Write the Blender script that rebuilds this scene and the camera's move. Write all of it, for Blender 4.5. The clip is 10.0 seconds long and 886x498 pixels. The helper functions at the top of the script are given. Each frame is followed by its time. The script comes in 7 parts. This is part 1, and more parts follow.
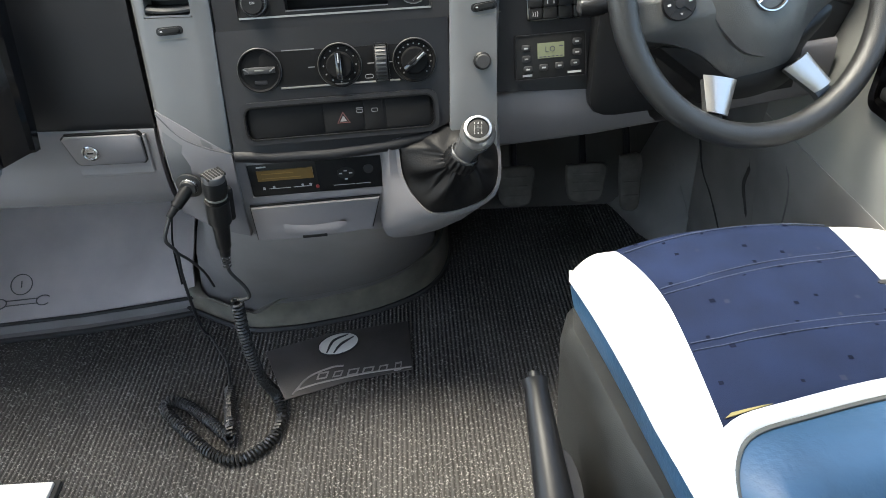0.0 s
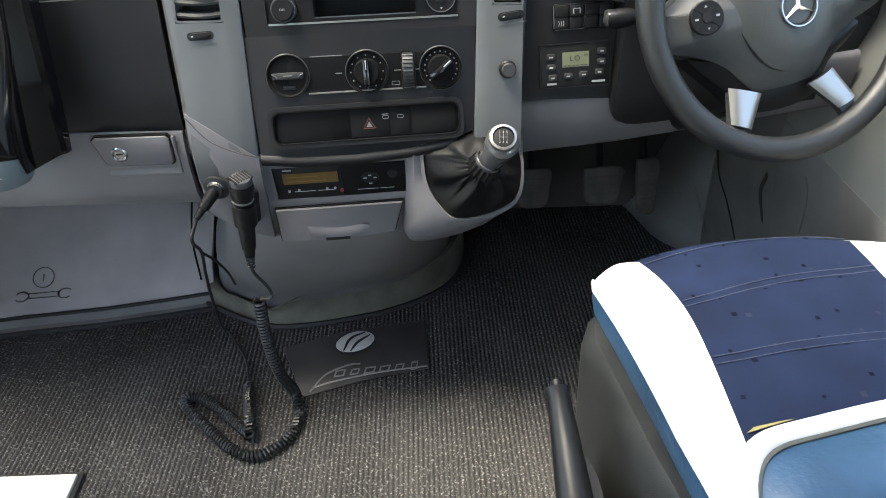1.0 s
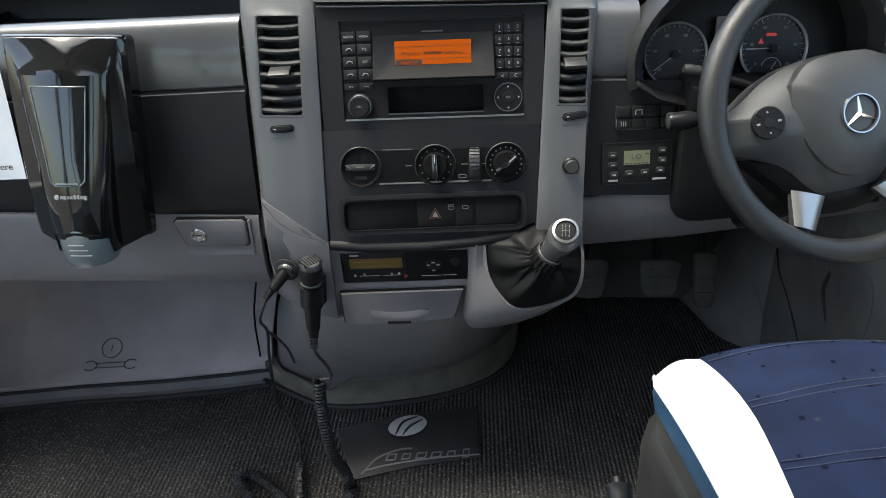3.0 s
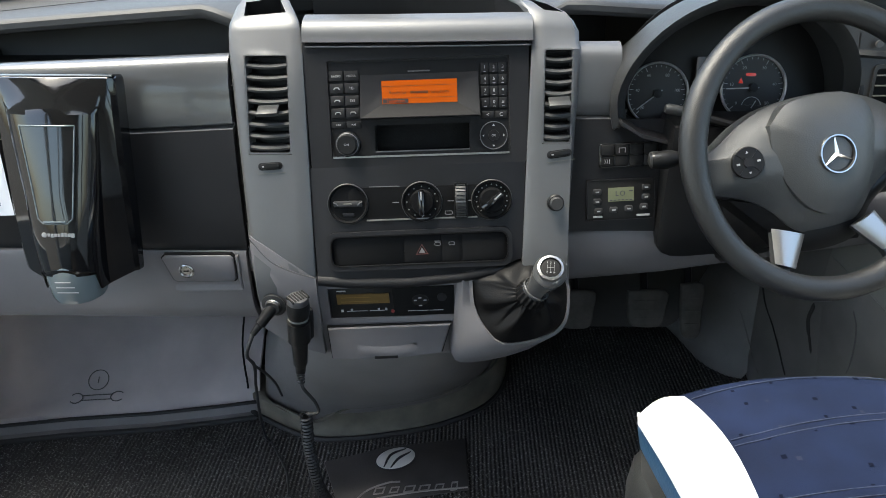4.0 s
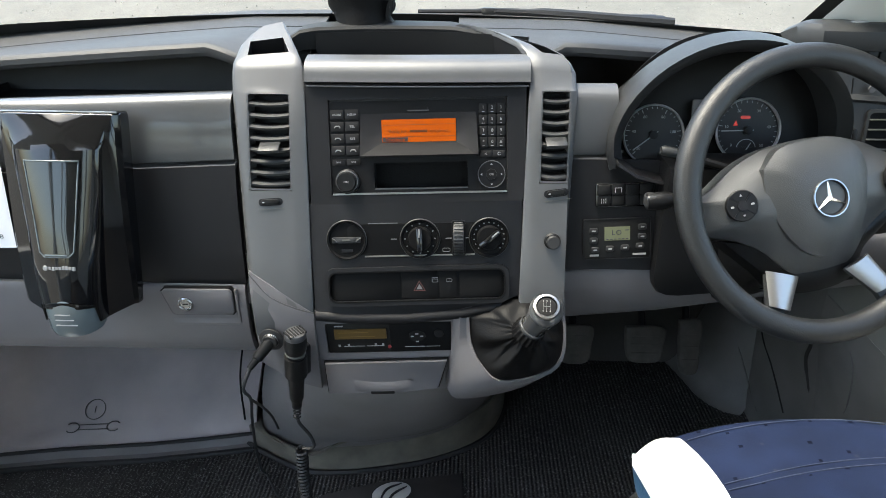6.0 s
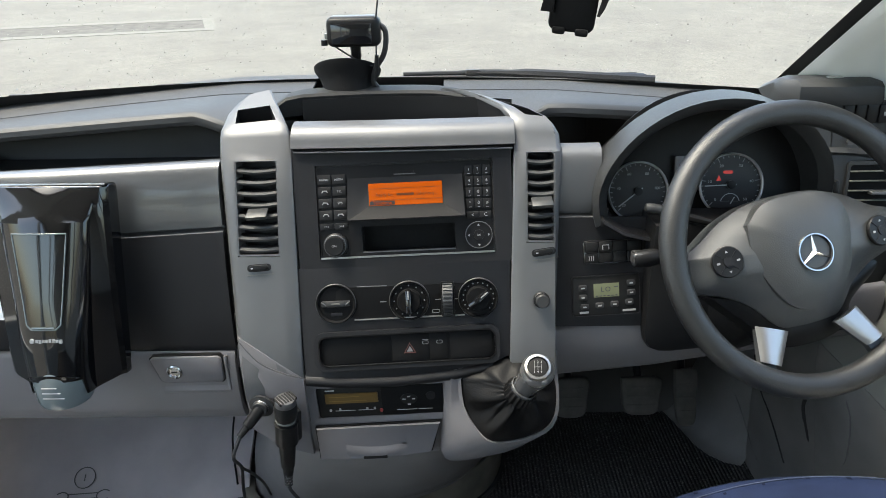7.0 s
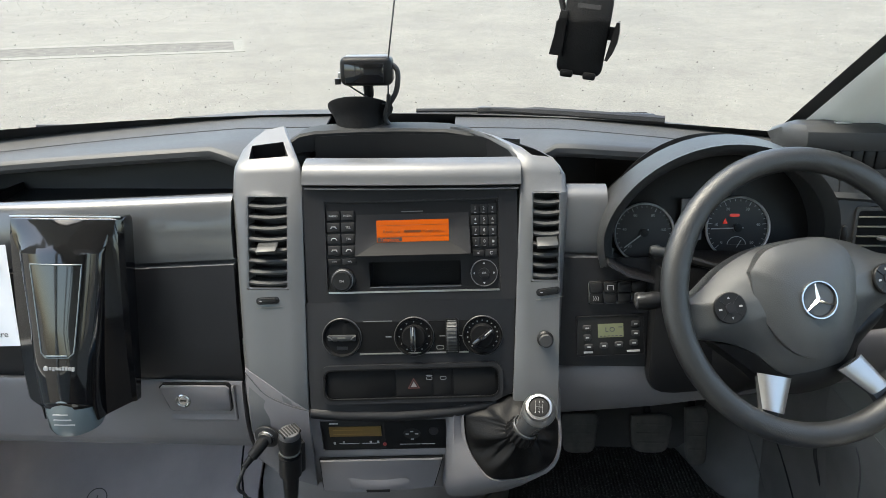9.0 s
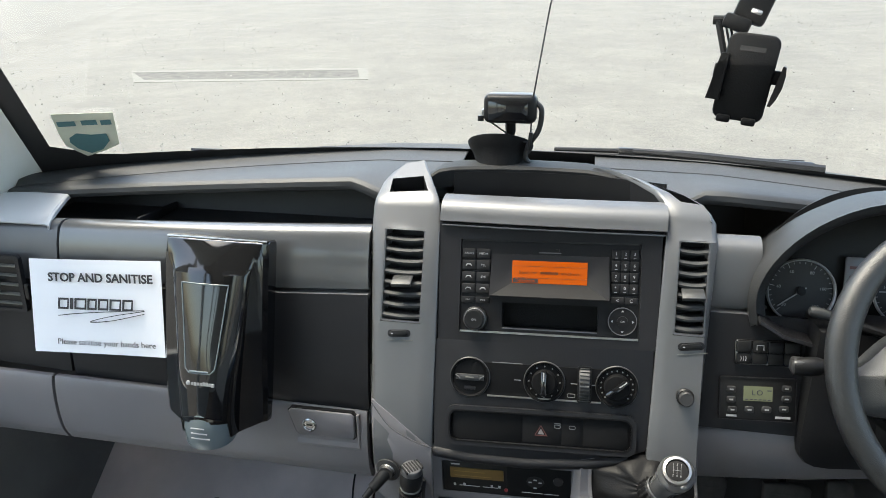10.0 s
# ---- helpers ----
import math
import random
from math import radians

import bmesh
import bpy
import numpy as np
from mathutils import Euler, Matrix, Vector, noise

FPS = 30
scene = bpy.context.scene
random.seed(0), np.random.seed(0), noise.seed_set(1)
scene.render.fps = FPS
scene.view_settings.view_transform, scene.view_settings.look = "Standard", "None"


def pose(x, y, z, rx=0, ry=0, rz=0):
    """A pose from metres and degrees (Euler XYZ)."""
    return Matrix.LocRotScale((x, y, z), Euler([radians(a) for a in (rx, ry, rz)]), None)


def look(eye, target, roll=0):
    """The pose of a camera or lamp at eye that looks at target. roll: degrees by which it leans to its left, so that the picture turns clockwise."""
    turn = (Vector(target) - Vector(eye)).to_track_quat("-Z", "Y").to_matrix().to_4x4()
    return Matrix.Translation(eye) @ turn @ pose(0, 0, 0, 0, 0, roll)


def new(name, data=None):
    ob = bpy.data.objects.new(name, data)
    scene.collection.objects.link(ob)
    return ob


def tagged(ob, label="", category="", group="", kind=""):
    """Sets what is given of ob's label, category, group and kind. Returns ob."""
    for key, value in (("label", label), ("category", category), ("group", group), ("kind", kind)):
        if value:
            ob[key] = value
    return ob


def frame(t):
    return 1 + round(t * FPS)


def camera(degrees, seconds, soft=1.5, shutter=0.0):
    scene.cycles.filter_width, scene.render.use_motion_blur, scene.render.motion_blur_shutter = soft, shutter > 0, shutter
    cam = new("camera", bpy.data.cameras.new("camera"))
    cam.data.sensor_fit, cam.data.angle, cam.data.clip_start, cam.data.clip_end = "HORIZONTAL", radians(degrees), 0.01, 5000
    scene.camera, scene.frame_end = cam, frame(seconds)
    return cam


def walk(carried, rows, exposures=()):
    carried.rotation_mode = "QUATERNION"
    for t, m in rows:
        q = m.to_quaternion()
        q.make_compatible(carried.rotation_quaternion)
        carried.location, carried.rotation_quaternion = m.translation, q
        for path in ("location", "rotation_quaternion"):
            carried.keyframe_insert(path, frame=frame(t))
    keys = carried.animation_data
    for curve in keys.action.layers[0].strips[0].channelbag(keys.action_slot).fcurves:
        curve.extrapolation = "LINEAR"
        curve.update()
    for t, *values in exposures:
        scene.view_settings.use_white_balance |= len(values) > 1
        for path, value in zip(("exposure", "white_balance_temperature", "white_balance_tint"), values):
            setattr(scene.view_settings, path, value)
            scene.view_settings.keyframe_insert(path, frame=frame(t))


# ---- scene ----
cam = camera(64.0, 10.0, soft=0.35)
PATH = [
    (0, (0.089, -0.916, 0.976), (0.165, 0.71, -0.185), -1.1),
    (0.5, (0.081, -0.914, 0.976), (0.121, 0.717, -0.18), -1.0),
    (1, (0.067, -0.914, 1.0), (0.125, 0.698, -0.182), -0.5),
    (1.5, (0.05, -0.924, 1.003), (0.017, 0.705, -0.158), -1.4),
    (2, (0.057, -0.921, 1.0), (-0.004, 0.747, -0.102), -1.4),
    (2.5, (0.053, -0.923, 1.003), (-0.008, 0.747, -0.096), -1.0),
    (3, (0.048, -0.929, 1.02), (-0.025, 0.809, 0.033), -0.9),
    (3.2, (0.055, -0.931, 1.031), (-0.012, 0.817, 0.062), -1.0),
    (4.5, (0.056, -0.922, 1.043), (0.011, 0.859, 0.134), -0.4),
    (5, (0.069, -0.92, 1.05), (0.018, 0.87, 0.161), -0.3),
    (6.5, (0.059, -0.929, 1.064), (0.003, 0.895, 0.247), 0.1),
    (7, (0.072, -0.918, 1.078), (0.027, 0.936, 0.329), -1.3),
    (7.5, (0.076, -0.908, 1.093), (0.105, 0.945, 0.341), -1.2),
    (8, (0.120, -0.914, 1.101), (0.147, 0.937, 0.343), -1.3),
    (8.2, (0.119, -0.916, 1.102), (0.172, 0.940, 0.361), -1.2),
    (8.5, (0.117, -0.920, 1.104), (0.117, 0.943, 0.377), -1.1),
    (9, (0.096, -0.921, 1.104), (-0.012, 0.952, 0.411), -0.8),
    (9.5, (0.071, -0.916, 1.113), (-0.146, 0.966, 0.475), -0.3),
    (10, (0.050, -0.905, 1.113), (-0.353, 0.955, 0.499), -0.1),
]
walk(cam, [(t, look(eye, target, roll)) for t, eye, target, roll in PATH], [(0, 2.74, 6900, 3), (0.6, 2.72, 6900, 3), (1.5, 2.28, 6900, 3), (2.0, 2.08, 6850, 3), (2.5, 2.04, 6800, 3), (3.2, 2.02, 6800, 3), (4.5, 2.33, 6800, 3), (5, 2.32, 6800, 3), (6.4, 2.36, 6850, 3), (7, 2.3, 6900, 3), (8.5, 2.3, 6950, 3), (10, 2.32, 6950, 3)])

# ---------------------------------------------------------------- light
world = bpy.data.worlds.new("sky")
scene.world = world
world.use_nodes = True
wn = world.node_tree.nodes
wl = world.node_tree.links
sky = wn.new("ShaderNodeTexSky")
sky.sky_type = "NISHITA"
sky.sun_disc = False
sky.sun_elevation = radians(70)
sky.sun_rotation = radians(273)
sky.air_density, sky.dust_density, sky.ozone_density = 1.0, 3.0, 1.0
wl.new(sky.outputs[0], wn["Background"].inputs[0])
wn["Background"].inputs[1].default_value = 0.15
sun_data = bpy.data.lights.new("sun", "SUN")
sun_data.energy, sun_data.angle, sun_data.color = 1.4, radians(25), (1.0, 0.95, 0.88)
sun = new("sun", sun_data)
sun.matrix_world = look((-2.54, 0.15, 7), (0, 0, 0))


# ---------------------------------------------------------------- materials
def mat(name, color, rough=0.5, metal=0.0, grain=0.0, grain_scale=900.0, stain=0.15, stain_scale=9.0, coat=0.0, spec=0.5):
    """A plain surface with fine relief (grain) and large soft variation (stain)."""
    m = bpy.data.materials.new(name)
    m.use_nodes = True
    nt = m.node_tree
    b = nt.nodes["Principled BSDF"]
    co = nt.nodes.new("ShaderNodeTexCoord")
    big = nt.nodes.new("ShaderNodeTexNoise")
    big.inputs["Scale"].default_value = stain_scale
    big.inputs["Detail"].default_value = 6
    nt.links.new(co.outputs["Object"], big.inputs["Vector"])
    ramp = nt.nodes.new("ShaderNodeMapRange")
    ramp.inputs["From Min"].default_value, ramp.inputs["From Max"].default_value = 0.3, 0.7
    ramp.inputs["To Min"].default_value, ramp.inputs["To Max"].default_value = 1 - stain, 1 + stain
    nt.links.new(big.outputs["Fac"], ramp.inputs["Value"])
    mix = nt.nodes.new("ShaderNodeMix")
    mix.data_type, mix.blend_type = "RGBA", "MULTIPLY"
    mix.inputs["Factor"].default_value = 1.0
    mix.inputs["A"].default_value = (*color, 1)
    nt.links.new(ramp.outputs["Result"], mix.inputs["B"])
    nt.links.new(mix.outputs["Result"], b.inputs["Base Color"])
    rr = nt.nodes.new("ShaderNodeMapRange")
    rr.inputs["To Min"].default_value, rr.inputs["To Max"].default_value = max(0.02, rough - 0.08), min(1, rough + 0.08)
    nt.links.new(big.outputs["Fac"], rr.inputs["Value"])
    nt.links.new(rr.outputs["Result"], b.inputs["Roughness"])
    b.inputs["Metallic"].default_value = metal
    b.inputs["Coat Weight"].default_value = coat
    b.inputs["Specular IOR Level"].default_value = spec
    if grain:
        fine = nt.nodes.new("ShaderNodeTexNoise")
        fine.inputs["Scale"].default_value = grain_scale
        fine.inputs["Detail"].default_value = 2
        nt.links.new(co.outputs["Object"], fine.inputs["Vector"])
        bump = nt.nodes.new("ShaderNodeBump")
        bump.inputs["Strength"].default_value = grain
        bump.inputs["Distance"].default_value = 0.0006
        nt.links.new(fine.outputs["Fac"], bump.inputs["Height"])
        nt.links.new(bump.outputs["Normal"], b.inputs["Normal"])
    return m


def glow(name, color, strength):
    m = bpy.data.materials.new(name)
    m.use_nodes = True
    b = m.node_tree.nodes["Principled BSDF"]
    b.inputs["Base Color"].default_value = (*[c * 0.3 for c in color], 1)
    b.inputs["Emission Color"].default_value = (*color, 1)
    b.inputs["Emission Strength"].default_value = strength
    b.inputs["Roughness"].default_value = 0.25
    return m


def clear_glass(name, tint=(0.97, 0.99, 0.98), ior=1.3):
    """A thin clear pane: it lets light straight through and mirrors a little."""
    m = bpy.data.materials.new(name)
    m.use_nodes = True
    nt = m.node_tree
    nt.nodes.remove(nt.nodes["Principled BSDF"])
    tr = nt.nodes.new("ShaderNodeBsdfTransparent")
    tr.inputs[0].default_value = (*tint, 1)
    gl = nt.nodes.new("ShaderNodeBsdfGlossy")
    gl.inputs["Roughness"].default_value = 0.01
    fr = nt.nodes.new("ShaderNodeFresnel")
    fr.inputs["IOR"].default_value = ior
    mx = nt.nodes.new("ShaderNodeMixShader")
    nt.links.new(fr.outputs[0], mx.inputs[0])
    nt.links.new(tr.outputs[0], mx.inputs[1])
    nt.links.new(gl.outputs[0], mx.inputs[2])
    nt.links.new(mx.outputs[0], nt.nodes["Material Output"].inputs[0])
    return m


DASHTOP = mat("satin dash top", (0.052, 0.0535, 0.055), 0.32, grain=0.2, stain=0.08, coat=0.45, spec=0.8)
DARK = mat("dark dash plastic", (0.0120, 0.0120, 0.0135), 0.47, grain=0.5, grain_scale=1300, stain=0.10, spec=0.24)
SHELF = mat("dull dash shelf", (0.042, 0.043, 0.044), 0.5, grain=0.5, stain=0.1, spec=0.28)
HOOD = mat("dark hood plastic", (0.030, 0.031, 0.032), 0.45, grain=0.4, stain=0.08, spec=0.3)
SLAT = mat("grey slat", (0.040, 0.041, 0.0415), 0.58, grain=0.2, spec=0.22)
TAB = mat("pale slider grey", (0.032, 0.033, 0.0335), 0.4, grain=0.2)
BLACK = mat("black plastic", (0.0092, 0.0092, 0.0097), 0.40, grain=0.3, stain=0.1, spec=0.22)
MATT = mat("matt black plastic", (0.0060, 0.0060, 0.0064), 0.62, grain=0.3, spec=0.10)
PIANO = mat("gloss black plastic", (0.006, 0.006, 0.007), 0.08, stain=0.05, coat=0.6)
SILVER = mat("silver grey plastic", (0.099, 0.1005, 0.104), 0.40, metal=0.25, grain=0.25, grain_scale=1500, stain=0.09)
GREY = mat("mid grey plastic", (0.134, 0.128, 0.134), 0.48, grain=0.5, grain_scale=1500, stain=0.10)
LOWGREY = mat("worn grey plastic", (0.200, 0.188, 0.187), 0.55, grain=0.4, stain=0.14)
TRIM = mat("dull trim", (0.10, 0.10, 0.088), 0.6, grain=0.4, stain=0.25, stain_scale=25)
RUBBER = mat("black rubber", (0.019, 0.019, 0.020), 0.6, grain=0.2)
GRIP = mat("rim leather", (0.017, 0.0178, 0.0185), 0.36, grain=0.7, grain_scale=1000, spec=0.46)
WHEEL = mat("wheel leather", (0.041, 0.0428, 0.0440), 0.34, grain=0.6, grain_scale=1200, spec=0.52)
CORD = mat("gloss black cord", (0.015, 0.015, 0.0155), 0.36, stain=0.1, spec=0.45)
CHROME = mat("chrome", (0.50, 0.50, 0.50), 0.24, metal=1.0, stain=0.04)
SATIN = mat("satin metal", (0.40, 0.395, 0.385), 0.30, metal=0.9, stain=0.05)
LEATHER = mat("black leather", (0.0060, 0.0058, 0.0060), 0.50, grain=0.6, grain_scale=420, stain=0.25, spec=0.14)
WHITE = mat("white vinyl", (0.68, 0.685, 0.68), 0.45, grain=0.3, stain=0.04)
BLUE = mat("blue vinyl", (0.036, 0.088, 0.160), 0.38, grain=1.0, grain_scale=160, stain=0.22, stain_scale=14)
PALE = mat("pale grey trim", (0.76, 0.77, 0.73), 0.7, grain=0.4, stain=0.06)
PAPER = mat("white paper", (0.80, 0.81, 0.84), 0.75, stain=0.02)
INK = mat("black ink", (0.02, 0.02, 0.025), 0.6)
PRINT = mat("white print", (0.33, 0.33, 0.33), 0.5)
DIMPRINT = mat("dull print", (0.17, 0.17, 0.17), 0.5)
REDPRINT = mat("red print", (0.085, 0.024, 0.02), 0.5)
BLUEPAINT = mat("blue car paint", (0.012, 0.07, 0.32), 0.18, stain=0.05, coat=1.0)
GLASS = clear_glass("windscreen glass")
ORANGE = glow("orange display", (1.0, 0.17, 0.003), 0.045)
LCD = glow("green grey display", (0.40, 0.43, 0.25), 0.016)


CHARCOAL = mat("charcoal plastic", (0.034, 0.035, 0.036), 0.46, grain=0.5, grain_scale=1300, stain=0.1, spec=0.3)
TRAYRIM = mat("grey rim plastic", (0.020, 0.0205, 0.021), 0.6, grain=0.4, stain=0.08, spec=0.16)
# the footwell panel's grey, paler because the light on it is in the colour
FWGREY_LIT = mat("light-raised footwell grey plastic", (0.42, 0.372, 0.362), 0.55, grain=0.4, stain=0.12)
BULK = mat("grey bulkhead felt", (0.058, 0.054, 0.050), 0.9, grain=0.6, stain=0.25)
ENDGREY = mat("pale end piece plastic", (0.46, 0.46, 0.46), 0.5, grain=0.4, stain=0.06)
RINGWHITE = mat("bright dial ring", (0.42, 0.43, 0.44), 0.3, metal=0.3)
MOULD = mat("moulded line grey", (0.075, 0.073, 0.07), 0.6)
RIMGREY = mat("shade line grey", (0.040, 0.039, 0.041), 0.6)
HOLDER = mat("ribbed black", (0.006, 0.006, 0.0062), 0.6, grain=0.7, grain_scale=400, spec=0.12)


# ---------------------------------------------------------------- mesh helpers
def part(name, bm, material, parent=None, label="", smooth=35, m=None):
    """Links a bmesh as one mesh object under a thing or a part."""
    me = bpy.data.meshes.new(name)
    bmesh.ops.recalc_face_normals(bm, faces=bm.faces)
    bm.to_mesh(me)
    bm.free()
    me.materials.append(material)
    if smooth:
        for p in me.polygons:
            p.use_smooth = True
        me.set_sharp_from_angle(angle=radians(smooth))
    ob = new(name, me)
    if parent is not None:
        ob.parent = parent
    if m is not None:
        ob.matrix_local = m
    if label:
        tagged(ob, label)
    return ob


def thing(name, label, category, m=None, group="", kind=""):
    ob = new(name)
    ob.empty_display_size = 0.05
    if m is not None:
        ob.matrix_world = m
    return tagged(ob, label, category, group, kind)


def box(x0, x1, y0, y1, z0, z1, r=0.0, seg=2, bm=None):
    bm2 = bmesh.new()
    bmesh.ops.create_cube(bm2, size=1)
    for v in bm2.verts:
        v.co = Vector((x0 + (v.co.x + 0.5) * (x1 - x0), y0 + (v.co.y + 0.5) * (y1 - y0), z0 + (v.co.z + 0.5) * (z1 - z0)))
    if r:
        bmesh.ops.bevel(bm2, geom=bm2.edges[:], offset=min(r, 0.49 * min(x1 - x0, y1 - y0, z1 - z0)), segments=seg, affect="EDGES", profile=0.5)
    return merged(bm, bm2)


def merged(bm, bm2, m=None):
    if m is not None:
        bmesh.ops.transform(bm2, matrix=m, verts=bm2.verts)
    if bm is None:
        return bm2
    me = bpy.data.meshes.new("tmp")
    bm2.to_mesh(me)
    bm2.free()
    bm.from_mesh(me)
    bpy.data.meshes.remove(me)
    return bm


def lathe(profile, n=32, bm=None, m=None):
    """Turns (radius, z) pairs about the z axis; a radius of 0 closes the end."""
    b = bmesh.new()
    rings = []
    for r, z in profile:
        if r < 1e-6:
            rings.append([b.verts.new((0, 0, z))])
        else:
            rings.append([b.verts.new((r * math.cos(2 * math.pi * k / n), r * math.sin(2 * math.pi * k / n), z)) for k in range(n)])
    for a, c in zip(rings, rings[1:]):
        for k in range(n):
            q = (k + 1) % n
            if len(a) == 1 and len(c) > 1:
                b.faces.new((a[0], c[k], c[q]))
            elif len(c) == 1 and len(a) > 1:
                b.faces.new((a[k], a[q], c[0]))
            elif len(a) > 1:
                b.faces.new((a[k], a[q], c[q], c[k]))
    return merged(bm, b, m)


def shell_of(b, thick):
    """Gives a sheet a back, on the side away from the seats, and closes its rim."""
    bmesh.ops.recalc_face_normals(b, faces=b.faces)
    seats = Vector((0.05, -0.95, 1.05))
    if sum(f.normal.dot((seats - f.calc_center_median()).normalized()) * f.calc_area() for f in b.faces) < 0:
        bmesh.ops.reverse_faces(b, faces=b.faces)
    b.normal_update()
    faces, rim = b.faces[:], [e for e in b.edges if len(e.link_faces) == 1]
    twin = {v: b.verts.new(v.co - v.normal * thick) for v in b.verts[:]}
    for f in faces:
        b.faces.new([twin[v] for v in reversed(f.verts)])
    for e in rim:
        v, w = e.verts
        b.faces.new((v, w, twin[w], twin[v]))


def loft(rows, closed=False, caps=False, thick=0.0, bm=None):
    """A sheet through rows of points; thick gives it a back."""
    b = bmesh.new()
    grid = [[b.verts.new(p) for p in row] for row in rows]
    n = len(rows[0])
    for a, c in zip(grid, grid[1:]):
        for k in range(n if closed else n - 1):
            q = (k + 1) % n
            b.faces.new((a[k], a[q], c[q], c[k]))
    if caps:
        b.faces.new(grid[0])
        b.faces.new(grid[-1][::-1])
    if thick:
        shell_of(b, thick)
    return merged(bm, b)


def tube(path, r, n=10, bm=None, caps=True):
    """A round bar along a path of points; r may be one radius or one for each point."""
    path = [Vector(p) for p in path]
    rs = r if isinstance(r, (list, tuple)) else [r] * len(path)
    rows, side = [], None
    for i, p in enumerate(path):
        d = (path[min(i + 1, len(path) - 1)] - path[max(i - 1, 0)]).normalized()
        if side is None:
            side = d.orthogonal().normalized()
        side = (side - d * side.dot(d)).normalized()
        up = d.cross(side)
        rows.append([p + rs[i] * (math.cos(2 * math.pi * k / n) * side + math.sin(2 * math.pi * k / n) * up) for k in range(n)])
    return loft(rows, closed=True, caps=caps, bm=bm)


def smoothed(points, n=8):
    """A Catmull-Rom curve through points."""
    p = [Vector(q) for q in points]
    p = [2 * p[0] - p[1]] + p + [2 * p[-1] - p[-2]]
    out = []
    for i in range(1, len(p) - 2):
        for k in range(n):
            t = k / n
            out.append(0.5 * (2 * p[i] + (p[i + 1] - p[i - 1]) * t + (2 * p[i - 1] - 5 * p[i] + 4 * p[i + 1] - p[i + 2]) * t * t + (3 * p[i] - p[i - 1] - 3 * p[i + 1] + p[i + 2]) * t ** 3))
    return out + [p[-2]]


def rrect(w, h, r, n=5, cx=0.0, cy=0.0):
    """The outline of a rounded rectangle, as (x, y)."""
    out = []
    for sx, sy, a0 in ((1, 1, 0), (-1, 1, 90), (-1, -1, 180), (1, -1, 270)):
        for k in range(n + 1):
            a = radians(a0 + 90 * k / n)
            out.append((cx + sx * (w / 2 - r) + r * math.cos(a), cy + sy * (h / 2 - r) + r * math.sin(a)))
    return out


def slab(outline, z0, z1, bevel=0.0, bm=None):
    """A flat outline (x, y), raised from z0 to z1 with a softened front edge."""
    cx = sum(p[0] for p in outline) / len(outline)
    cy = sum(p[1] for p in outline) / len(outline)
    rows = [[(x, y, z0) for x, y in outline], [(x, y, z1 - bevel) for x, y in outline]]
    if bevel:
        def inset(x, y, d):
            l = math.hypot(x - cx, y - cy) or 1
            return x - (x - cx) / l * d, y - (y - cy) / l * d
        rows.append([(*inset(x, y, bevel * 0.4), z1 - bevel * 0.3) for x, y in outline])
        rows.append([(*inset(x, y, bevel), z1) for x, y in outline])
    return loft(rows, closed=True, caps=True, bm=bm)


def frame_ring(outer, inner, z0, z1, bm=None):
    """A flat ring between two outlines of equally many points."""
    rows = [[(x, y, z0) for x, y in outer], [(x, y, z1) for x, y in outer], [(x, y, z1) for x, y in inner], [(x, y, z0) for x, y in inner]]
    return loft(rows + [rows[0]], closed=True, bm=bm)


def lettering(text, size, material, parent, m, name="lettering", depth=0.0002, align="CENTER", spacing=1.0, bold=0.0):
    cu = bpy.data.curves.new(name, "FONT")
    cu.body, cu.size, cu.extrude, cu.align_x, cu.align_y, cu.space_character = text, size, depth, align, "CENTER", spacing
    cu.resolution_u, cu.offset = 3, bold
    tmp = bpy.data.objects.new("tmp", cu)
    scene.collection.objects.link(tmp)
    me = bpy.data.meshes.new_from_object(tmp.evaluated_get(bpy.context.evaluated_depsgraph_get()))
    bpy.data.objects.remove(tmp)
    me.materials.clear()
    me.materials.append(material)
    me.name = name
    ob = new(name, me)
    ob.parent = parent
    ob.matrix_local = m
    return ob


LEAN = 0.30                                   # how far the centre panel leans back
NORM = math.sqrt(1 + LEAN * LEAN)


def face_y(z):
    return LEAN * (z - 0.695)


def face(x, z, out=0.0, turn=0.0):
    """The pose of a thing on the leaning centre panel: x right, y up along it, z out of it."""
    u = Vector((0, LEAN / NORM, 1 / NORM))
    n = Vector((0, -1 / NORM, LEAN / NORM))
    p = Vector((x, face_y(z), z)) + out * n
    m = Matrix(((1, u.x, n.x, p.x), (0, u.y, n.y, p.y), (0, u.z, n.z, p.z), (0, 0, 0, 1)))
    return m @ pose(0, 0, 0, 0, 0, turn)


def upright(x, y, z, yaw=0.0, lean=0.0):
    """The pose of a thing on an upright face that looks back at the seats: x right, y up, z out."""
    return pose(x, y, z, 90 - lean, 0, yaw)


def wind_y(x):
    """The plan of the windscreen's foot."""
    return 0.33 - 0.26 * (x + 0.13) ** 2


def facing_in(ob, inside):
    """Turns a pane's normals towards a point inside the cab."""
    me = ob.data
    p = me.polygons[len(me.polygons) // 2]
    if p.normal.dot(Vector(inside) - p.center) < 0:
        me.flip_normals()
    return ob


def lerp(a, b, t):
    return a + (b - a) * t


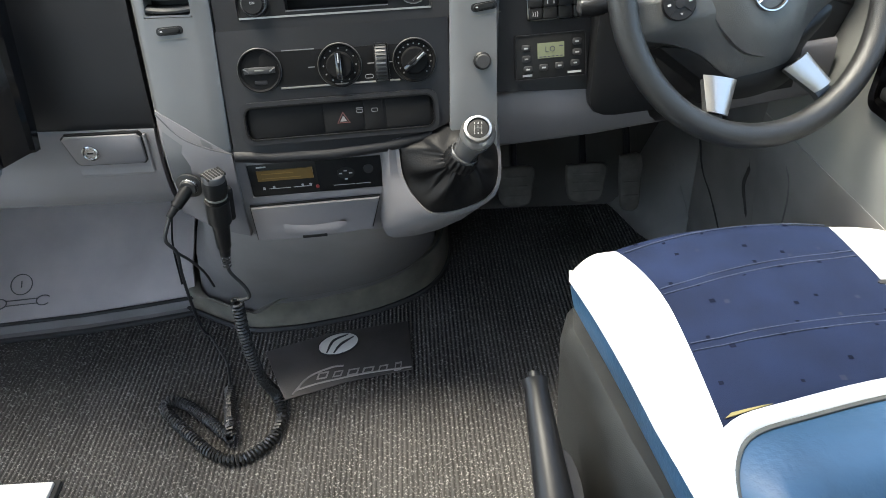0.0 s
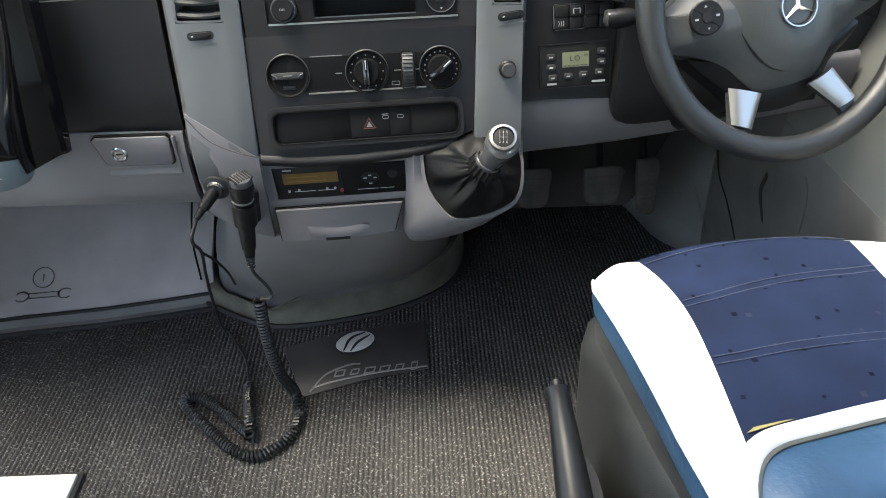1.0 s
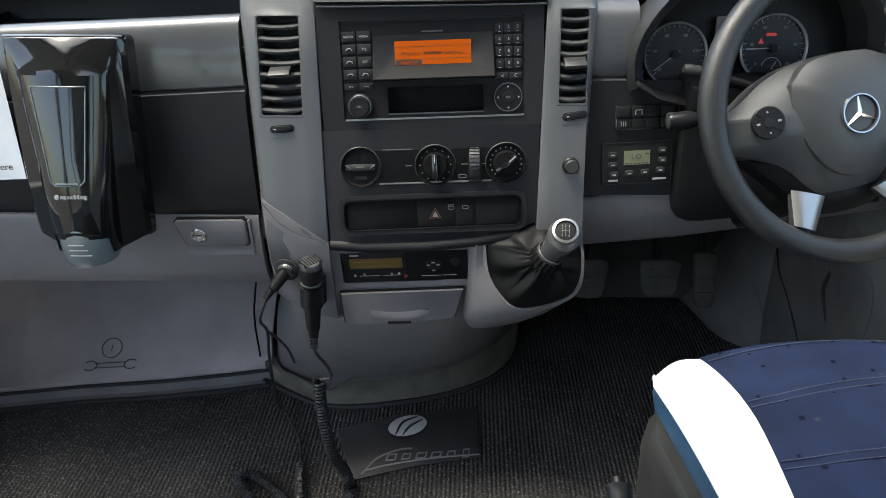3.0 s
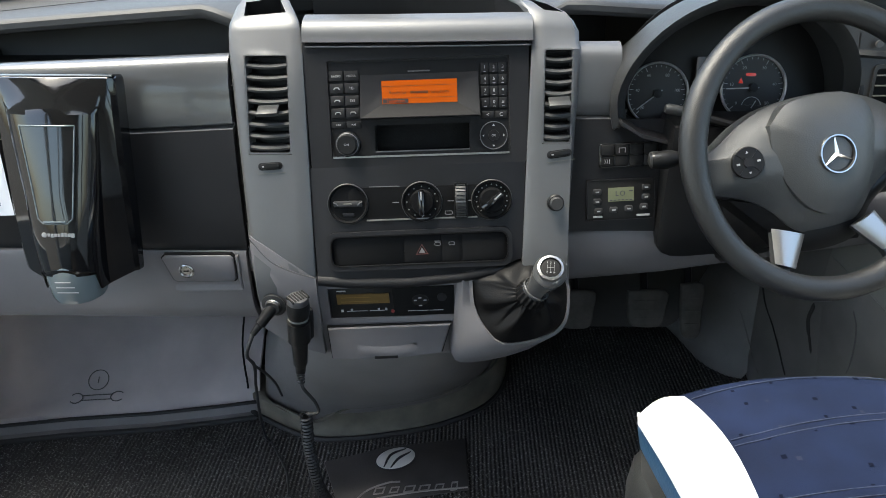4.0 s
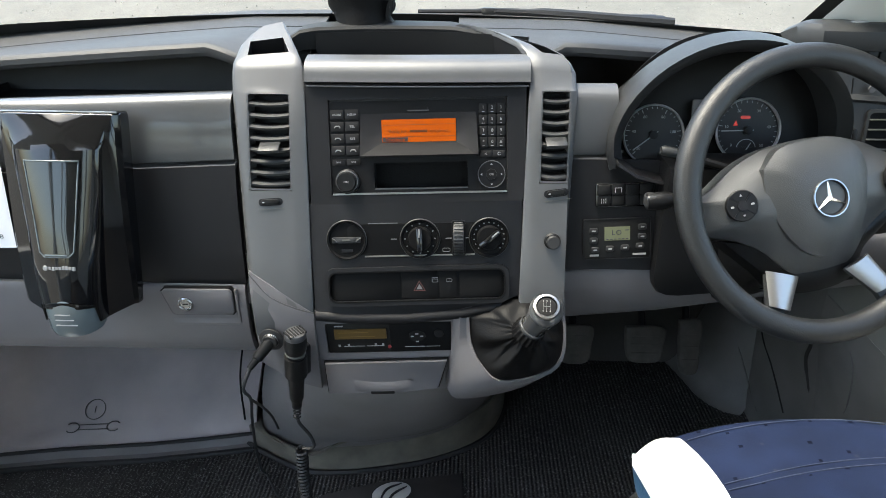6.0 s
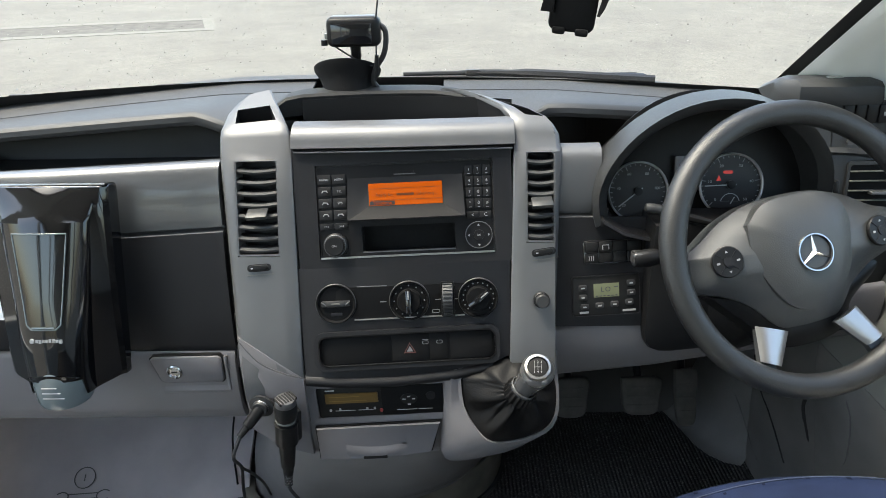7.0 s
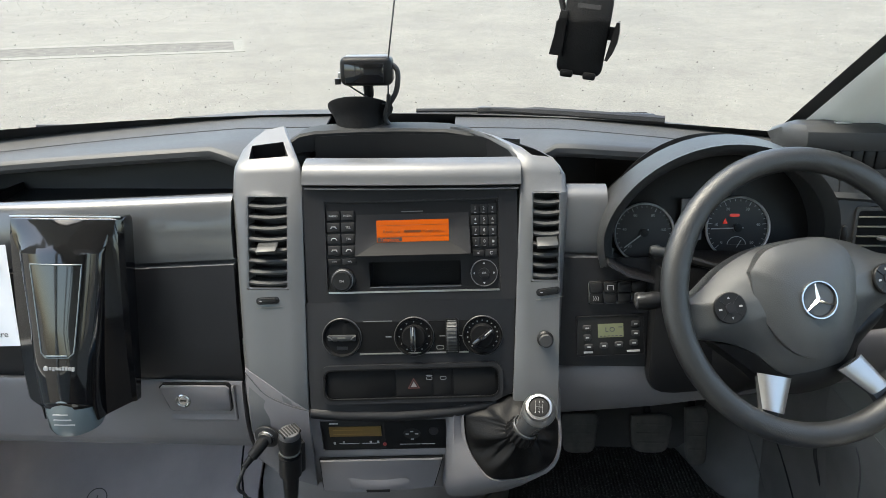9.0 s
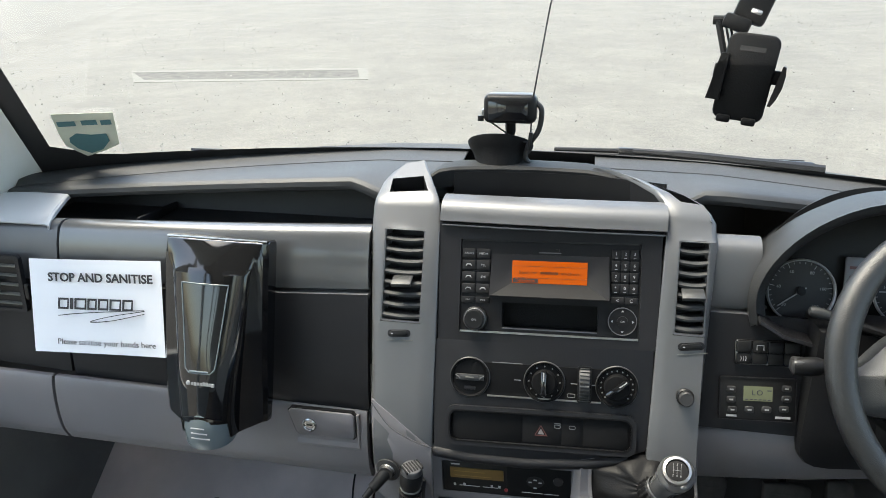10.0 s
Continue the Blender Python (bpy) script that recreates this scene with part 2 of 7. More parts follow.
# ---------------------------------------------------------------- setting: ground, floor, shell
def asphalt():
    m = mat("worn grey asphalt", (0.1165, 0.1090, 0.0935), 0.9, grain=0.8, grain_scale=45, stain=0.08, stain_scale=0.35)
    nt = m.node_tree
    b = nt.nodes["Principled BSDF"]
    mix = b.inputs["Base Color"].links[0].from_node
    co = nt.nodes.new("ShaderNodeTexCoord")
    vor = nt.nodes.new("ShaderNodeTexNoise")
    vor.inputs["Scale"].default_value = 48
    vor.inputs["Detail"].default_value = 9
    vor.inputs["Roughness"].default_value = 0.75
    nt.links.new(co.outputs["Object"], vor.inputs["Vector"])
    ra = nt.nodes.new("ShaderNodeMapRange")
    ra.inputs["From Min"].default_value, ra.inputs["From Max"].default_value = 0.36, 0.64
    ra.inputs["To Min"].default_value, ra.inputs["To Max"].default_value = 0.60, 1.40
    nt.links.new(vor.outputs["Fac"], ra.inputs["Value"])
    m2 = nt.nodes.new("ShaderNodeMix")
    m2.data_type, m2.blend_type = "RGBA", "MULTIPLY"
    m2.inputs["Factor"].default_value = 1
    nt.links.new(mix.outputs["Result"], m2.inputs["A"])
    nt.links.new(ra.outputs["Result"], m2.inputs["B"])
    last = m2
    for scale, swing in ((7.0, 0.07), (1.6, 0.08), (0.45, 0.09)):
        pat = nt.nodes.new("ShaderNodeTexNoise")
        pat.inputs["Scale"].default_value = scale
        pat.inputs["Detail"].default_value = 5
        pat.inputs["Roughness"].default_value = 0.65
        nt.links.new(co.outputs["Object"], pat.inputs["Vector"])
        rg = nt.nodes.new("ShaderNodeMapRange")
        rg.inputs["From Min"].default_value, rg.inputs["From Max"].default_value = 0.35, 0.65
        rg.inputs["To Min"].default_value, rg.inputs["To Max"].default_value = 1 - swing, 1 + swing
        nt.links.new(pat.outputs["Fac"], rg.inputs["Value"])
        m3 = nt.nodes.new("ShaderNodeMix")
        m3.data_type, m3.blend_type = "RGBA", "MULTIPLY"
        m3.inputs["Factor"].default_value = 1
        nt.links.new(last.outputs["Result"], m3.inputs["A"])
        nt.links.new(rg.outputs["Result"], m3.inputs["B"])
        last = m3
    nt.links.new(last.outputs["Result"], b.inputs["Base Color"])
    return m


GROUND_Z = -0.65


def rise(y):
    """The yard climbs gently away from the van, then runs level to the horizon."""
    return GROUND_Z + 0.09 * min(54.0, max(0.0, y - 6.0))


ys = [-400, -100, -30, -5, 0, 6, 9, 14, 20, 30, 45, 60, 90, 160, 400]
tagged(part("ground", loft([[(x, y, rise(y)) for x in range(-400, 401, 40)] for y in ys]), asphalt(), smooth=0), "pale worn asphalt yard with grit and dark patches", "ground", kind="structure")


# loose grit on the yard
rng = random.Random(11)
for nm, cnt, shade, lab in (("pale_grit", 4200, (0.25, 0.243, 0.22), "pale chips of loose grit on asphalt"), ("dark_grit", 1100, (0.078, 0.075, 0.067), "dark specks of grit and tar")):
    vs, fs = [], []
    for k in range(cnt):
        d = 3.0 + 26 * rng.random() ** 1.4
        a = rng.uniform(-0.85, 0.62)
        x, y, r, h = d * math.sin(a), d * math.cos(a), rng.uniform(0.003, 0.013) * (0.6 + d / 12), 0.012
        i = len(vs)
        t0 = rng.uniform(0, 6)
        vs += [(x + r * rng.uniform(0.6, 1.3) * math.cos(t0 + q * 2.09), y + r * rng.uniform(0.6, 1.3) * math.sin(t0 + q * 2.09), rise(y) + 0.001) for q in range(3)] + [(x, y, rise(y) + r * 1.1)]
        fs += [(i, i + 1, i + 3), (i + 1, i + 2, i + 3), (i + 2, i, i + 3)]
    me = bpy.data.meshes.new(nm)
    me.from_pydata(vs, [], fs)
    me.materials.append(mat(nm, shade, 0.9))
    tagged(new(nm, me), lab, "grit", kind="stuff")


# cab floor: ribbed carpet, real ribs running front to back
def carpet_material():
    m = mat("ribbed carpet", (0.049, 0.0465, 0.0450), 0.95, grain=1.0, grain_scale=420, stain=0.3, stain_scale=5, spec=0.08)
    nt = m.node_tree
    b = nt.nodes["Principled BSDF"]
    mix = b.inputs["Base Color"].links[0].from_node
    co = nt.nodes.new("ShaderNodeTexCoord")
    sp = nt.nodes.new("ShaderNodeTexNoise")
    sp.inputs["Scale"].default_value = 260
    sp.inputs["Detail"].default_value = 1
    nt.links.new(co.outputs["Object"], sp.inputs["Vector"])
    ra = nt.nodes.new("ShaderNodeMapRange")
    ra.inputs["From Min"].default_value, ra.inputs["From Max"].default_value = 0.555, 0.82
    nt.links.new(sp.outputs["Fac"], ra.inputs["Value"])
    m2 = nt.nodes.new("ShaderNodeMix")
    m2.data_type = "RGBA"
    nt.links.new(ra.outputs["Result"], m2.inputs["Factor"])
    nt.links.new(mix.outputs["Result"], m2.inputs["A"])
    m2.inputs["B"].default_value = (0.27, 0.262, 0.252, 1)
    nt.links.new(m2.outputs["Result"], b.inputs["Base Color"])
    return m


CARPET = carpet_material()
tagged(part("floor", box(-0.95, 0.95, -5.5, 0.62, -0.06, -0.004), CARPET, smooth=0), "dark ribbed carpet over the cab floor", "floor", kind="structure")
PITCH = 0.0084
rows = [[], []]
x = -0.93
while x < 0.93:
    for dx, z in ((0, 0.0002), (0.0012, 0.0016), (0.0031, 0.0024), (0.0050, 0.0016), (0.0062, 0.0002)):
        rows[0].append((x + dx, -1.3, z))
        rows[1].append((x + dx, 0.617, z))
    x += PITCH
tagged(part("carpet", loft(rows), CARPET, smooth=0), "dark grey ribbed carpet with pale flecks", "carpet", kind="structure")

# shell of the van: sides with window and door openings, roof, rear and bulkhead
FOOT0 = mat("footwell side plastic", (0.10, 0.10, 0.098), 0.65, grain=0.4, stain=0.2)
SHELL = mat("pale roof lining", (0.60, 0.60, 0.58), 0.85, grain=0.3)


def wall_with_openings(name, label, xw, thick, y0, y1, z0, z1, holes, material):
    """An upright side wall at xw, made of the strips round its openings."""
    bm = None
    ys = sorted({y0, y1, *[h[0] for h in holes], *[h[1] for h in holes]})
    for a, b in zip(ys, ys[1:]):
        cut = [h for h in holes if h[0] <= a and h[1] >= b]
        if cut:
            if cut[0][2] > z0:
                bm = box(xw, xw + thick, a, b, z0, cut[0][2], bm=bm)
            bm = box(xw, xw + thick, a, b, cut[0][3], z1, bm=bm)
        else:
            bm = box(xw, xw + thick, a, b, z0, z1, bm=bm)
    return tagged(part(name, bm, material, smooth=0), label, "wall", kind="structure")


WINDOWS = [(-2.40, -1.25, 0.50, 1.52), (-3.9, -2.48, 0.50, 1.52), (-5.4, -3.98, 0.50, 1.52)]
# the passenger's doorway stands open; the openings, out of view, are sized for light
wall_with_openings("wall_left", "pale lining of the van's side with windows and an open doorway", -1.06, 0.05, -5.5, 0.0, -0.06, 1.66, [(-1.15, -0.50, 0.22, 1.55), (-0.50, -0.05, 0.50, 1.55)] + WINDOWS, SHELL)
wall_with_openings("wall_right", "pale lining of the van's side with windows", 0.78, 0.05, -5.5, -0.85, -0.06, 1.66, [(-2.40, -1.25, 0.62, 1.45), (-3.9, -2.6, 0.62, 1.45)], SHELL)
bm = box(-1.06, 0.83, -5.55, -5.5, -0.06, 1.66)
tagged(part("wall_rear", bm, SHELL, smooth=0), "pale rear wall", "wall", kind="structure")
tagged(part("ceiling", box(-1.06, 0.83, -5.55, -0.50, 1.66, 1.71), SHELL, smooth=0), "pale roof lining of the van", "ceiling", kind="structure")
bm = loft([[(x, 0.62, -0.06), (x, 0.60, 0.30), (x, wind_y(x) + 0.05, 0.86)] for x in (-1.0, -0.6, -0.2, 0.2, 0.5, 0.83)], thick=0.02)
tagged(part("firewall", bm, BULK), "dull bulkhead behind the dashboard", "bulkhead", kind="structure")

# windscreen
WS_RAKE = 1.1


def screen(x, z, off=0.0):
    return Vector((x, wind_y(x) + off - WS_RAKE * (z - 0.88), z))


def right_edge(z):
    return 0.552 + 0.26 * (z - 0.88)


def left_edge(z):
    return -0.905 + 0.40 * (z - 0.86)


def across(z, n=16, more=0.0):
    return [lerp(left_edge(z) - more, right_edge(z) + more, k / n) for k in range(n + 1)]


ZS = [0.84 + 0.06 * k for k in range(14)]
windscreen = thing("windscreen", "large raked clear windscreen with a black border", "windscreen", kind="structure")
facing_in(part("pane", loft([[screen(x, z, 0.012) for x in across(z, 16, 0.03)] for z in ZS]), GLASS, windscreen), (0, -1, 1)).visible_shadow = False
def border_top(x):
    """The black border's upper edge: highest in the middle, with rounded lower corners."""
    c = max(0.0, -0.80 - x) / 0.09
    return 0.898 - 0.020 * ((x + 0.10) / 0.8) ** 2 + 0.03 * min(1.0, c) ** 2


part("border", loft([[screen(x, lerp(0.79, border_top(x), f), 0.008) for x in across(0.88, 40, 0.05)] for f in (0.0, 0.4, 0.8, 1.0)]), RUBBER, windscreen, "black painted border")
for edge, s in ((right_edge, 1), (left_edge, -1)):
    part("side_border", loft([[screen(edge(z) + s * w, z, 0.006) for z in ZS] for w in (0.0, 0.015, 0.045)]), RUBBER, windscreen, "black painted border")
tagged(part("header_rail", loft([[screen(x, 1.54, -0.02) for x in across(1.54, 8, 0.1)], [screen(x, 1.62, -0.03) for x in across(1.6, 8, 0.1)], [Vector((x, -0.60, 1.65)) for x in across(1.6, 8, 0.1)]], thick=0.02), SHELL), "pale lining over the windscreen", "trim", kind="structure")
# windscreen pillars: pale trim from the glass to the door seal
rows_r, rows_l = [], []
for k in range(13):
    z = 0.76 + 0.90 * k / 12
    e = screen(right_edge(z) + 0.016, z, -0.004)
    d = Vector((0.745, 0.135 - 0.13 * max(0, z - 0.80) - 0.75 * max(0, z - 0.98), z))
    rows_r.append([e, e + Vector((0.012, -0.014, 0)), e.lerp(d, 0.30) + Vector((0.0, -0.028, 0)), e.lerp(d, 0.62) + Vector((0.004, -0.020, 0)), e.lerp(d, 0.80) + Vector((0.008, -0.002, 0)), d, d + Vector((0.06, 0.03, 0)), e + Vector((0.10, 0.08, 0))])
    e = screen(left_edge(z) - 0.028, z, -0.004)
    d = Vector((-1.0, e.y - 0.16, z))
    rows_l.append([e, e + Vector((-0.012, -0.014, 0)), e.lerp(d, 0.35) + Vector((0, -0.03, 0)), e.lerp(d, 0.7) + Vector((0, -0.02, 0)), d, d + Vector((-0.06, 0.04, 0)), e + Vector((-0.1, 0.08, 0))])
tagged(part("pillar_right", loft(rows_r, closed=True, caps=True), PALE), "pale grey windscreen pillar trim", "pillar", kind="structure")
tagged(part("pillar_left", loft(rows_l, closed=True, caps=True), PALE), "pale grey windscreen pillar trim", "pillar", kind="structure")

tagged(part("footwell_side", box(-1.06, -1.045, -0.05, 0.62, -0.05, 0.80), FOOT0), "dark side trim of the passenger footwell", "trim", kind="structure")

# ---------------------------------------------------------------- driver's door and footwell side
DOORUP = mat("door lining plastic", (0.185, 0.189, 0.185), 0.6, grain=0.4, stain=0.06)
FOOT = mat("footwell plastic", (0.165, 0.160, 0.157), 0.6, grain=0.4, stain=0.25, stain_scale=7)
door = thing("door_1", "closed driver's door with blue painted window frame and grey lining", "door", kind="structure")
# seal along the pillar
seal = [(0.748, 0.150, 0.70), (0.748, 0.137, 0.777), (0.748, 0.120, 0.90), (0.748, 0.100, 0.99), (0.748, 0.03, 1.06), (0.748, -0.12, 1.16), (0.748, -0.45, 1.36)]
part("seal", tube(smoothed(seal, 6), 0.022, 10), RUBBER, door, "thick black rubber door seal")
sm = [tuple(v) for v in smoothed(seal, 4)]
part("window_frame", loft([[(0.765, y + 0.01, z) for _, y, z in sm], [(0.757, y - 0.03, z - 0.002) for _, y, z in sm], [(0.765, y - 0.062, z - 0.006) for _, y, z in sm]], thick=0.008), BLUEPAINT, door, "blue painted steel window frame")
inner = [(0.77, y - 0.075, z - 0.012) for _, y, z in sm]
inner = [p for p in inner if p[2] > 0.765]
low_run = smoothed([inner[0], (0.768, 0.052, 0.735), (0.766, 0.02, 0.712), (0.764, -0.06, 0.700), (0.764, -0.75, 0.690)], 5)
part("window_rubber", tube([Vector(p) for p in reversed(inner)] + low_run[1:], 0.019, 10), RUBBER, door, "black window rubber")
facing_in(part("pane", loft([[(0.785, 0.07, 0.68), (0.785, -0.85, 0.68)], [(0.785, 0.05, 1.1), (0.785, -0.85, 1.1)], [(0.785, -0.40, 1.45), (0.785, -0.85, 1.45)]]), GLASS, door), (0, -1, 1)).visible_shadow = False
# upper lining slopes in from the sill, lower lining dark
ys = [0.16 - 0.055 * k for k in range(19)]
def door_x(z):
    return 0.735 if z > 0.66 else 0.735 - 0.045 * min(1, (0.66 - z) / 0.12) if z > 0.42 else 0.69 + 0.05 * min(1, (0.42 - z) / 0.3)
zs = [0.70, 0.69, 0.66, 0.62, 0.58, 0.54, 0.50, 0.46]
part("upper_lining", loft([[(door_x(z) + (0.03 if z > 0.695 else 0), y, z) for z in zs] for y in ys], thick=0.012), DOORUP, door, "pale grey upper lining")
zs = [0.46, 0.42, 0.34, 0.26, 0.16, 0.04]
part("lower_lining", loft([[(door_x(z) - 0.001, y, z) for z in zs] for y in ys], thick=0.012), FOOT, door, "dark grey lower lining")
# handle recess
hm = pose(0.702, -0.140, 0.618, 90, 0, -90)
part("handle_bezel", frame_ring(rrect(0.13, 0.082, 0.018), rrect(0.108, 0.060, 0.014), -0.01, 0.012), PIANO, door, "gloss black surround", m=hm)
part("handle_cup", slab(rrect(0.112, 0.064, 0.014), -0.012, 0.001), BLACK, door, m=hm)
part("door_handle", box(-0.045, 0.02, -0.022, -0.006, 0.0, 0.012, 0.004), SATIN, door, "satin metal pull", m=hm)
part("window_switches", slab(rrect(0.075, 0.034, 0.015), 0, 0.008, 0.003), PIANO, door, "black oval window switches", m=pose(0.728, -0.075, 0.672, 60, 0, -90))

side = thing("kick_panel", "dark scuffed footwell side trim below the dash", "trim", kind="structure")
part("rear_panel", loft([[(0.735, 0.16, z), (0.722, 0.12, z), (0.715, 0.02, z), (0.712, -0.12, z)] for z in (0.02, 0.2, 0.4, 0.56)], thick=0.01), FOOT, side, "dark door sill trim")
part("wheel_arch", loft([[(0.74 - 0.02 * math.sin(math.pi * j / 8), 0.20 + 0.045 * j, z) for j in range(-1, 9)] for z in (0.0, 0.15, 0.3, 0.45, 0.62)], thick=0.01), FOOT, side, "dark wheel arch trim")
ARCH = ((0.545, 0.70), (0.591, 0.640), (0.608, 0.590), (0.623, 0.537), (0.635, 0.487), (0.655, 0.450), (0.682, 0.423), (0.715, 0.409))
rows = []
for x, y in ARCH:
    f = min(1.0, max(0.0, (0.72 - x) / 0.10))
    rows.append([(x - 0.010, y - 0.006, 0.003), (x, y, 0.008), (x + 0.010, y + 0.006, 0.022), (x + 0.018, y + 0.012, 0.048), (x + 0.024, y + 0.018, 0.09), (lerp(x + 0.030, 0.722, 0.12), y + 0.026, 0.15), (lerp(x + 0.036, 0.724, 0.35), y + 0.034, 0.22), (lerp(x + 0.042, 0.728, 0.75), y + 0.04, 0.29), (0.732, y + 0.05, 0.36)])
part("arch_cove", loft(rows, thick=0.004), FOOT, side, "scuffed rounded wheel arch cover", smooth=70)
part("trim_groove", tube(smoothed([(0.7215, 0.455, 0.262), (0.7210, 0.410, 0.212), (0.7215, 0.351, 0.185), (0.7245, 0.306, 0.152), (0.7295, 0.270, 0.117)], 4), 0.0026, 6), RUBBER, side, "dark groove")
part("trim_groove", tube(smoothed([(0.7325, 0.252, 0.325), (0.7335, 0.243, 0.304), (0.7325, 0.247, 0.276), (0.7335, 0.241, 0.255), (0.7365, 0.224, 0.226), (0.7420, 0.206, 0.190)], 4), [0.0012] * 4 + [0.0046] * 10 + [0.0034] * 4 + [0.0014] * 3, 8), RUBBER, side, "dark moulded recess", smooth=80)
part("trim_ridge", tube(smoothed([(0.689, 0.494, 0.180), (0.704, 0.453, 0.130), (0.7205, 0.422, 0.073), (0.7215, 0.362, 0.049)], 5), 0.0020, 6), FOOT, side, "scuffed ridge")
# the highlight that follows the lining's arc, drawn as a grey bar
part("lining_seam", tube(smoothed([(0.6920, 0.070, 0.430), (0.6910, 0.054, 0.410), (0.6940, 0.043, 0.392), (0.6990, 0.041, 0.359), (0.7070, 0.049, 0.311), (0.7110, 0.058, 0.285)], 4), [0.0006] * 4 + [0.0017] * 13 + [0.0008] * 4, 6), GREY, door, "pale arc highlight along the lining's seam")

# pedals
PEDAL = mat("worn pedal rubber", (0.075, 0.070, 0.064), 0.75, grain=0.4, stain=0.3, stain_scale=40)
for nm, x, z, w, h in (("clutch_pedal", 0.306, 0.202, 0.074, 0.084), ("brake_pedal", 0.456, 0.205, 0.082, 0.080), ("accelerator_pedal", 0.553, 0.200, 0.046, 0.120)):
    ped = thing(nm, "dark rubber foot pedal on a steel arm", "pedal", pose(x, 0.385, z, 68, 0, 0), group="foot pedals")
    pad = [(-w * 0.50, h * 0.5), (w * 0.50, h * 0.5), (w * 0.50, 0.0), (w * 0.40, -h * 0.42), (0.0, -h * 0.5), (-w * 0.40, -h * 0.42), (-w * 0.50, 0.0)]
    pad = [(p.x, p.y) for p in smoothed([(a, b, 0) for a, b in pad + [pad[0]]], 4)][:-1]
    part("pad", slab(pad, 0, 0.014, 0.005), PEDAL, ped, "worn rubber pad")
    part("arm", tube([(0, 0.02, -0.004), (0, 0.06, -0.02), (0.004, 0.16, -0.05), (0.004, 0.26, -0.08)], 0.008, 8), DARK, ped)
    for k in range(3):
        part("rib", box(-w * 0.36, w * 0.36, h * (0.26 - 0.24 * k) - 0.002, h * (0.26 - 0.24 * k) + 0.002, 0.0135, 0.0148, 0.0006), PEDAL, ped)

# ---------------------------------------------------------------- dashboard
dash = thing("dashboard", "dark and mid grey moulded plastic van dashboard", "dashboard")


def profile_loft(profile, xs, warp=None):
    return [[warp(x, y, z) if warp else (x, y, z) for y, z in profile] for x in xs]


def drop(x, y, z):
    """The top of the dash falls and curves back towards the doors."""
    f = max(0.0, abs(x) - 0.25)
    w = max(0.0, min(1.0, (z - 0.60) / 0.25))
    y += 0.05 * f * f
    z -= lerp(0.095, 0.048, max(0.0, min(1.0, (z - 0.75) / 0.07))) * f * w
    if -0.52 < x < 0 and z > 0.55:
        # the panel runs back behind the pillar
        d = 0.026 * min(1.0, (x + 0.52) / 0.255) * max(0.0, min(1.0, (z - 0.60) / 0.18))
        k = d / (y + 0.915)
        x, y, z = x + (x - 0.08) * k * 0.5, y + d, z + (z - 1.06) * k
    return (x, y, z)


def pts(points, n=5):
    return [(p.y, p.z) for p in smoothed([(0, y, z) for y, z in points], n)]


# passenger side
XL = [-0.772 + 0.0255 * k for k in range(21)] + [-0.2575]
upper = pts([(0.046, 0.79), (0.045, 0.818), (0.040, 0.8305), (0.028, 0.8335), (0.014, 0.829), (0.004, 0.812), (-0.002, 0.790), (-0.004, 0.765), (-0.004, 0.748)])
part("upper_panel", loft(profile_loft(upper, XL, drop), thick=0.012), DASHTOP, dash, "dark satin upper panel")
part("groove", loft(profile_loft([(-0.004, 0.7475), (0.006, 0.7455), (0.007, 0.7425), (-0.0055, 0.739)], XL, drop), thick=0.008), SILVER, dash, "thin silver groove")
part("middle_panel", loft(profile_loft(pts([(-0.0055, 0.739), (-0.009, 0.70), (-0.011, 0.65), (-0.012, 0.60), (-0.012, 0.558), (-0.006, 0.555)], 3), XL, drop), thick=0.012), DARK, dash, "dark grained panel")
low = pts([(-0.004, 0.5545), (-0.014, 0.552), (-0.018, 0.52), (-0.016, 0.475), (-0.006, 0.442), (0.02, 0.425), (0.16, 0.41)])
part("lower_panel", loft(profile_loft(low, [-0.80 + 0.0270 * k for k in range(21)]), thick=0.012), GREY, dash, "mid grey lower panel")
# end piece towards the door, with its seam
XE = [-0.985 + 0.035 * k for k in range(7)]
part("end_cap", loft(profile_loft(upper, XE[:-1] + [-0.777], drop), thick=0.012), SILVER, dash, "pale end piece")
part("end_middle", loft(profile_loft([(-0.004, 0.746), (-0.010, 0.65), (-0.012, 0.558)], XE[:-1] + [-0.778], drop), thick=0.012), DARK, dash)
part("end_lower", loft(profile_loft(low, XE[:-2] + [-0.806]), thick=0.012), GREY, dash)
rows = []
for y, z in ((0.019, 0.806), (0.026, 0.8115), (0.05, 0.819), (0.08, 0.825), (0.11, 0.830), (0.15, 0.832)):
    xr = -0.790 - 0.39 * (y - 0.02)
    rows.append([(-0.99, y + 0.004, z - 0.008), (-0.94, y + 0.002, z - 0.002)] + [(lerp(-0.90, xr, f), y, z) for f in (0, 0.35, 0.7, 0.96)] + [(xr, y, z - 0.003), (xr - 0.001, y + 0.002, z - 0.009)])
part("end_top", loft(rows, thick=0.003), ENDGREY, dash, "pale end piece")


def shelf_z(x):
    g = max(0.0, -0.30 - x) if x < 0 else max(0.0, x - 0.23)
    return 0.881 - 0.060 * g - 0.026 * g * g


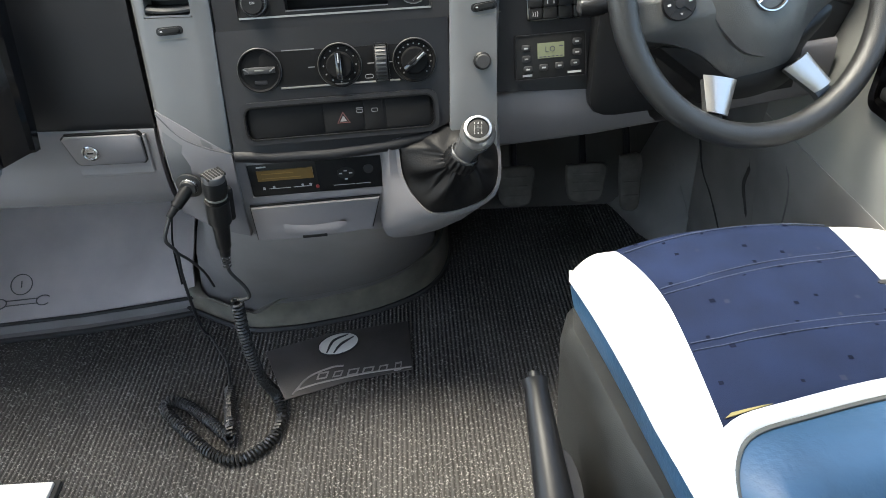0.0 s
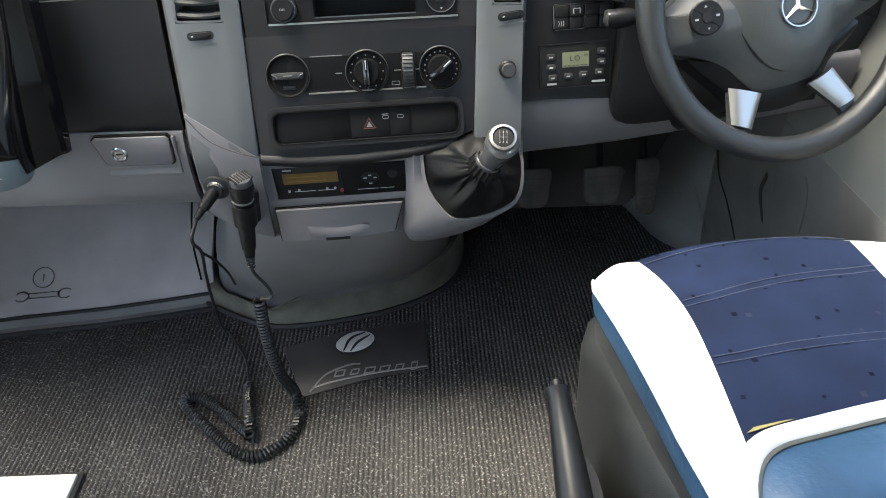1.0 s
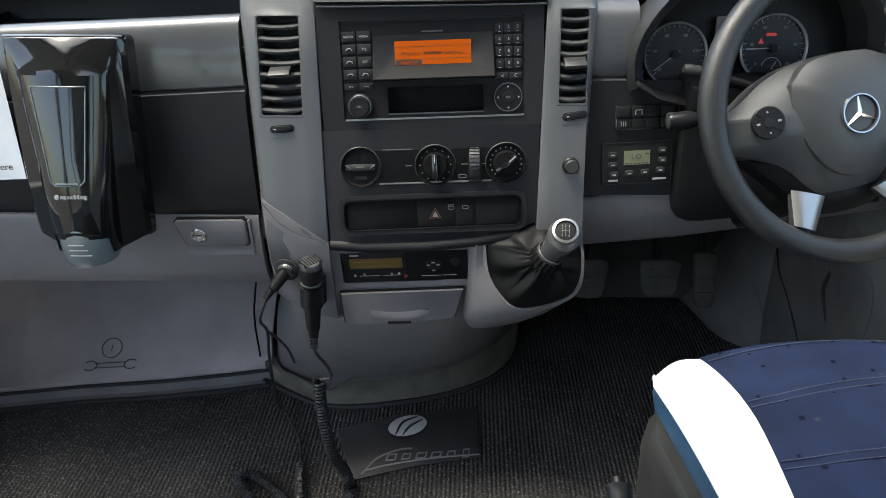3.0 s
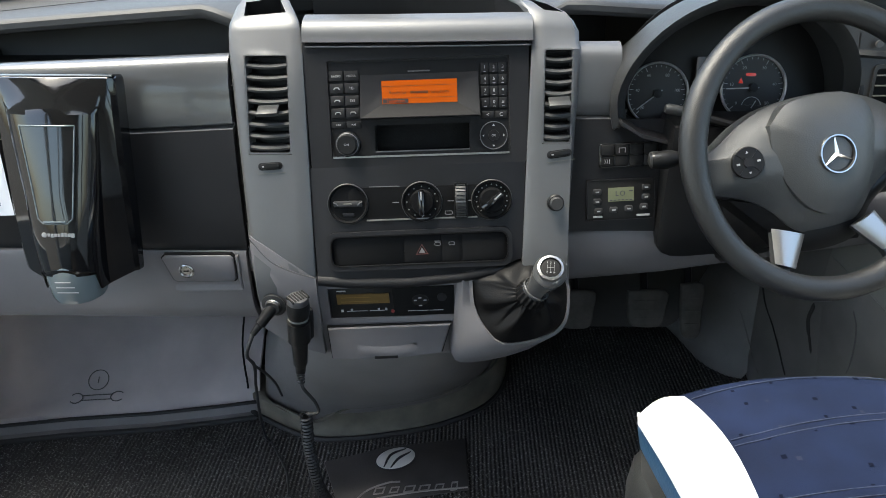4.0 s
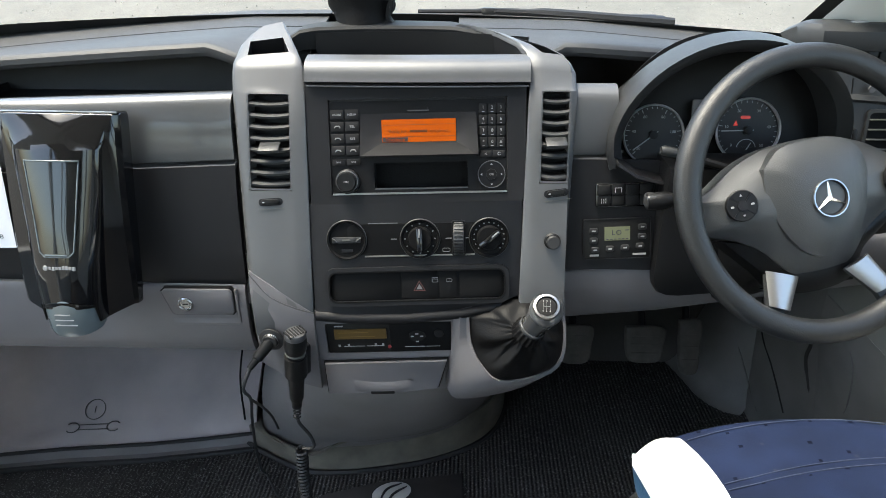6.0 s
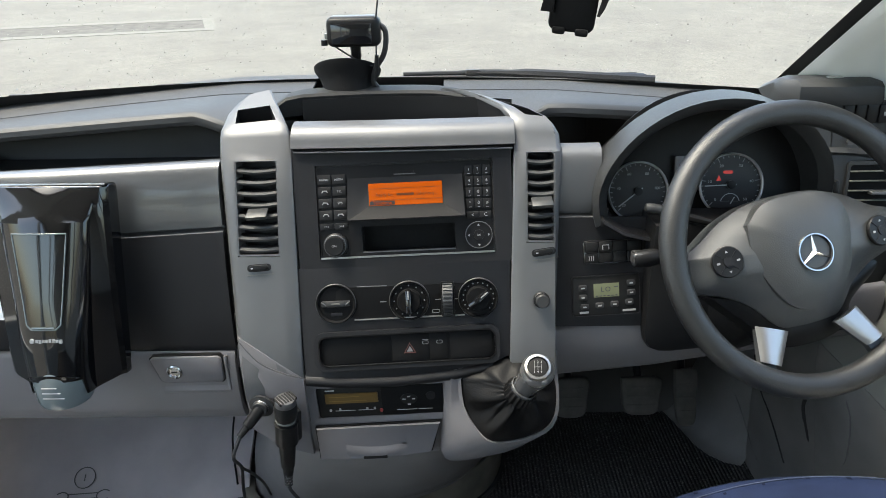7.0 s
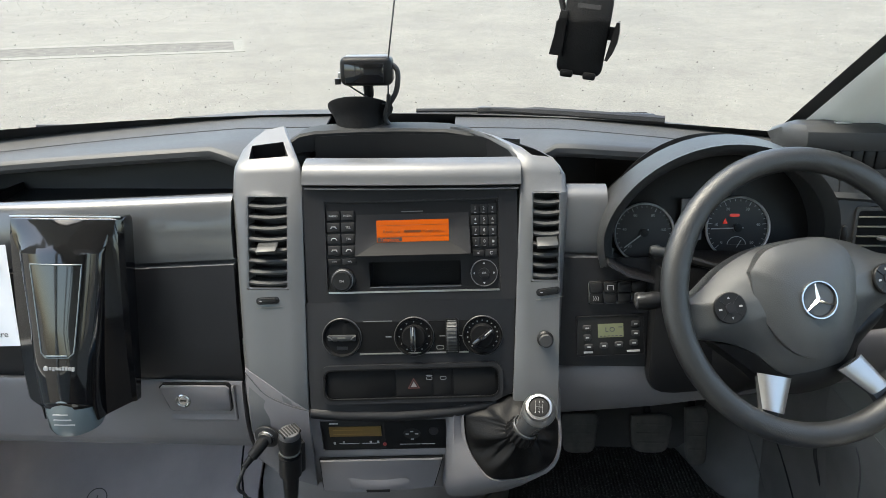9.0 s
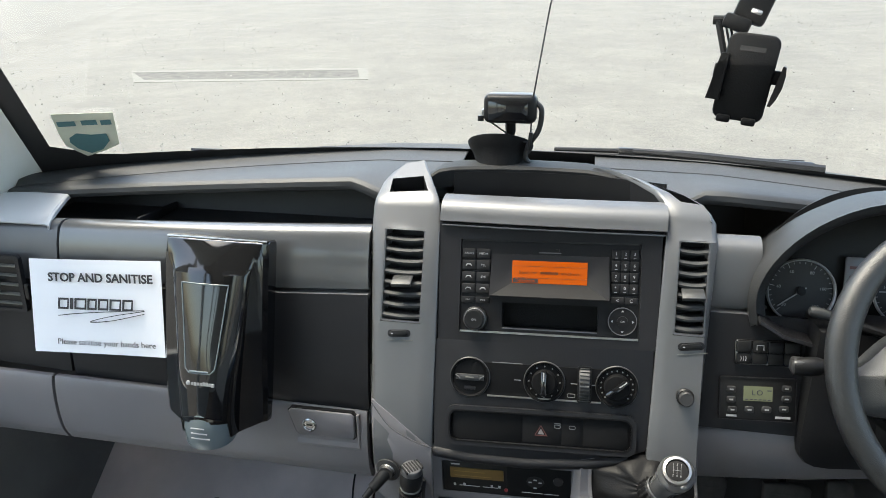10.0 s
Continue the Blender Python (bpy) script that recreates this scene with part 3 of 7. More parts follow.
def shelf_row(x, lip=0.12, sink=0.0):
    """The shelf from the foot of the windscreen to its rounded lip and back under it; sink lowers the lip."""
    z = shelf_z(x)
    yb = max(lip + 0.03, wind_y(x) - 0.002)
    at = lambda f: lerp(min(lip, 0.12), yb, f)
    e = z - sink
    return [(x, yb + 0.03, z + 0.018), (x, yb, z + 0.013), (x, at(0.74), z + 0.0045), (x, at(0.71), z + 0.0035), (x, at(0.705), z + 0.0005), (x, at(0.685), z + 0.0005), (x, at(0.68), z + 0.003), (x, max(at(0.30), lip + 0.02), z - 0.4 * sink + 0.0025), (x, lip + 0.012, e + 0.0015), (x, lip + 0.004, e - 0.0005), (x, lip, e - 0.0045), (x, lip - 0.001, e - 0.012), (x, lip + 0.002, e - 0.0175), (x, lip + 0.008, e - 0.0195), (x, lip + 0.10, e - 0.0195)]


XA = [-0.955 + 0.032 * k for k in range(20)]
part("shelf", loft([shelf_row(x) for x in XA] + [shelf_row(-0.318), shelf_row(-0.296, 0.112, 0.005), shelf_row(-0.262, 0.100, 0.015), shelf_row(-0.22, 0.130, 0.015), shelf_row(-0.17, 0.150, 0.015)], thick=0.004), SHELF, dash, "grey shelf under the windscreen")
part("tray", loft([[(x, 0.235, 0.875 - 0.05 * max(0, -0.3 - x)), (x, 0.215, 0.79), (x, 0.05, 0.775)] for x in (-0.90, -0.7, -0.5, -0.262)], thick=0.006), CHARCOAL, dash, "black open tray")
part("tray_rib", box(-0.690, -0.684, 0.10, 0.215, 0.778, 0.802, 0.002), DARK, dash, "low moulded rib", m=pose(0, 0, 0, 0, 0, 0))
part("demister_slot", box(-0.26, 0.22, 0.215, 0.35, 0.855, 0.872), RUBBER, dash, "black demister slot")
part("shelf", loft([shelf_row(0.05, 0.172, 0.012), shelf_row(0.10, 0.155, 0.012), shelf_row(0.15, 0.128, 0.012), shelf_row(0.178, 0.116, 0.012), shelf_row(0.192, 0.124, 0.006)] + [shelf_row(0.206 + 0.03 * k, 0.13) for k in range(14)], thick=0.004), SHELF, dash, "grey shelf under the windscreen")
part("tray", loft([[(x, 0.24, 0.87), (x, 0.22, 0.79), (x, 0.045, 0.79)] for x in (0.217, 0.25, 0.282)], thick=0.006), BLACK, dash, "black open tray")

# centre stack: leaning panel with an opening for the radio
TURN = 1.8
FC = face(-0.002, 0.760, turn=TURN)
outer = [(-0.155, 0.092), (0.150, 0.092), (0.148, -0.078), (-0.153, -0.078)]
inner4 = [(-0.1235, 0.0655), (0.1235, 0.0655), (0.1235, -0.0655), (-0.1235, -0.0655)]
part("radio_surround", frame_ring(outer, inner4, -0.02, 0.0), DARK, dash, "dark panel round the radio", m=FC)
FL = face(-0.004, 0.615, turn=TURN)
lo = [(-0.151, 0.0735), (0.150, 0.0735), (0.147, -0.06), (0.12, -0.072), (0.06, -0.083), (-0.02, -0.089), (-0.10, -0.088), (-0.148, -0.083)]
part("control_panel", slab(lo, -0.03, 0.0, 0.0003), DARK, dash, "dark panel under the radio", m=FL)
# the shade under the pillar's curved edge, drawn as a thin dark bar
part("cheek_shade", tube(smoothed([(-0.2425, -0.0440, 0.590), (-0.214, -0.0525, 0.559), (-0.182, -0.0540, 0.542), (-0.150, -0.0525, 0.531)], 5), 0.0008, 6), RIMGREY, dash, "fine curved shade line where the pillar overlaps the cheek")
part("bottom_lip", loft([[(x, y + 0.002, 0.0005) for x, y in lo[3:]], [(x, y - 0.002, 0.004) for x, y in lo[3:]], [(x, y - 0.007, 0.0045) for x, y in lo[3:]], [(x, y - 0.012, 0.001) for x, y in lo[3:]], [(x, y - 0.013, -0.02) for x, y in lo[3:]]], thick=0.002), DARK, dash, "dark curved lip", smooth=60, m=FL)
cap = pts([(0.041, 0.8435), (0.043, 0.848), (0.047, 0.857), (0.054, 0.864), (0.066, 0.8675), (0.082, 0.8670), (0.086, 0.845), (0.086, 0.80)])
part("cap", loft([[(x, y - 0.004 * (1 - (x / 0.155) ** 2), z + 0.007 * x) for y, z in cap] for x in (-0.158, -0.12, -0.08, -0.04, 0.0, 0.04, 0.08, 0.12, 0.150)], thick=0.006), SILVER, dash, "silver grey cap")
part("cap_seam", tube([(x, 0.0405 - 0.004 * (1 - (x / 0.155) ** 2), 0.8425 + 0.007 * x) for x in (-0.156, -0.08, 0.0, 0.08, 0.149)], 0.0010, 6), BLACK, dash, "dark seam")
part("cap_line", tube([(x, 0.0375 - 0.004 * (1 - (x / 0.155) ** 2), 0.8395 + 0.007 * x) for x in (-0.155, -0.08, 0.0, 0.08, 0.148)], 0.0013, 6), SILVER, dash, "thin pale edge")
# open tray on top of the stack with a raised back rim
XC = [-0.158, -0.10, -0.04, 0.02, 0.08, 0.12, 0.150]
part("tray_floor", loft([[(x, 0.084, 0.835), (x, 0.155 - 1.3 * (x + 0.03) ** 2, 0.835), (x, 0.158 - 1.3 * (x + 0.03) ** 2, 0.893)] for x in XC], thick=0.005), BLACK, dash, "black tray")


def dip(x):
    """The rim sinks under the crests of the pillars at both ends."""
    return 0.016 * (max(0.0, x - 0.045) / 0.055) ** 2 + 0.016 * (max(0.0, -0.165 - x) / 0.035) ** 2


part("tray_rim", loft([[(x, 0.162 - 1.3 * (x + 0.03) ** 2, 0.870), (x, 0.158 - 1.3 * (x + 0.03) ** 2, 0.897 - dip(x)), (x, 0.162 - 1.3 * (x + 0.03) ** 2, 0.901 - dip(x)), (x, 0.200 - 1.5 * (x + 0.04) ** 2, 0.903 - dip(x)), (x, 0.228 - 1.6 * (x + 0.04) ** 2, 0.899 - dip(x)), (x, 0.236 - 1.6 * (x + 0.04) ** 2, 0.87)] for x in (-0.200, -0.18, -0.158, -0.12, -0.08, -0.04, 0.0, 0.04, 0.07, 0.085, 0.100)], thick=0.006), TRAYRIM, dash, "grey top behind the tray")
part("tray_side", loft([[(0.084, 0.150, 0.84), (0.084, 0.150, 0.9005)], [(0.108, 0.129, 0.84), (0.108, 0.129, 0.8955)], [(0.135, 0.095, 0.84), (0.135, 0.095, 0.8875)], [(0.147, 0.075, 0.84), (0.147, 0.075, 0.879)]], thick=0.004), DARK, dash)


def pillar_side(x_out_top, x_out_low, x_in_top, x_in_low, hole, crest, span, gap):
    """A pillar beside the radio: a leaning front with the vent's opening, then a rounded crest that runs back and
    narrows, with an outlet let into it. crest lists (inner, outer) points; gap gives the outlet's first and last row."""
    b = bmesh.new()
    grid = []
    s = 1 if x_out_top > x_in_top else -1
    near, far = (hole[0], hole[1]) if s > 0 else (hole[1], hole[0])
    for z in (0.490, 0.515, 0.545, 0.62, hole[2], 0.76, hole[3]):
        f = min(1.0, max(0.0, (z - 0.52) / 0.32))
        xo, xi, y = lerp(x_out_low, x_out_top, f), lerp(x_in_low, x_in_top, f), max(face_y(z) - 0.004, -0.0495 - 0.10 * max(0.0, z - 0.50))
        cols = [(xi - s * 0.002, 0.02), (xi - s * 0.0005, 0.002), (xi + s * 0.002, 0), (near, 0), ((near + far) / 2, 0), (far, 0), (xo - s * 0.007, 0.001), (xo - s * 0.002, 0.005), (xo, 0.014), (xo + s * 0.002, 0.06)]
        grid.append([b.verts.new((x, y + d, z)) for x, d in cols])
    for i, (p, q) in enumerate(crest):
        p, q = Vector(p), Vector(q)
        w = min(1.0, i / 4)
        down = Vector((0, 1 - w, -w))
        d = q - p
        l = d.length
        a, c = lerp((near - p.x) / (q.x - p.x), span[0], w), lerp((far - p.x) / (q.x - p.x), span[1], w)
        row = [p - d / l * 0.001 + down * lerp(0.03, 0.007, w), p + down * 0.0025, p + d / l * 0.003, p + d * a, p + d * (a + c) / 2, p + d * c, q - d / l * 0.006, q - d / l * 0.001 + down * 0.004, q + d / l * 0.001 + down * 0.012, q + d / l * 0.004 + down * 0.05]
        grid.append([b.verts.new(v) for v in row])
    for i in range(len(grid) - 1):
        for k in range(9):
            if 3 <= k < 5 and (i in (4, 5) or gap[0] <= i - 7 < gap[1]):
                continue
            b.faces.new((grid[i][k], grid[i][k + 1], grid[i + 1][k + 1], grid[i + 1][k]))
    mouth = [grid[7 + r][k].co.copy() for r, k in [(gap[0], 3), (gap[0], 5)] + [(r, 5) for r in range(gap[0] + 1, gap[1] + 1)] + [(r, 3) for r in range(gap[1], gap[0], -1)]]
    part("pillar", b, SILVER, dash, "silver grey moulded pillar", smooth=40)
    floor_ = [p + Vector((0, 0.004, -0.022)) for p in mouth]
    mid_ = sum(floor_, Vector()) / len(floor_)
    part("outlet_duct", loft([mouth, floor_, [mid_.lerp(p, 0.05) for p in floor_]], closed=True), BLACK, dash, "black demister outlet")


VL, VR = (-0.2390, -0.1790, 0.700, 0.828), (0.1660, 0.2060, 0.714, 0.834)
CREST_L = [((-0.160, 0.0440, 0.838), (-0.262, 0.046, 0.838)), ((-0.162, 0.052, 0.858), (-0.262, 0.054, 0.856)), ((-0.166, 0.062, 0.870), (-0.262, 0.064, 0.866)), ((-0.172, 0.076, 0.878), (-0.262, 0.076, 0.871)), ((-0.187, 0.108, 0.893), (-0.261, 0.106, 0.884)), ((-0.197, 0.130, 0.900), (-0.255, 0.126, 0.892)), ((-0.205, 0.150, 0.9075), (-0.241, 0.146, 0.901)), ((-0.207, 0.156, 0.900), (-0.237, 0.153, 0.894))]
CREST_R = [((0.150, 0.0440, 0.841), (0.214, 0.046, 0.839)), ((0.150, 0.052, 0.860), (0.213, 0.054, 0.856)), ((0.148, 0.062, 0.873), (0.207, 0.063, 0.868)), ((0.145, 0.075, 0.881), (0.199, 0.074, 0.8755)), ((0.134, 0.095, 0.889), (0.178, 0.092, 0.883)), ((0.107, 0.130, 0.897), (0.139, 0.118, 0.8905)), ((0.081, 0.150, 0.902), (0.105, 0.142, 0.896)), ((0.050, 0.165, 0.904), (0.070, 0.158, 0.899)), ((0.030, 0.168, 0.898), (0.045, 0.165, 0.893))]
pillar_side(-0.262, -0.244, -0.160, -0.153, VL, CREST_L, (0.16, 0.80), (3, 4))
pillar_side(0.217, 0.204, 0.150, 0.142, VR, CREST_R, (0.42, 0.88), (3, 5))

# lower console, grey: left cheek, tachograph surround, gear lever wing
rows = []
for x, y, zb in ((-0.252, 0.06, 0.44), (-0.250, -0.02, 0.435), (-0.243, -0.042, 0.43), (-0.20, -0.052, 0.405), (-0.152, -0.052, 0.390)):
    zt = 0.590 - (x + 0.243) * 0.65 if x > -0.243 else 0.590
    yt = max(face_y(zt) - 0.004, -0.0495 - 0.10 * max(0.0, zt - 0.50)) - 0.0010 if x > -0.2435 else y
    rows.append([(x, yt, zt), (x, lerp(yt, y - 0.002, 0.7), lerp(zt, zb, 0.12)), (x, y - 0.002, lerp(zt, zb, 0.25)), (x, y - 0.001, lerp(zt, zb, 0.4)), (x, y + 0.004, lerp(zt, zb, 0.7)), (x, y + 0.012, zb), (x, y + 0.06, zb - 0.01)])
part("left_cheek", loft(rows, thick=0.008), GREY, dash, "mid grey cheek under the pillar", smooth=60)
TC = upright(-0.0455, -0.046, 0.4885) @ pose(0, 0, 0, 0, 0, 2.6)
part("slot_surround", frame_ring([(-0.106, 0.048), (0.112, 0.048), (0.100, -0.034), (-0.106, -0.034)], [(-0.0925, 0.0255), (0.0925, 0.0255), (0.0925, -0.0255), (-0.0925, -0.0255)], -0.03, 0.0), GREY, dash, "mid grey surround", m=TC)
part("lower_skirt", loft([[(x, y, z) for y, z in ((-0.046, lerp(0.452, 0.470, f)), (-0.040, lerp(0.42, 0.43, f)), (-0.028, 0.385), (0.03, 0.375))] for x, f in ((-0.151, 0), (-0.10, 0.25), (-0.05, 0.5), (0.0, 0.75), (0.055, 1.0))], thick=0.006), GREY, dash, "mid grey skirt")
# wing that carries the gear lever
rim = [(0.072, -0.052, 0.528), (0.104, -0.040, 0.546), (0.160, -0.034, 0.557), (0.200, -0.040, 0.540), (0.207, -0.066, 0.502), (0.197, -0.084, 0.472), (0.162, -0.090, 0.453), (0.116, -0.089, 0.446), (0.091, -0.076, 0.464), (0.076, -0.060, 0.490)]
ring0 = [Vector(p) for p in smoothed(rim + [rim[0]], 3)][:-1]
cen = Vector((0.145, -0.06, 0.495))
out1 = [cen + (p - cen) * 1.07 + Vector((0, 0.003, -0.003)) for p in ring0]
back = [(0.050, -0.045, 0.540), (0.085, -0.030, 0.556), (0.150, 0.0, 0.572), (0.210, 0.01, 0.560), (0.212, 0.01, 0.50), (0.200, 0.0, 0.44), (0.150, -0.02, 0.385), (0.070, -0.035, 0.372), (0.042, -0.044, 0.395), (0.046, -0.046, 0.47)]
ring2 = [Vector(p) for p in smoothed(back + [back[0]], 3)][:-1]
mid = [a.lerp(c, 0.5) + Vector((0, -0.006, 0)) for a, c in zip(out1, ring2)]
deep = [p + Vector((-0.02, 0.10, 0.0)) for p in ring2]
part("gear_wing", loft([[p + Vector((0, 0.012, 0)) for p in ring0], ring0, out1, mid, ring2, deep], closed=True), GREY, dash, "mid grey wing round the gear lever")

# column down to the floor and its base flange
base = [(-0.41, 0.40), (-0.39, 0.305), (-0.335, 0.262), (-0.245, 0.218), (-0.17, 0.218), (-0.10, 0.232), (0.0, 0.263), (0.095, 0.322), (0.14, 0.41), (0.15, 0.56)]
foot = [Vector((x, y, 0)) for x, y in base]
foot = smoothed(foot, 4)
topc = [Vector((-0.30, 0.30, 0.40)), Vector((-0.262, 0.16, 0.40)), Vector((-0.25, 0.06, 0.40)), Vector((-0.22, 0.0, 0.40)), Vector((-0.15, -0.018, 0.40)), Vector((-0.06, -0.02, 0.395)), Vector((0.04, 0.0, 0.39)), Vector((0.09, 0.08, 0.39)), Vector((0.12, 0.22, 0.40)), Vector((0.13, 0.50, 0.40))]
topc = smoothed(topc, 4)
def ring(f, z, inset=0.0):
    out = []
    for a, c in zip(foot, topc):
        p = a.lerp(c, f)
        q = p + (Vector((-0.05, 0.45, 0)) - p).normalized() * inset
        out.append(Vector((q.x, q.y, z)))
    return out
part("column", loft([ring(1.0, 0.43), ring(0.92, 0.36), ring(0.74, 0.28), ring(0.52, 0.20), ring(0.30, 0.135), ring(0.17, 0.093, 0.008), ring(0.08, 0.05, 0.012), ring(0.03, 0.02, 0.012)]), LOWGREY, dash, "dull grey column down to the floor")
FLANGE = mat("olive grey plastic", (0.150, 0.138, 0.112), 0.36, grain=0.4, stain=0.35, stain_scale=18)


def toe(rows):
    """The flange is low beside the footwell and steps up to a tall toe band in front."""
    out = []
    for row in rows:
        out.append([Vector((p.x, p.y, p.z * lerp(0.50, 1.0, min(1.0, max(0.0, (i - 12.5) / 3)) ** 0.8))) for i, p in enumerate(row)])
    return out


part("base_flange", loft(toe([ring(0.14, 0.086, 0.004), ring(0.05, 0.085, -0.006), ring(0.03, 0.083, -0.013), ring(0.01, 0.077, -0.017), ring(0.0, 0.045, -0.019), ring(0.0, 0.012, -0.019), ring(0.0, 0.002, -0.024)]), thick=0.004), FLANGE, dash, "scuffed olive grey base flange", smooth=50)
part("flange_bead", tube([p for p in ring(0.04, 0.0845, -0.010)[17:]], 0.0028, 8), TRIM, dash, "worn raised bead")
part("base_seal", tube([p + Vector((0, -0.008, 0.004)) for p in ring(0.0, 0.0, -0.022)], 0.006, 6), RUBBER, dash)

# passenger footwell: sloping panel with a moulded disc and spanner, rubber edge
fw = thing("footwell_panel", "sloping grey plastic footwell panel with moulded spanner mark", "panel", kind="structure")
SL = 0.80


def slope(x, y):
    return Vector((x, y, 0.040 + SL * (y - 0.262)))


EDGE = ((-1.045, 0.179), (-0.95, 0.195), (-0.77, 0.226), (-0.6, 0.246), (-0.47, 0.270), (-0.385, 0.288))
part("panel", loft([[Vector((x, e - 0.004, 0.020)), Vector((x, e + 0.004, 0.034))] + [slope(x, y) for y in (lerp(e + 0.02, 0.33, 0.3), 0.33, 0.42, 0.52, 0.62)] for x, e in EDGE], thick=0.01), FWGREY_LIT, fw)
part("front_edge", loft([[(x, e - 0.002, 0.026), (x, e - 0.010, 0.022), (x, e - 0.014, 0.006), (x, e - 0.034, 0.004)] for x, e in EDGE], thick=0.004), LOWGREY, fw)
part("rubber_strip", tube([(x, e - 0.010, 0.028) for x, e in EDGE], 0.004, 8), RUBBER, fw, "black rubber edge strip")
part("rubber_strip", tube([(x, e - 0.036, 0.006) for x, e in EDGE], 0.006, 8), RUBBER, fw, "black rubber edge strip")
part("seam", tube(smoothed([slope(-0.505, 0.62) + Vector((0, 0, 0.002)), slope(-0.475, 0.52), slope(-0.44, 0.46), slope(-0.43, 0.36), slope(-0.405, 0.285)], 6), 0.0022, 5), BLACK, fw)
# the moulded mark
sm_ = slope(-0.736, 0.297)
MK = Matrix.Translation(sm_) @ pose(0, 0, 0, math.degrees(math.atan(SL)), 0, 0) @ pose(0, 0, 0.0024) @ Matrix.Scale(0.88, 4)
part("disc_ring", frame_ring([(0.026 * math.cos(a * math.pi / 16), 0.026 * math.sin(a * math.pi / 16)) for a in range(32)], [(0.0238 * math.cos(a * math.pi / 16), 0.0238 * math.sin(a * math.pi / 16)) for a in range(32)], 0, 0.001), MOULD, fw, m=MK)
part("disc_mark", box(-0.001, 0.001, -0.008, 0.008, 0, 0.001), MOULD, fw, m=MK)
def spanner():
    o = []
    for sx in (-1, 1):
        o.append([(sx * (0.050 + 0.016 * math.cos(radians(a))), -0.044 + 0.013 * math.sin(radians(a)), 0.0008) for a in range(40, 321, 20)])
    bm = None
    for arc in o:
        bm = tube(arc, 0.0014, 5, bm)
    for dy in (-0.0065, 0.0065):
        bm = tube([(-0.038, -0.044 + dy, 0.0008), (0.038, -0.044 + dy, 0.0008)], 0.0012, 5, bm)
    return bm
part("spanner_mark", spanner(), MOULD, fw, m=pose(-0.730, 0.262, 0.0490, 24, 0, 0) @ Matrix.Scale(0.88, 4) @ pose(0, 0, 0, 0, 0, 4) @ pose(0, 0.044, 0))

# driver side panels
part("ledge", loft(profile_loft(pts([(0.10, 0.815), (0.085, 0.832), (0.066, 0.838), (0.046, 0.828), (0.038, 0.80), (0.034, 0.765), (0.036, 0.748)], 4), (0.214, 0.23, 0.25, 0.272)), thick=0.008), SILVER, dash, "grey rounded ledge")
part("ledge_groove", loft(profile_loft([(0.036, 0.748), (0.044, 0.746), (0.044, 0.742), (0.031, 0.740)], (0.214, 0.25, 0.285)), thick=0.004), SILVER, dash)
part("side_panel", loft(profile_loft([(0.031, 0.740), (0.022, 0.70), (0.012, 0.65), (0.004, 0.60), (0.000, 0.583), (0.02, 0.578)], (0.210, 0.25, 0.30, 0.345)), thick=0.008), DARK, dash, "dark switch panel")
part("knee_panel", loft([[(x, y + 0.10 * max(0, x - 0.35), z + 0.10 * (x - 0.22)) for y, z in pts([(0.012, 0.580), (0.004, 0.572), (0.002, 0.54), (0.010, 0.505), (0.03, 0.487), (0.12, 0.478)], 4)] for x in (0.205, 0.25, 0.30, 0.36, 0.42, 0.50, 0.60, 0.70)], thick=0.008), GREY, dash, "mid grey knee panel")
# dark surround of the steering column
cover = [(0.337, 0.745), (0.3355, 0.66), (0.335, 0.60), (0.3352, 0.578), (0.338, 0.563), (0.345, 0.5535), (0.357, 0.5485), (0.375, 0.548), (0.44, 0.555), (0.52, 0.565), (0.62, 0.580), (0.62, 0.745)]
part("column_cover", loft([[(x, 0.05, z) for x, z in cover], [(x, -0.010, z) for x, z in cover], [(lerp(x, 0.47, 0.012), -0.0165, lerp(z, 0.65, 0.02)) for x, z in cover], [(lerp(x, 0.47, 0.05), -0.018, lerp(z, 0.65, 0.08)) for x, z in cover]], closed=True, caps=True), BLACK, dash, "black rounded cover below the wheel")

# ---------------------------------------------------------------- instrument cluster
cluster = thing("instrument_cluster", "dark hooded instrument cluster with two round dials", "instrument cluster")


def arch(k, n, grow=0.0):
    """The hood's front outline, from its left foot over the top to its right foot."""
    a = radians(196 - 214 * k / n)
    rx = 0.158 + grow
    up = math.sin(a)
    if up > 0 and math.cos(a) < 0:
        up = up ** 1.14
    return 0.423 + rx * math.cos(a), 0.770 + (0.137 + grow) * up


n = 32
rows = []
for k in range(n + 1):
    (x, z), (xo, zo), (xb, zb), (xi, zi) = arch(k, n), arch(k, n, 0.004), arch(k, n, 0.004), arch(k, n, -0.012)
    top = max(0.0, math.sin(radians(196 - 214 * k / n)))
    yf = 0.018 - 0.020 * top
    rows.append([(xi, 0.085, zi - 0.006), (xi + 0.0, yf + 0.012, zi), (x - 0.0, yf, z - 0.002), (x, yf - 0.002, z + 0.002), (xo, yf + 0.006, zo - 0.004), (xo + 0.0, yf + 0.05, zo), (xb, 0.17, zb - 0.048)])
part("hood", loft(rows, thick=0.002), HOOD, cluster, "dark grained hood")
plate = [arch(k, n, -0.004) for k in range(n + 1)]
plate = [(x, 0.076 + 0.25 * (z - 0.77), z) for x, z in plate] + [(0.56, 0.060, 0.712), (0.42, 0.058, 0.706), (0.29, 0.060, 0.712)]
b = bmesh.new()
b.faces.new([b.verts.new(p) for p in plate])
shell_of(b, 0.004)
part("face_plate", b, BLACK, cluster, "black dial plate", smooth=0)
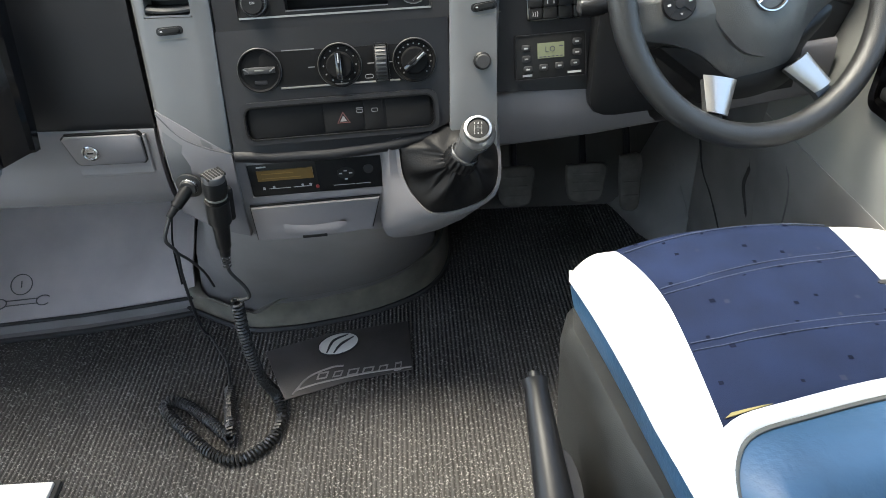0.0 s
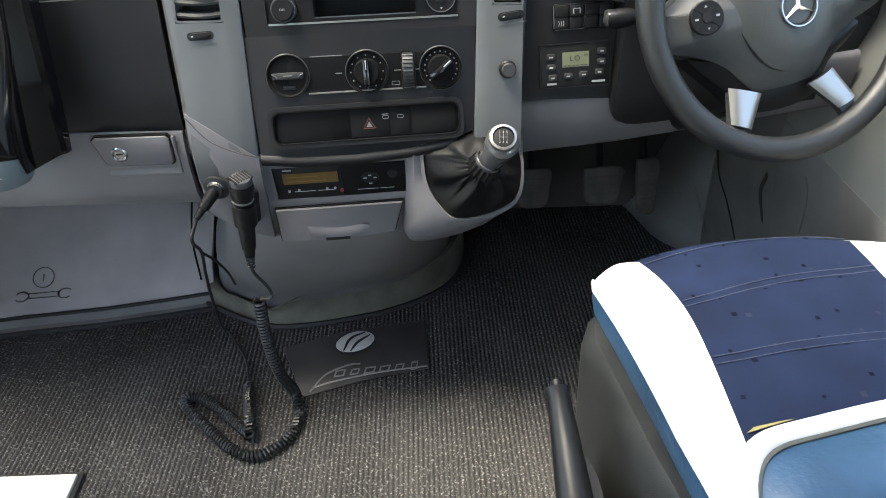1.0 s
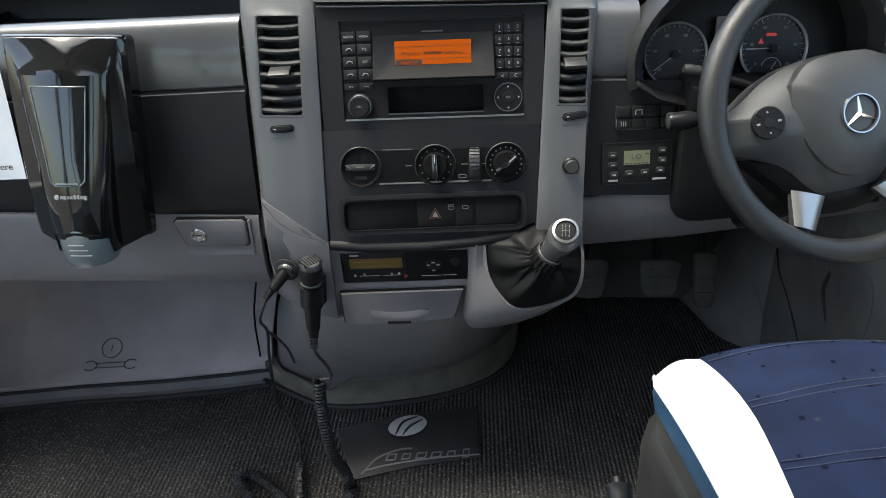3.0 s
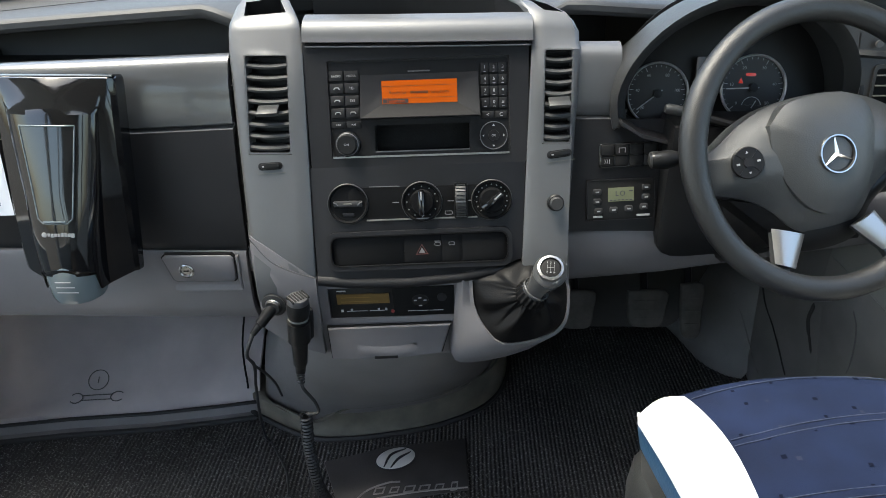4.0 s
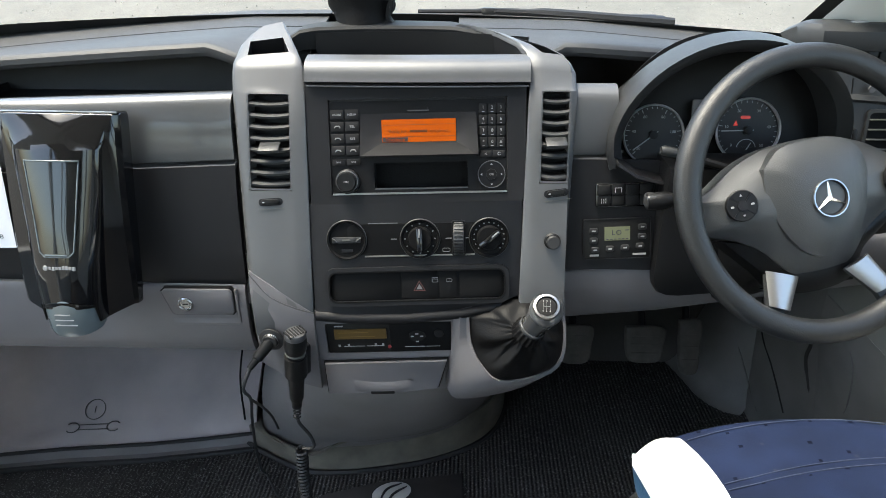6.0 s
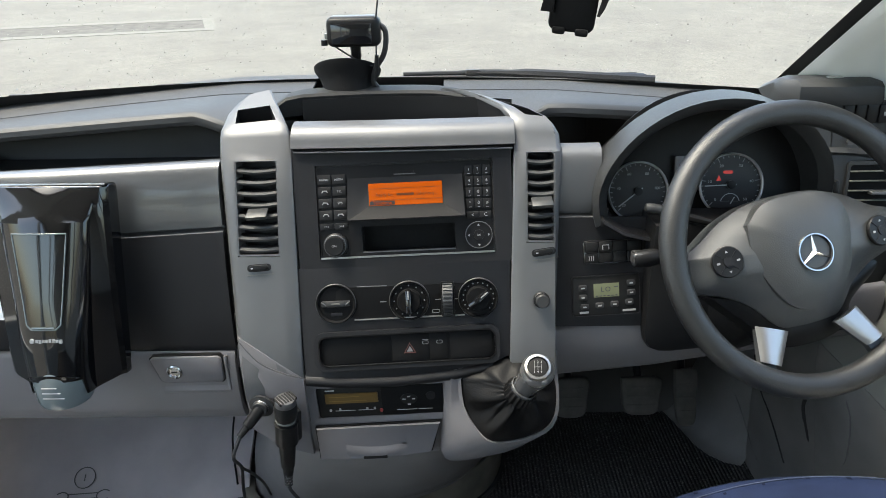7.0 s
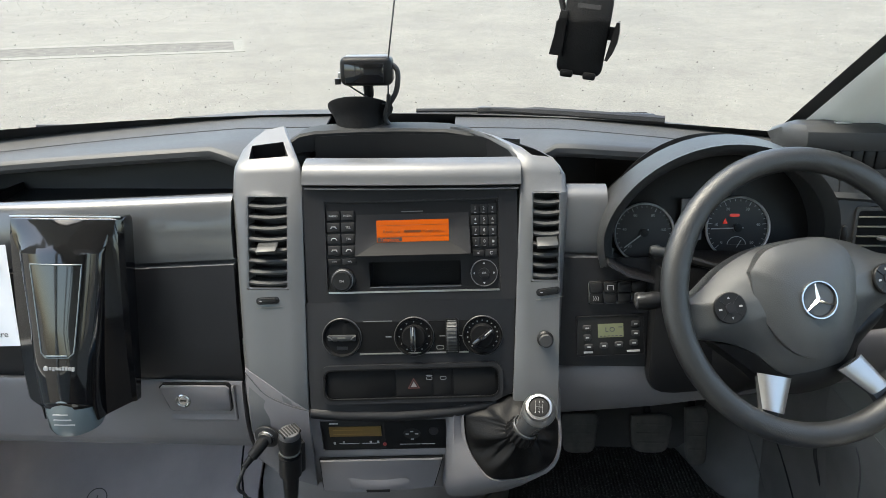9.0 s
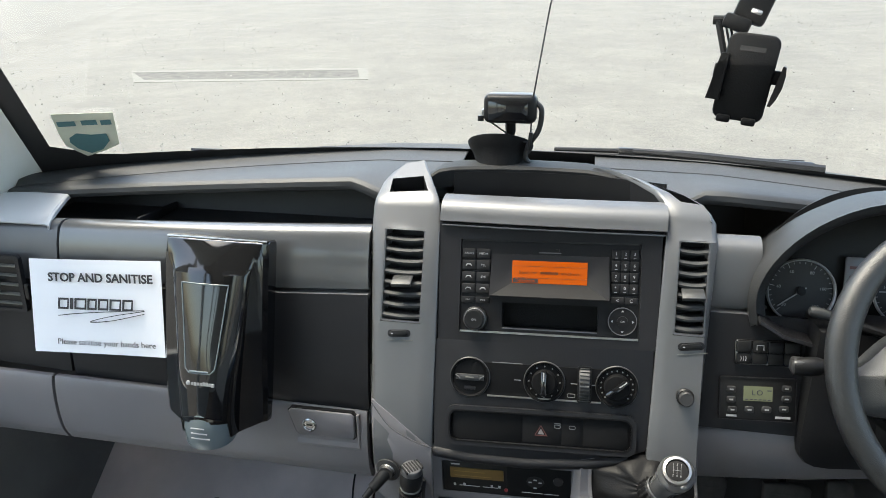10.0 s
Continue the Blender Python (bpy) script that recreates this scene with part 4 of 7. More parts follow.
part("lower_lip", loft([[(x, -0.002, z0 - 0.004), (x, 0.0, z0), (x, 0.06, z0 + 0.004)] for x, z0 in ((0.272, 0.745), (0.30, 0.728), (0.34, 0.718), (0.42, 0.715), (0.52, 0.72), (0.58, 0.735))], thick=0.004), DARK, cluster)
DIAL = mat("dial black", (0.010, 0.010, 0.011), 0.5)
for dx, dz, r, marks in ((0.331, 0.766, 0.0415, ("20", "40", "60", "80", "100", "120")), (0.4625, 0.774, 0.0435, ("0", "10", "20", "30", "40", "50"))):
    dm = upright(dx, 0.066, dz, lean=14)
    dial = part("dial", lathe([(0, 0), (r, 0), (r, -0.006), (0, -0.006)], 48), DIAL, cluster, "black dial with white figures", m=dm)
    part("ring", lathe([(r, -0.004), (r + 0.0022, 0.001), (r + 0.0022, 0.005), (r + 0.0008, 0.0065), (r - 0.0004, 0.0055), (r - 0.0008, 0.0005)], 48), RINGWHITE, dial, "thin chrome ring")
    bm = None
    for k in range(26):
        a = radians(225 - 270 * k / 25)
        l = 0.006 if k % 5 == 0 else 0.003
        b2 = box(r - 0.002 - l, r - 0.002, -0.0004, 0.0004, 0.0002, 0.0006)
        bm = merged(bm, b2, pose(0, 0, 0, 0, 0, math.degrees(a)))
    part("tick_marks", bm, PRINT, dial, smooth=0)
    for k, t in enumerate(marks):
        a = radians(225 - 270 * k / 5)
        lettering(t, 0.0058, PRINT, dial, pose((r - 0.0135) * math.cos(a), (r - 0.0135) * math.sin(a), 0.0006), "figure")
    ang = 218 if dx < 0.4 else 182
    part("needle", box(-0.008, r - 0.006, -0.0008, 0.0008, 0.003, 0.004), PRINT, dial, "white needle", m=pose(0, 0, 0, 0, 0, ang))
    part("needle_hub", lathe([(0.006, 0.0), (0.006, 0.005), (0, 0.006)], 20), BLACK, dial)
    if dx > 0.4:
        part("fuel_ring", frame_ring([(0.014 * math.cos(radians(a)), -0.026 + 0.014 * math.sin(radians(a))) for a in range(10, 171, 16)] , [(0.013 * math.cos(radians(a)), -0.026 + 0.013 * math.sin(radians(a))) for a in range(10, 171, 16)], 0.0004, 0.0008), PRINT, dial)
        part("fuel_needle", box(-0.0006, 0.0006, 0, 0.012, 0.001, 0.002), PRINT, dial, m=pose(0, -0.028, 0, 0, 0, -30))
        part("warning_lamp", slab(rrect(0.014, 0.0045, 0.002), 0.0004, 0.0009), glow("red lamp", (1, 0.05, 0.03), 0.05), dial, "lit red warning lamp", m=pose(-0.004, 0.018, 0))
        part("warning_lamp", slab([(0, 0.005), (0.0035, -0.003), (-0.0035, -0.003)], 0.0004, 0.0009), bpy.data.materials["red lamp"], dial, "lit red warning lamp", m=pose(-0.017, 0.009, 0))
sm = part("trip_display", slab(rrect(0.030, 0.060, 0.003), 0, 0.003, 0.001), mat("dim display", (0.20, 0.195, 0.205), 0.2), cluster, "dim grey trip display", m=upright(0.397, 0.068, 0.786, lean=14))
for k in range(3):
    part("display_row", box(-0.010, 0.010 - 0.003 * k, -0.002, 0.002, 0.003, 0.0034), REDPRINT, sm, m=pose(0, 0.016 - 0.013 * k, 0))

# ---------------------------------------------------------------- steering wheel
WM = pose(0.500, -0.093, 0.7407, 90 - 26.2, 0, 10) @ pose(0, 0, 0, 0, 0, 8)
wheel = thing("steering_wheel", "black leather steering wheel with grey hub and silver spokes", "steering wheel", WM)
rows = []
for k in range(72):
    a = 2 * math.pi * k / 72
    c = Vector((0.1712 * math.cos(a), 0.1712 * math.sin(a), 0))
    d = Vector((math.cos(a), math.sin(a), 0))
    grip = 1.0 + 0.10 * max(0, math.cos(2 * (a - radians(160)))) ** 4
    rows.append([c + 0.0156 * grip * math.cos(q) * d + Vector((0, 0, 0.0145 * math.sin(q))) for q in [2 * math.pi * j / 16 for j in range(16)]])
part("rim", loft(rows + [rows[0]], closed=True), GRIP, wheel, "black leather rim")


def dome(outline, z_edge, z_top, flat=0.55, n=6):
    """A softly domed pad over an outline."""
    cx = sum(p[0] for p in outline) / len(outline)
    cy = sum(p[1] for p in outline) / len(outline)
    rows = [[(x, y, z_edge - 0.03) for x, y in outline]]
    for k in range(n + 1):
        f = 1 - k / n * 0.98
        z = z_edge + (z_top - z_edge) * (1 - f ** 3)
        rows.append([(cx + (x - cx) * f, cy + (y - cy) * f, z) for x, y in outline])
    return loft(rows, closed=True, caps=True)


def curve2(points, n=6):
    return [(p.x, p.y) for p in smoothed([(x, y, 0) for x, y in points + [points[0]]], n)][:-1]


# wide cross body: two arms carry the buttons
arms = curve2([(-0.152, 0.026), (-0.122, 0.040), (-0.085, 0.062), (-0.035, 0.077), (0.035, 0.077), (0.085, 0.062), (0.122, 0.040), (0.152, 0.026), (0.150, -0.012), (0.103, -0.032), (0.073, -0.051), (0.034, -0.088), (-0.034, -0.088), (-0.073, -0.051), (-0.103, -0.032), (-0.150, -0.012)])
HUB = pose(0, -0.008, -0.008)
part("cross_body", dome(arms, -0.016, 0.014), WHEEL, wheel, "dark grey cross body", m=HUB)
pad = curve2([(-0.066, 0.050), (-0.040, 0.071), (0.0, 0.075), (0.040, 0.071), (0.066, 0.050), (0.069, 0.012), (0.056, -0.028), (0.032, -0.060), (0.0, -0.071), (-0.032, -0.060), (-0.056, -0.028), (-0.069, 0.012)])
part("lower_body", dome(curve2([(-0.115, -0.030), (0.115, -0.030), (0.074, -0.075), (0.040, -0.112), (-0.040, -0.112), (-0.074, -0.075)]), -0.030, -0.012), BLACK, wheel, "black lower hub", m=HUB)
part("airbag_cover", dome(pad, 0.0090, 0.0265), WHEEL, wheel, "dark grained airbag cover", m=HUB)
badge = part("badge", lathe([(0.0275, 0.0), (0.0295, 0.002), (0.0295, 0.0035), (0.027, 0.0045), (0.0255, 0.0025), (0.0255, 0.001), (0, 0.001)], 40), DARK, wheel, m=HUB @ pose(0.001, 0.0, 0.0250) @ Matrix.Scale(0.80, 4))
part("badge_ring", lathe([(0.0262, 0.002), (0.0270, 0.0052), (0.0290, 0.0052), (0.0298, 0.002)], 40), CHROME, badge, "chrome ring")
for k in range(3):
    part("badge_point", loft([[(-0.0042, 0.001, 0.002), (0, 0.001, 0.0065), (0.0042, 0.001, 0.002)], [(-0.0006, 0.0262, 0.002), (0, 0.0262, 0.0035), (0.0006, 0.0262, 0.002)]], thick=0.0005), CHROME, badge, m=pose(0, 0, 0, 0, 0, 120 * k))
for s in (-1, 1):
    bt = part("button_pad", lathe([(0.0245, 0.0), (0.0245, 0.004), (0.023, 0.0055), (0, 0.006)], 36), BLACK, wheel, "round black button pad", m=HUB @ pose(*((0.107, 0.006) if s > 0 else (-0.103, 0.012)), 0.0070, 0, s * 9, 0) @ Matrix.Scale(0.80, 4))
    part("pad_centre", lathe([(0.0075, 0.006), (0.0075, 0.0075), (0, 0.008)], 20), DARK, bt)
    for a in (45, 135, 225, 315):
        part("pad_joint", box(0.008, 0.0235, -0.0004, 0.0004, 0.0055, 0.0066), DARK, bt, m=pose(0, 0, 0, 0, 0, a))
    for a in (0, 90, 180, 270):
        part("pad_symbol", slab([(-0.002, -0.0014), (0.002, -0.0014), (0, 0.002)] if a in (90, 270) else rrect(0.005, 0.003, 0.0006, 2), 0.006, 0.0068), PRINT, bt, m=pose(0.0155 * math.cos(radians(a)), 0.0155 * math.sin(radians(a)), 0, 0, 0, 180 if a == 270 else 0))
    # lower spoke: dark root and bright cover
    a, b_, c, d = [Vector((*q, 0)) for q in (((-0.083, -0.081), (-0.041, -0.0975), (-0.066, -0.1355), (-0.0915, -0.123)) if s < 0 else ((0.0225, -0.1005), (0.057, -0.0875), (0.0765, -0.127), (0.052, -0.137)))]
    out_ = ((c + d) / 2 - (a + b_) / 2).normalized()
    rows = []
    for f in (0.05, 0.3, 0.8, 1.05):
        p, q = a.lerp(d, f), b_.lerp(c, f)
        rows.append([p.lerp(q, g) + Vector((0, 0, -0.016 + 0.009 * f)) for g in (0.14, 0.35, 0.65, 0.86)])
    rows.append([p.lerp(q, g) + out_ * 0.022 + Vector((0, 0, -0.004)) for g in (-0.05, 0.35, 0.65, 1.05)])
    part("spoke", loft(rows, thick=0.010), WHEEL, wheel)
    rows = []
    for k in range(8):
        f = k / 7
        p, q = a.lerp(d, f), b_.lerp(c, f)
        rows.append([p.lerp(q, g) + Vector((0, 0, -0.010 + 0.008 * f + 0.006 * math.sin(math.pi * g) ** 0.6)) for g in [j / 10 for j in range(11)]])
    part("spoke_cover", loft(rows, thick=0.004), SATIN, wheel, "bright satin silver spoke cover")
part("boss", lathe([(0.062, 0.0), (0.060, -0.06), (0.050, -0.11), (0, -0.11)], 28), BLACK, wheel, m=pose(0, -0.02, -0.015))

column = thing("steering_column", "black plastic steering column shroud with stalks", "steering column")
cm = WM @ pose(0, -0.025, -0.05)
part("shroud", loft([[tuple(Vector((0.075 * sx * s1, 0.070 * sy * s1 - dy, -dz))) for sx, sy in rrect(2, 2, 0.5, 4)] for s1, dy, dz in ((0.80, 0.0, 0.0), (0.95, 0.01, 0.03), (1.0, 0.03, 0.10), (0.95, 0.05, 0.16))], closed=True, caps=True), BLACK, column, m=cm)
part("indicator_stalk", tube(smoothed([(0.40, -0.045, 0.718), (0.36, -0.052, 0.716), (0.330, -0.055, 0.714), (0.300, -0.058, 0.712)], 4), [0.008] * 8 + [0.011, 0.012, 0.012, 0.011, 0.010], 12), BLACK, column, "black indicator stalk")
# the light on the stalk's end is put into its greyer colour
part("stalk_end", box(0.298, 0.318, -0.066, -0.046, 0.704, 0.7225, 0.005, 3), mat("lit grey end", (0.030, 0.030, 0.031), 0.3), column, "stalk end, greyer for the light on it")
part("cruise_stalk", tube([(0.43, -0.02, 0.742), (0.385, -0.012, 0.752), (0.352, -0.006, 0.761)], [0.005, 0.006, 0.0065], 10), BLACK, column)
part("cruise_end", tube([(0.353, -0.0062, 0.7608), (0.349, -0.0055, 0.7616), (0.329, -0.004, 0.7650), (0.325, -0.004, 0.7655)], [0.0050, 0.0066, 0.0070, 0.0050], 14), CHARCOAL, column, "pale stalk end")

# ---------------------------------------------------------------- radio
rad = thing("car_radio", "black car radio with keypad and lit orange display", "radio", FC)
RB = mat("radio black", (0.0085, 0.0085, 0.0095), 0.48, grain=0.2, spec=0.2)
part("body", frame_ring(rrect(0.2425, 0.1265, 0.003, 2), rrect(0.131, 0.036, 0.002, 2, 0.0025, -0.040), -0.03, -0.004), RB, rad)
part("joint", frame_ring(rrect(0.2470, 0.1310, 0.003, 2), rrect(0.2427, 0.1267, 0.003, 2), -0.02, -0.0050), RUBBER, rad, "black joint")
part("lower_trim", box(-0.122, 0.122, -0.0655, -0.0632, -0.012, 0.0012), SATIN, rad, "thin bright lower edge")
part("slot_back", box(-0.064, 0.069, -0.060, -0.020, -0.032, -0.026), HOLDER, rad, "dark disc slot")
part("slot_lip", box(-0.063, 0.068, -0.0590, -0.0575, -0.010, -0.0030), SILVER, rad)
# display in its sloping hood
LEDGE = mat("ledge grey", (0.0085, 0.0085, 0.0092), 0.6, grain=0.3, spec=0.14)
hood_in = [(-0.0505, 0.0375), (0.0525, 0.0375), (0.0525, 0.0065), (-0.0505, 0.0065)]
hood_out = [(-0.079, 0.046), (0.081, 0.046), (0.083, -0.0115), (-0.081, -0.0115)]
part("display_hood", loft([[(x, y, -0.0048) for x, y in hood_out], [(x, y, 0.0075 if y < 0 else -0.0030) for x, y in hood_out], [(x, y, -0.0034) for x, y in hood_in]], closed=True), DARK, rad, "sloping dark display hood")
part("hood_ledge", loft([[(-0.0500, 0.0062, -0.0030), (0.0520, 0.0062, -0.0030)], [(-0.0780, -0.0112, 0.0150), (0.0800, -0.0112, 0.0150)], [(-0.0790, -0.0122, 0.0150), (0.0810, -0.0122, 0.0150)], [(-0.0810, -0.0135, -0.0040), (0.0830, -0.0135, -0.0040)]], thick=0.001), LEDGE, rad, "sloping grey ledge")
disp = part("display", box(-0.0505, 0.0525, 0.0065, 0.0375, -0.004, -0.0028), ORANGE, rad, "lit orange display")
DINK = mat("display ink", (0.10, 0.02, 0.0), 0.4)
part("title_bar", box(-0.0495, -0.0145, 0.0072, 0.0128, -0.0028, -0.0024), INK, disp)
lettering("Telephone", 0.0062, ORANGE, disp, pose(-0.0320, 0.0100, -0.0021))
lettering("Ready for", 0.0064, DINK, disp, pose(-0.0285, 0.0212, -0.0025))
part("word_bar", box(-0.0115, 0.013, 0.0195, 0.0228, -0.0028, -0.0024), DINK, disp)
lettering("telephony...", 0.0064, DINK, disp, pose(0.0310, 0.0212, -0.0025))
for y in (0.0138, 0.0300):
    part("rule", box(-0.0495, 0.0515, y - 0.0003, y + 0.0003, -0.0028, -0.0025), DINK, disp)
part("card_slot", box(-0.012, 0.014, 0.0505, 0.0545, -0.005, -0.0032), BLACK, rad)
part("card_slot_lip", box(-0.014, 0.016, 0.0485, 0.0500, -0.005, -0.0020), SILVER, rad)
RIM = mat("dull dark rim", (0.035, 0.036, 0.036), 0.45)
KEY = mat("key black", (0.0085, 0.0085, 0.0095), 0.5, spec=0.2)
SIGNS = (("RADIO", "MEDIA"), (None, "TEL"), (None, "SYS"), (None, None), ("I<<", ">>I"))
for r, pair in enumerate(SIGNS):
    for c, t in enumerate(pair):
        y, h = (0.0455, 0.029, 0.0125, -0.004, -0.020)[r], 0.0135 if r < 4 else 0.0085
        k = part("key", slab(rrect(0.0198, h, 0.001, 2), -0.006, -0.0018, 0.0008), KEY, rad, m=pose(-0.1120 + 0.0208 * c, y, 0))
        if t:
            lettering(t, 0.0042 if len(t) > 3 else 0.0046, PRINT, k, pose(0, 0, -0.0017))
        else:
            bm = tube([(-0.004, -0.0015, -0.0016), (-0.0025, 0.0012, -0.0016), (0.0025, 0.0012, -0.0016), (0.004, -0.0015, -0.0016)], 0.0007, 5)
            part("key_symbol", bm, PRINT, k)
NUMS = ("123", "456", "789", "*0#")
for r, line in enumerate(NUMS):
    for c, t in enumerate(line):
        k = part("key", slab(rrect(0.0116, 0.0135, 0.001, 2), -0.006, -0.0018, 0.0008), KEY, rad, m=pose(0.0905 + 0.0121 * c, (0.050, 0.0345, 0.019, 0.0035)[r], 0))
        lettering(t, 0.0060, PRINT, k, pose(0, 0.001, -0.0017))
        part("key_note", box(-0.0018, 0.0018, -0.0050, -0.0044, -0.002, -0.0016), PRINT, k)
for c, t in enumerate(("<", "C")):
    k = part("key", slab(rrect(0.0176, 0.0095, 0.001, 2), -0.006, -0.0018, 0.0008), KEY, rad, m=pose(0.0935 + 0.0182 * c, -0.0125, 0))
    lettering(t, 0.0068, PRINT, k, pose(0, 0, -0.0017))
kn = part("volume_knob", lathe([(0.0175, -0.006), (0.0170, 0.003), (0.0145, 0.0045), (0.0140, 0.012), (0.0125, 0.014), (0, 0.0135)], 36), BLACK, rad, "ribbed black volume knob", m=pose(-0.1005, -0.0465, 0))
for a in range(28):
    part("notch", box(0.0136, 0.0147, -0.0006, 0.0006, 0.0062, 0.0128, 0.0003), RIM, kn, m=pose(0, 0, 0, 0, 0, 360 * a / 28))
part("knob_ring", lathe([(0.0150, 0.0042), (0.0156, 0.0062), (0.0145, 0.0068)], 36), SILVER, kn)
lettering("ON", 0.0044, PRINT, kn, pose(0, 0, 0.0138))
kn = part("cursor_ring", lathe([(0.0190, -0.006), (0.0190, -0.001), (0.0182, 0.0002), (0.0175, -0.0006), (0, -0.0006)], 36), KEY, rad, "round cursor pad", m=pose(0.1010, -0.0405, 0))
part("ring_edge", lathe([(0.0192, -0.002), (0.0190, 0.0004), (0.0180, 0.0004)], 36), SILVER, kn)
part("ok_key", lathe([(0.0075, -0.002), (0.0072, 0.0012), (0, 0.0014)], 24), KEY, kn)
lettering("OK", 0.0042, PRINT, kn, pose(0, 0, 0.0015))
for a in range(4):
    part("arrow", slab([(-0.0018, 0.0), (0.0018, 0.0), (0, 0.0025)], -0.001, 0.0), PRINT, kn, m=pose(0.0130 * math.cos(a * math.pi / 2), 0.0130 * math.sin(a * math.pi / 2), 0, 0, 0, a * 90 - 90))

# ---------------------------------------------------------------- climate controls
cl = thing("climate_panel", "black heater control strip with three round dials", "climate controls", face(0.0, 0.6365, turn=TURN))
bm = slab(rrect(0.205, 0.044, 0.010), -0.004, 0.0012, 0.0008)
part("strip", bm, MATT, cl)
part("strip_edge", tube([(-0.078, -0.0245, 0.0012), (0.128 - 0.05, -0.0235, 0.0012)], 0.0013, 6), SATIN, cl, "thin bright lower edge")
part("strip_edge", tube([(-0.072, 0.0225, 0.0008), (-0.030, 0.0225, 0.0008)], 0.0008, 6), SILVER, cl)
for i, x in enumerate((-0.103, 0.001, 0.0985)):
    d = part("dial", lathe([(0.0285, -0.004), (0.0285, 0.003), (0.0270, 0.0045), (0.0252, 0.0035), (0.0245, 0.0008), (0, 0.0008)], 48), MATT, cl, "round black dial", m=pose(x, 0.0, 0))
    part("dial_edge", lathe([(0.0278, 0.0040), (0.0287, 0.0030), (0.0287, 0.0015)], 48), RIM, d)
    if i == 0:
        part("vent_insert", box(-0.014, 0.014, -0.0045, 0.0045, 0.001, 0.006, 0.002), RUBBER, d)
        for s in (-1, 1):
            part("insert_bar", box(s * 0.016 - 0.004, s * 0.016 + 0.004, -0.004, 0.004, 0.0, 0.005, 0.001), RUBBER, d)
            part("insert_gleam", tube([(s * 0.0135, -0.0024, 0.0052), (s * 0.0160, 0.0004, 0.0055), (s * 0.0205, 0.0028, 0.0050)], 0.0008, 6), SILVER, d)
        part("insert_plate", box(-0.008, 0.008, -0.018, -0.013, 0.0, 0.002, 0.0005), DARK, d)
        part("grip", box(-0.006, 0.006, -0.0010, 0.0012, 0.004, 0.0066, 0.0008), TRIM, d)
    else:
        part("knob", lathe([(0.0175, 0.0), (0.0170, 0.010), (0.0155, 0.012), (0, 0.0122)], 36), MATT, d)
        part("grip", box(-0.0042, 0.0042, -0.0175, 0.0175, 0.010, 0.0195, 0.0022), PIANO, d, m=pose(0, 0, 0, 0, 0, 0 if i == 1 else -50))
        part("pointer", box(-0.0008, 0.0008, 0.004, 0.016, 0.0195, 0.0201), PRINT, d, "white pointer", m=pose(0, 0, 0, 0, 0, 0 if i == 1 else -50))
        for k in range(12 if i == 1 else 15):
            a = radians(360 * k / 12 if i == 1 else 225 - 270 * k / 14)
            part("mark", lathe([(0.0011, 0.0), (0.0011, 0.0012), (0, 0.0013)], 8), DIMPRINT, d, m=pose(0.0213 * math.cos(a), 0.0213 * math.sin(a), 0.0006))
tw = part("thumbwheel", lathe([(0.0235, -0.0075), (0.0245, -0.006), (0.0245, 0.006), (0.0235, 0.0075)], 40), RUBBER, cl, "ribbed thumbwheel", m=pose(0.0555, 0.0, -0.010, 0, 90, 0))
for k in range(11):
    a = radians(-60 + 12 * k)
    part("rib", box(0.0243, 0.0258, -0.0009, 0.0009, -0.0062, 0.0062), SILVER if k == 5 else RIM, tw, m=pose(0, 0, 0, 0, 0, 180 - 60 + 12 * k))
part("wheel_bezel", frame_ring(rrect(0.0195, 0.050, 0.003), rrect(0.0165, 0.046, 0.002), 0.0, 0.0028), BLACK, cl, m=pose(0.0555, 0, 0))
for x in (-0.036, 0.0415, 0.0695):
    part("mark", box(-0.0045, 0.0045, -0.0006, 0.0006, 0.0012, 0.0016), DIMPRINT, cl, m=pose(x, 0.0, 0))
part("van_symbol", frame_ring(rrect(0.011, 0.0055, 0.002, 3), rrect(0.0095, 0.004, 0.0015, 3), 0.0012, 0.0017), DIMPRINT, cl, m=pose(0.038, -0.0165, 0))

# ---------------------------------------------------------------- switch strip with the hazard switch
hz = thing("switch_strip", "black switch strip with a red hazard triangle", "switch panel", face(-0.003, 0.5725, turn=TURN + 0.7))
part("rim", frame_ring(rrect(0.262, 0.0555, 0.014), rrect(0.248, 0.0415, 0.011), -0.004, 0.0075), DARK, hz, "raised dark rim")
part("rim_edge", frame_ring(rrect(0.252, 0.0455, 0.012), rrect(0.248, 0.0415, 0.011), 0.004, 0.0082), MATT, hz)
part("plate", slab(rrect(0.249, 0.0425, 0.011), -0.003, 0.0022, 0.0008), MATT, hz)
for x, w in ((-0.072, 0.098), (0.0045, 0.052), (0.045, 0.026), (0.091, 0.060)):
    part("switch", slab(rrect(w, 0.0385, 0.002, 2), 0.001, 0.0027, 0.0003), MATT, hz, m=pose(x, 0, 0))
part("hazard_triangle", frame_ring([(0, 0.0080), (0.0088, -0.0072), (-0.0088, -0.0072)], [(0, 0.0058), (0.0070, -0.0061), (-0.0070, -0.0061)], 0.0025, 0.0031), REDPRINT, hz, "red hazard triangle", m=pose(0.0035, -0.001, 0))
part("hazard_inner", slab([(0, 0.003), (0.0045, -0.005), (-0.0045, -0.005)], 0.0025, 0.0031), DIMPRINT, hz, m=pose(0.0035, -0.001, 0))
for x in (0.026, 0.046):
    part("symbol", frame_ring(rrect(0.009, 0.005, 0.002, 3), rrect(0.0075, 0.0036, 0.0015, 3), 0.0025, 0.0030), DIMPRINT, hz, m=pose(x, 0.006, 0))
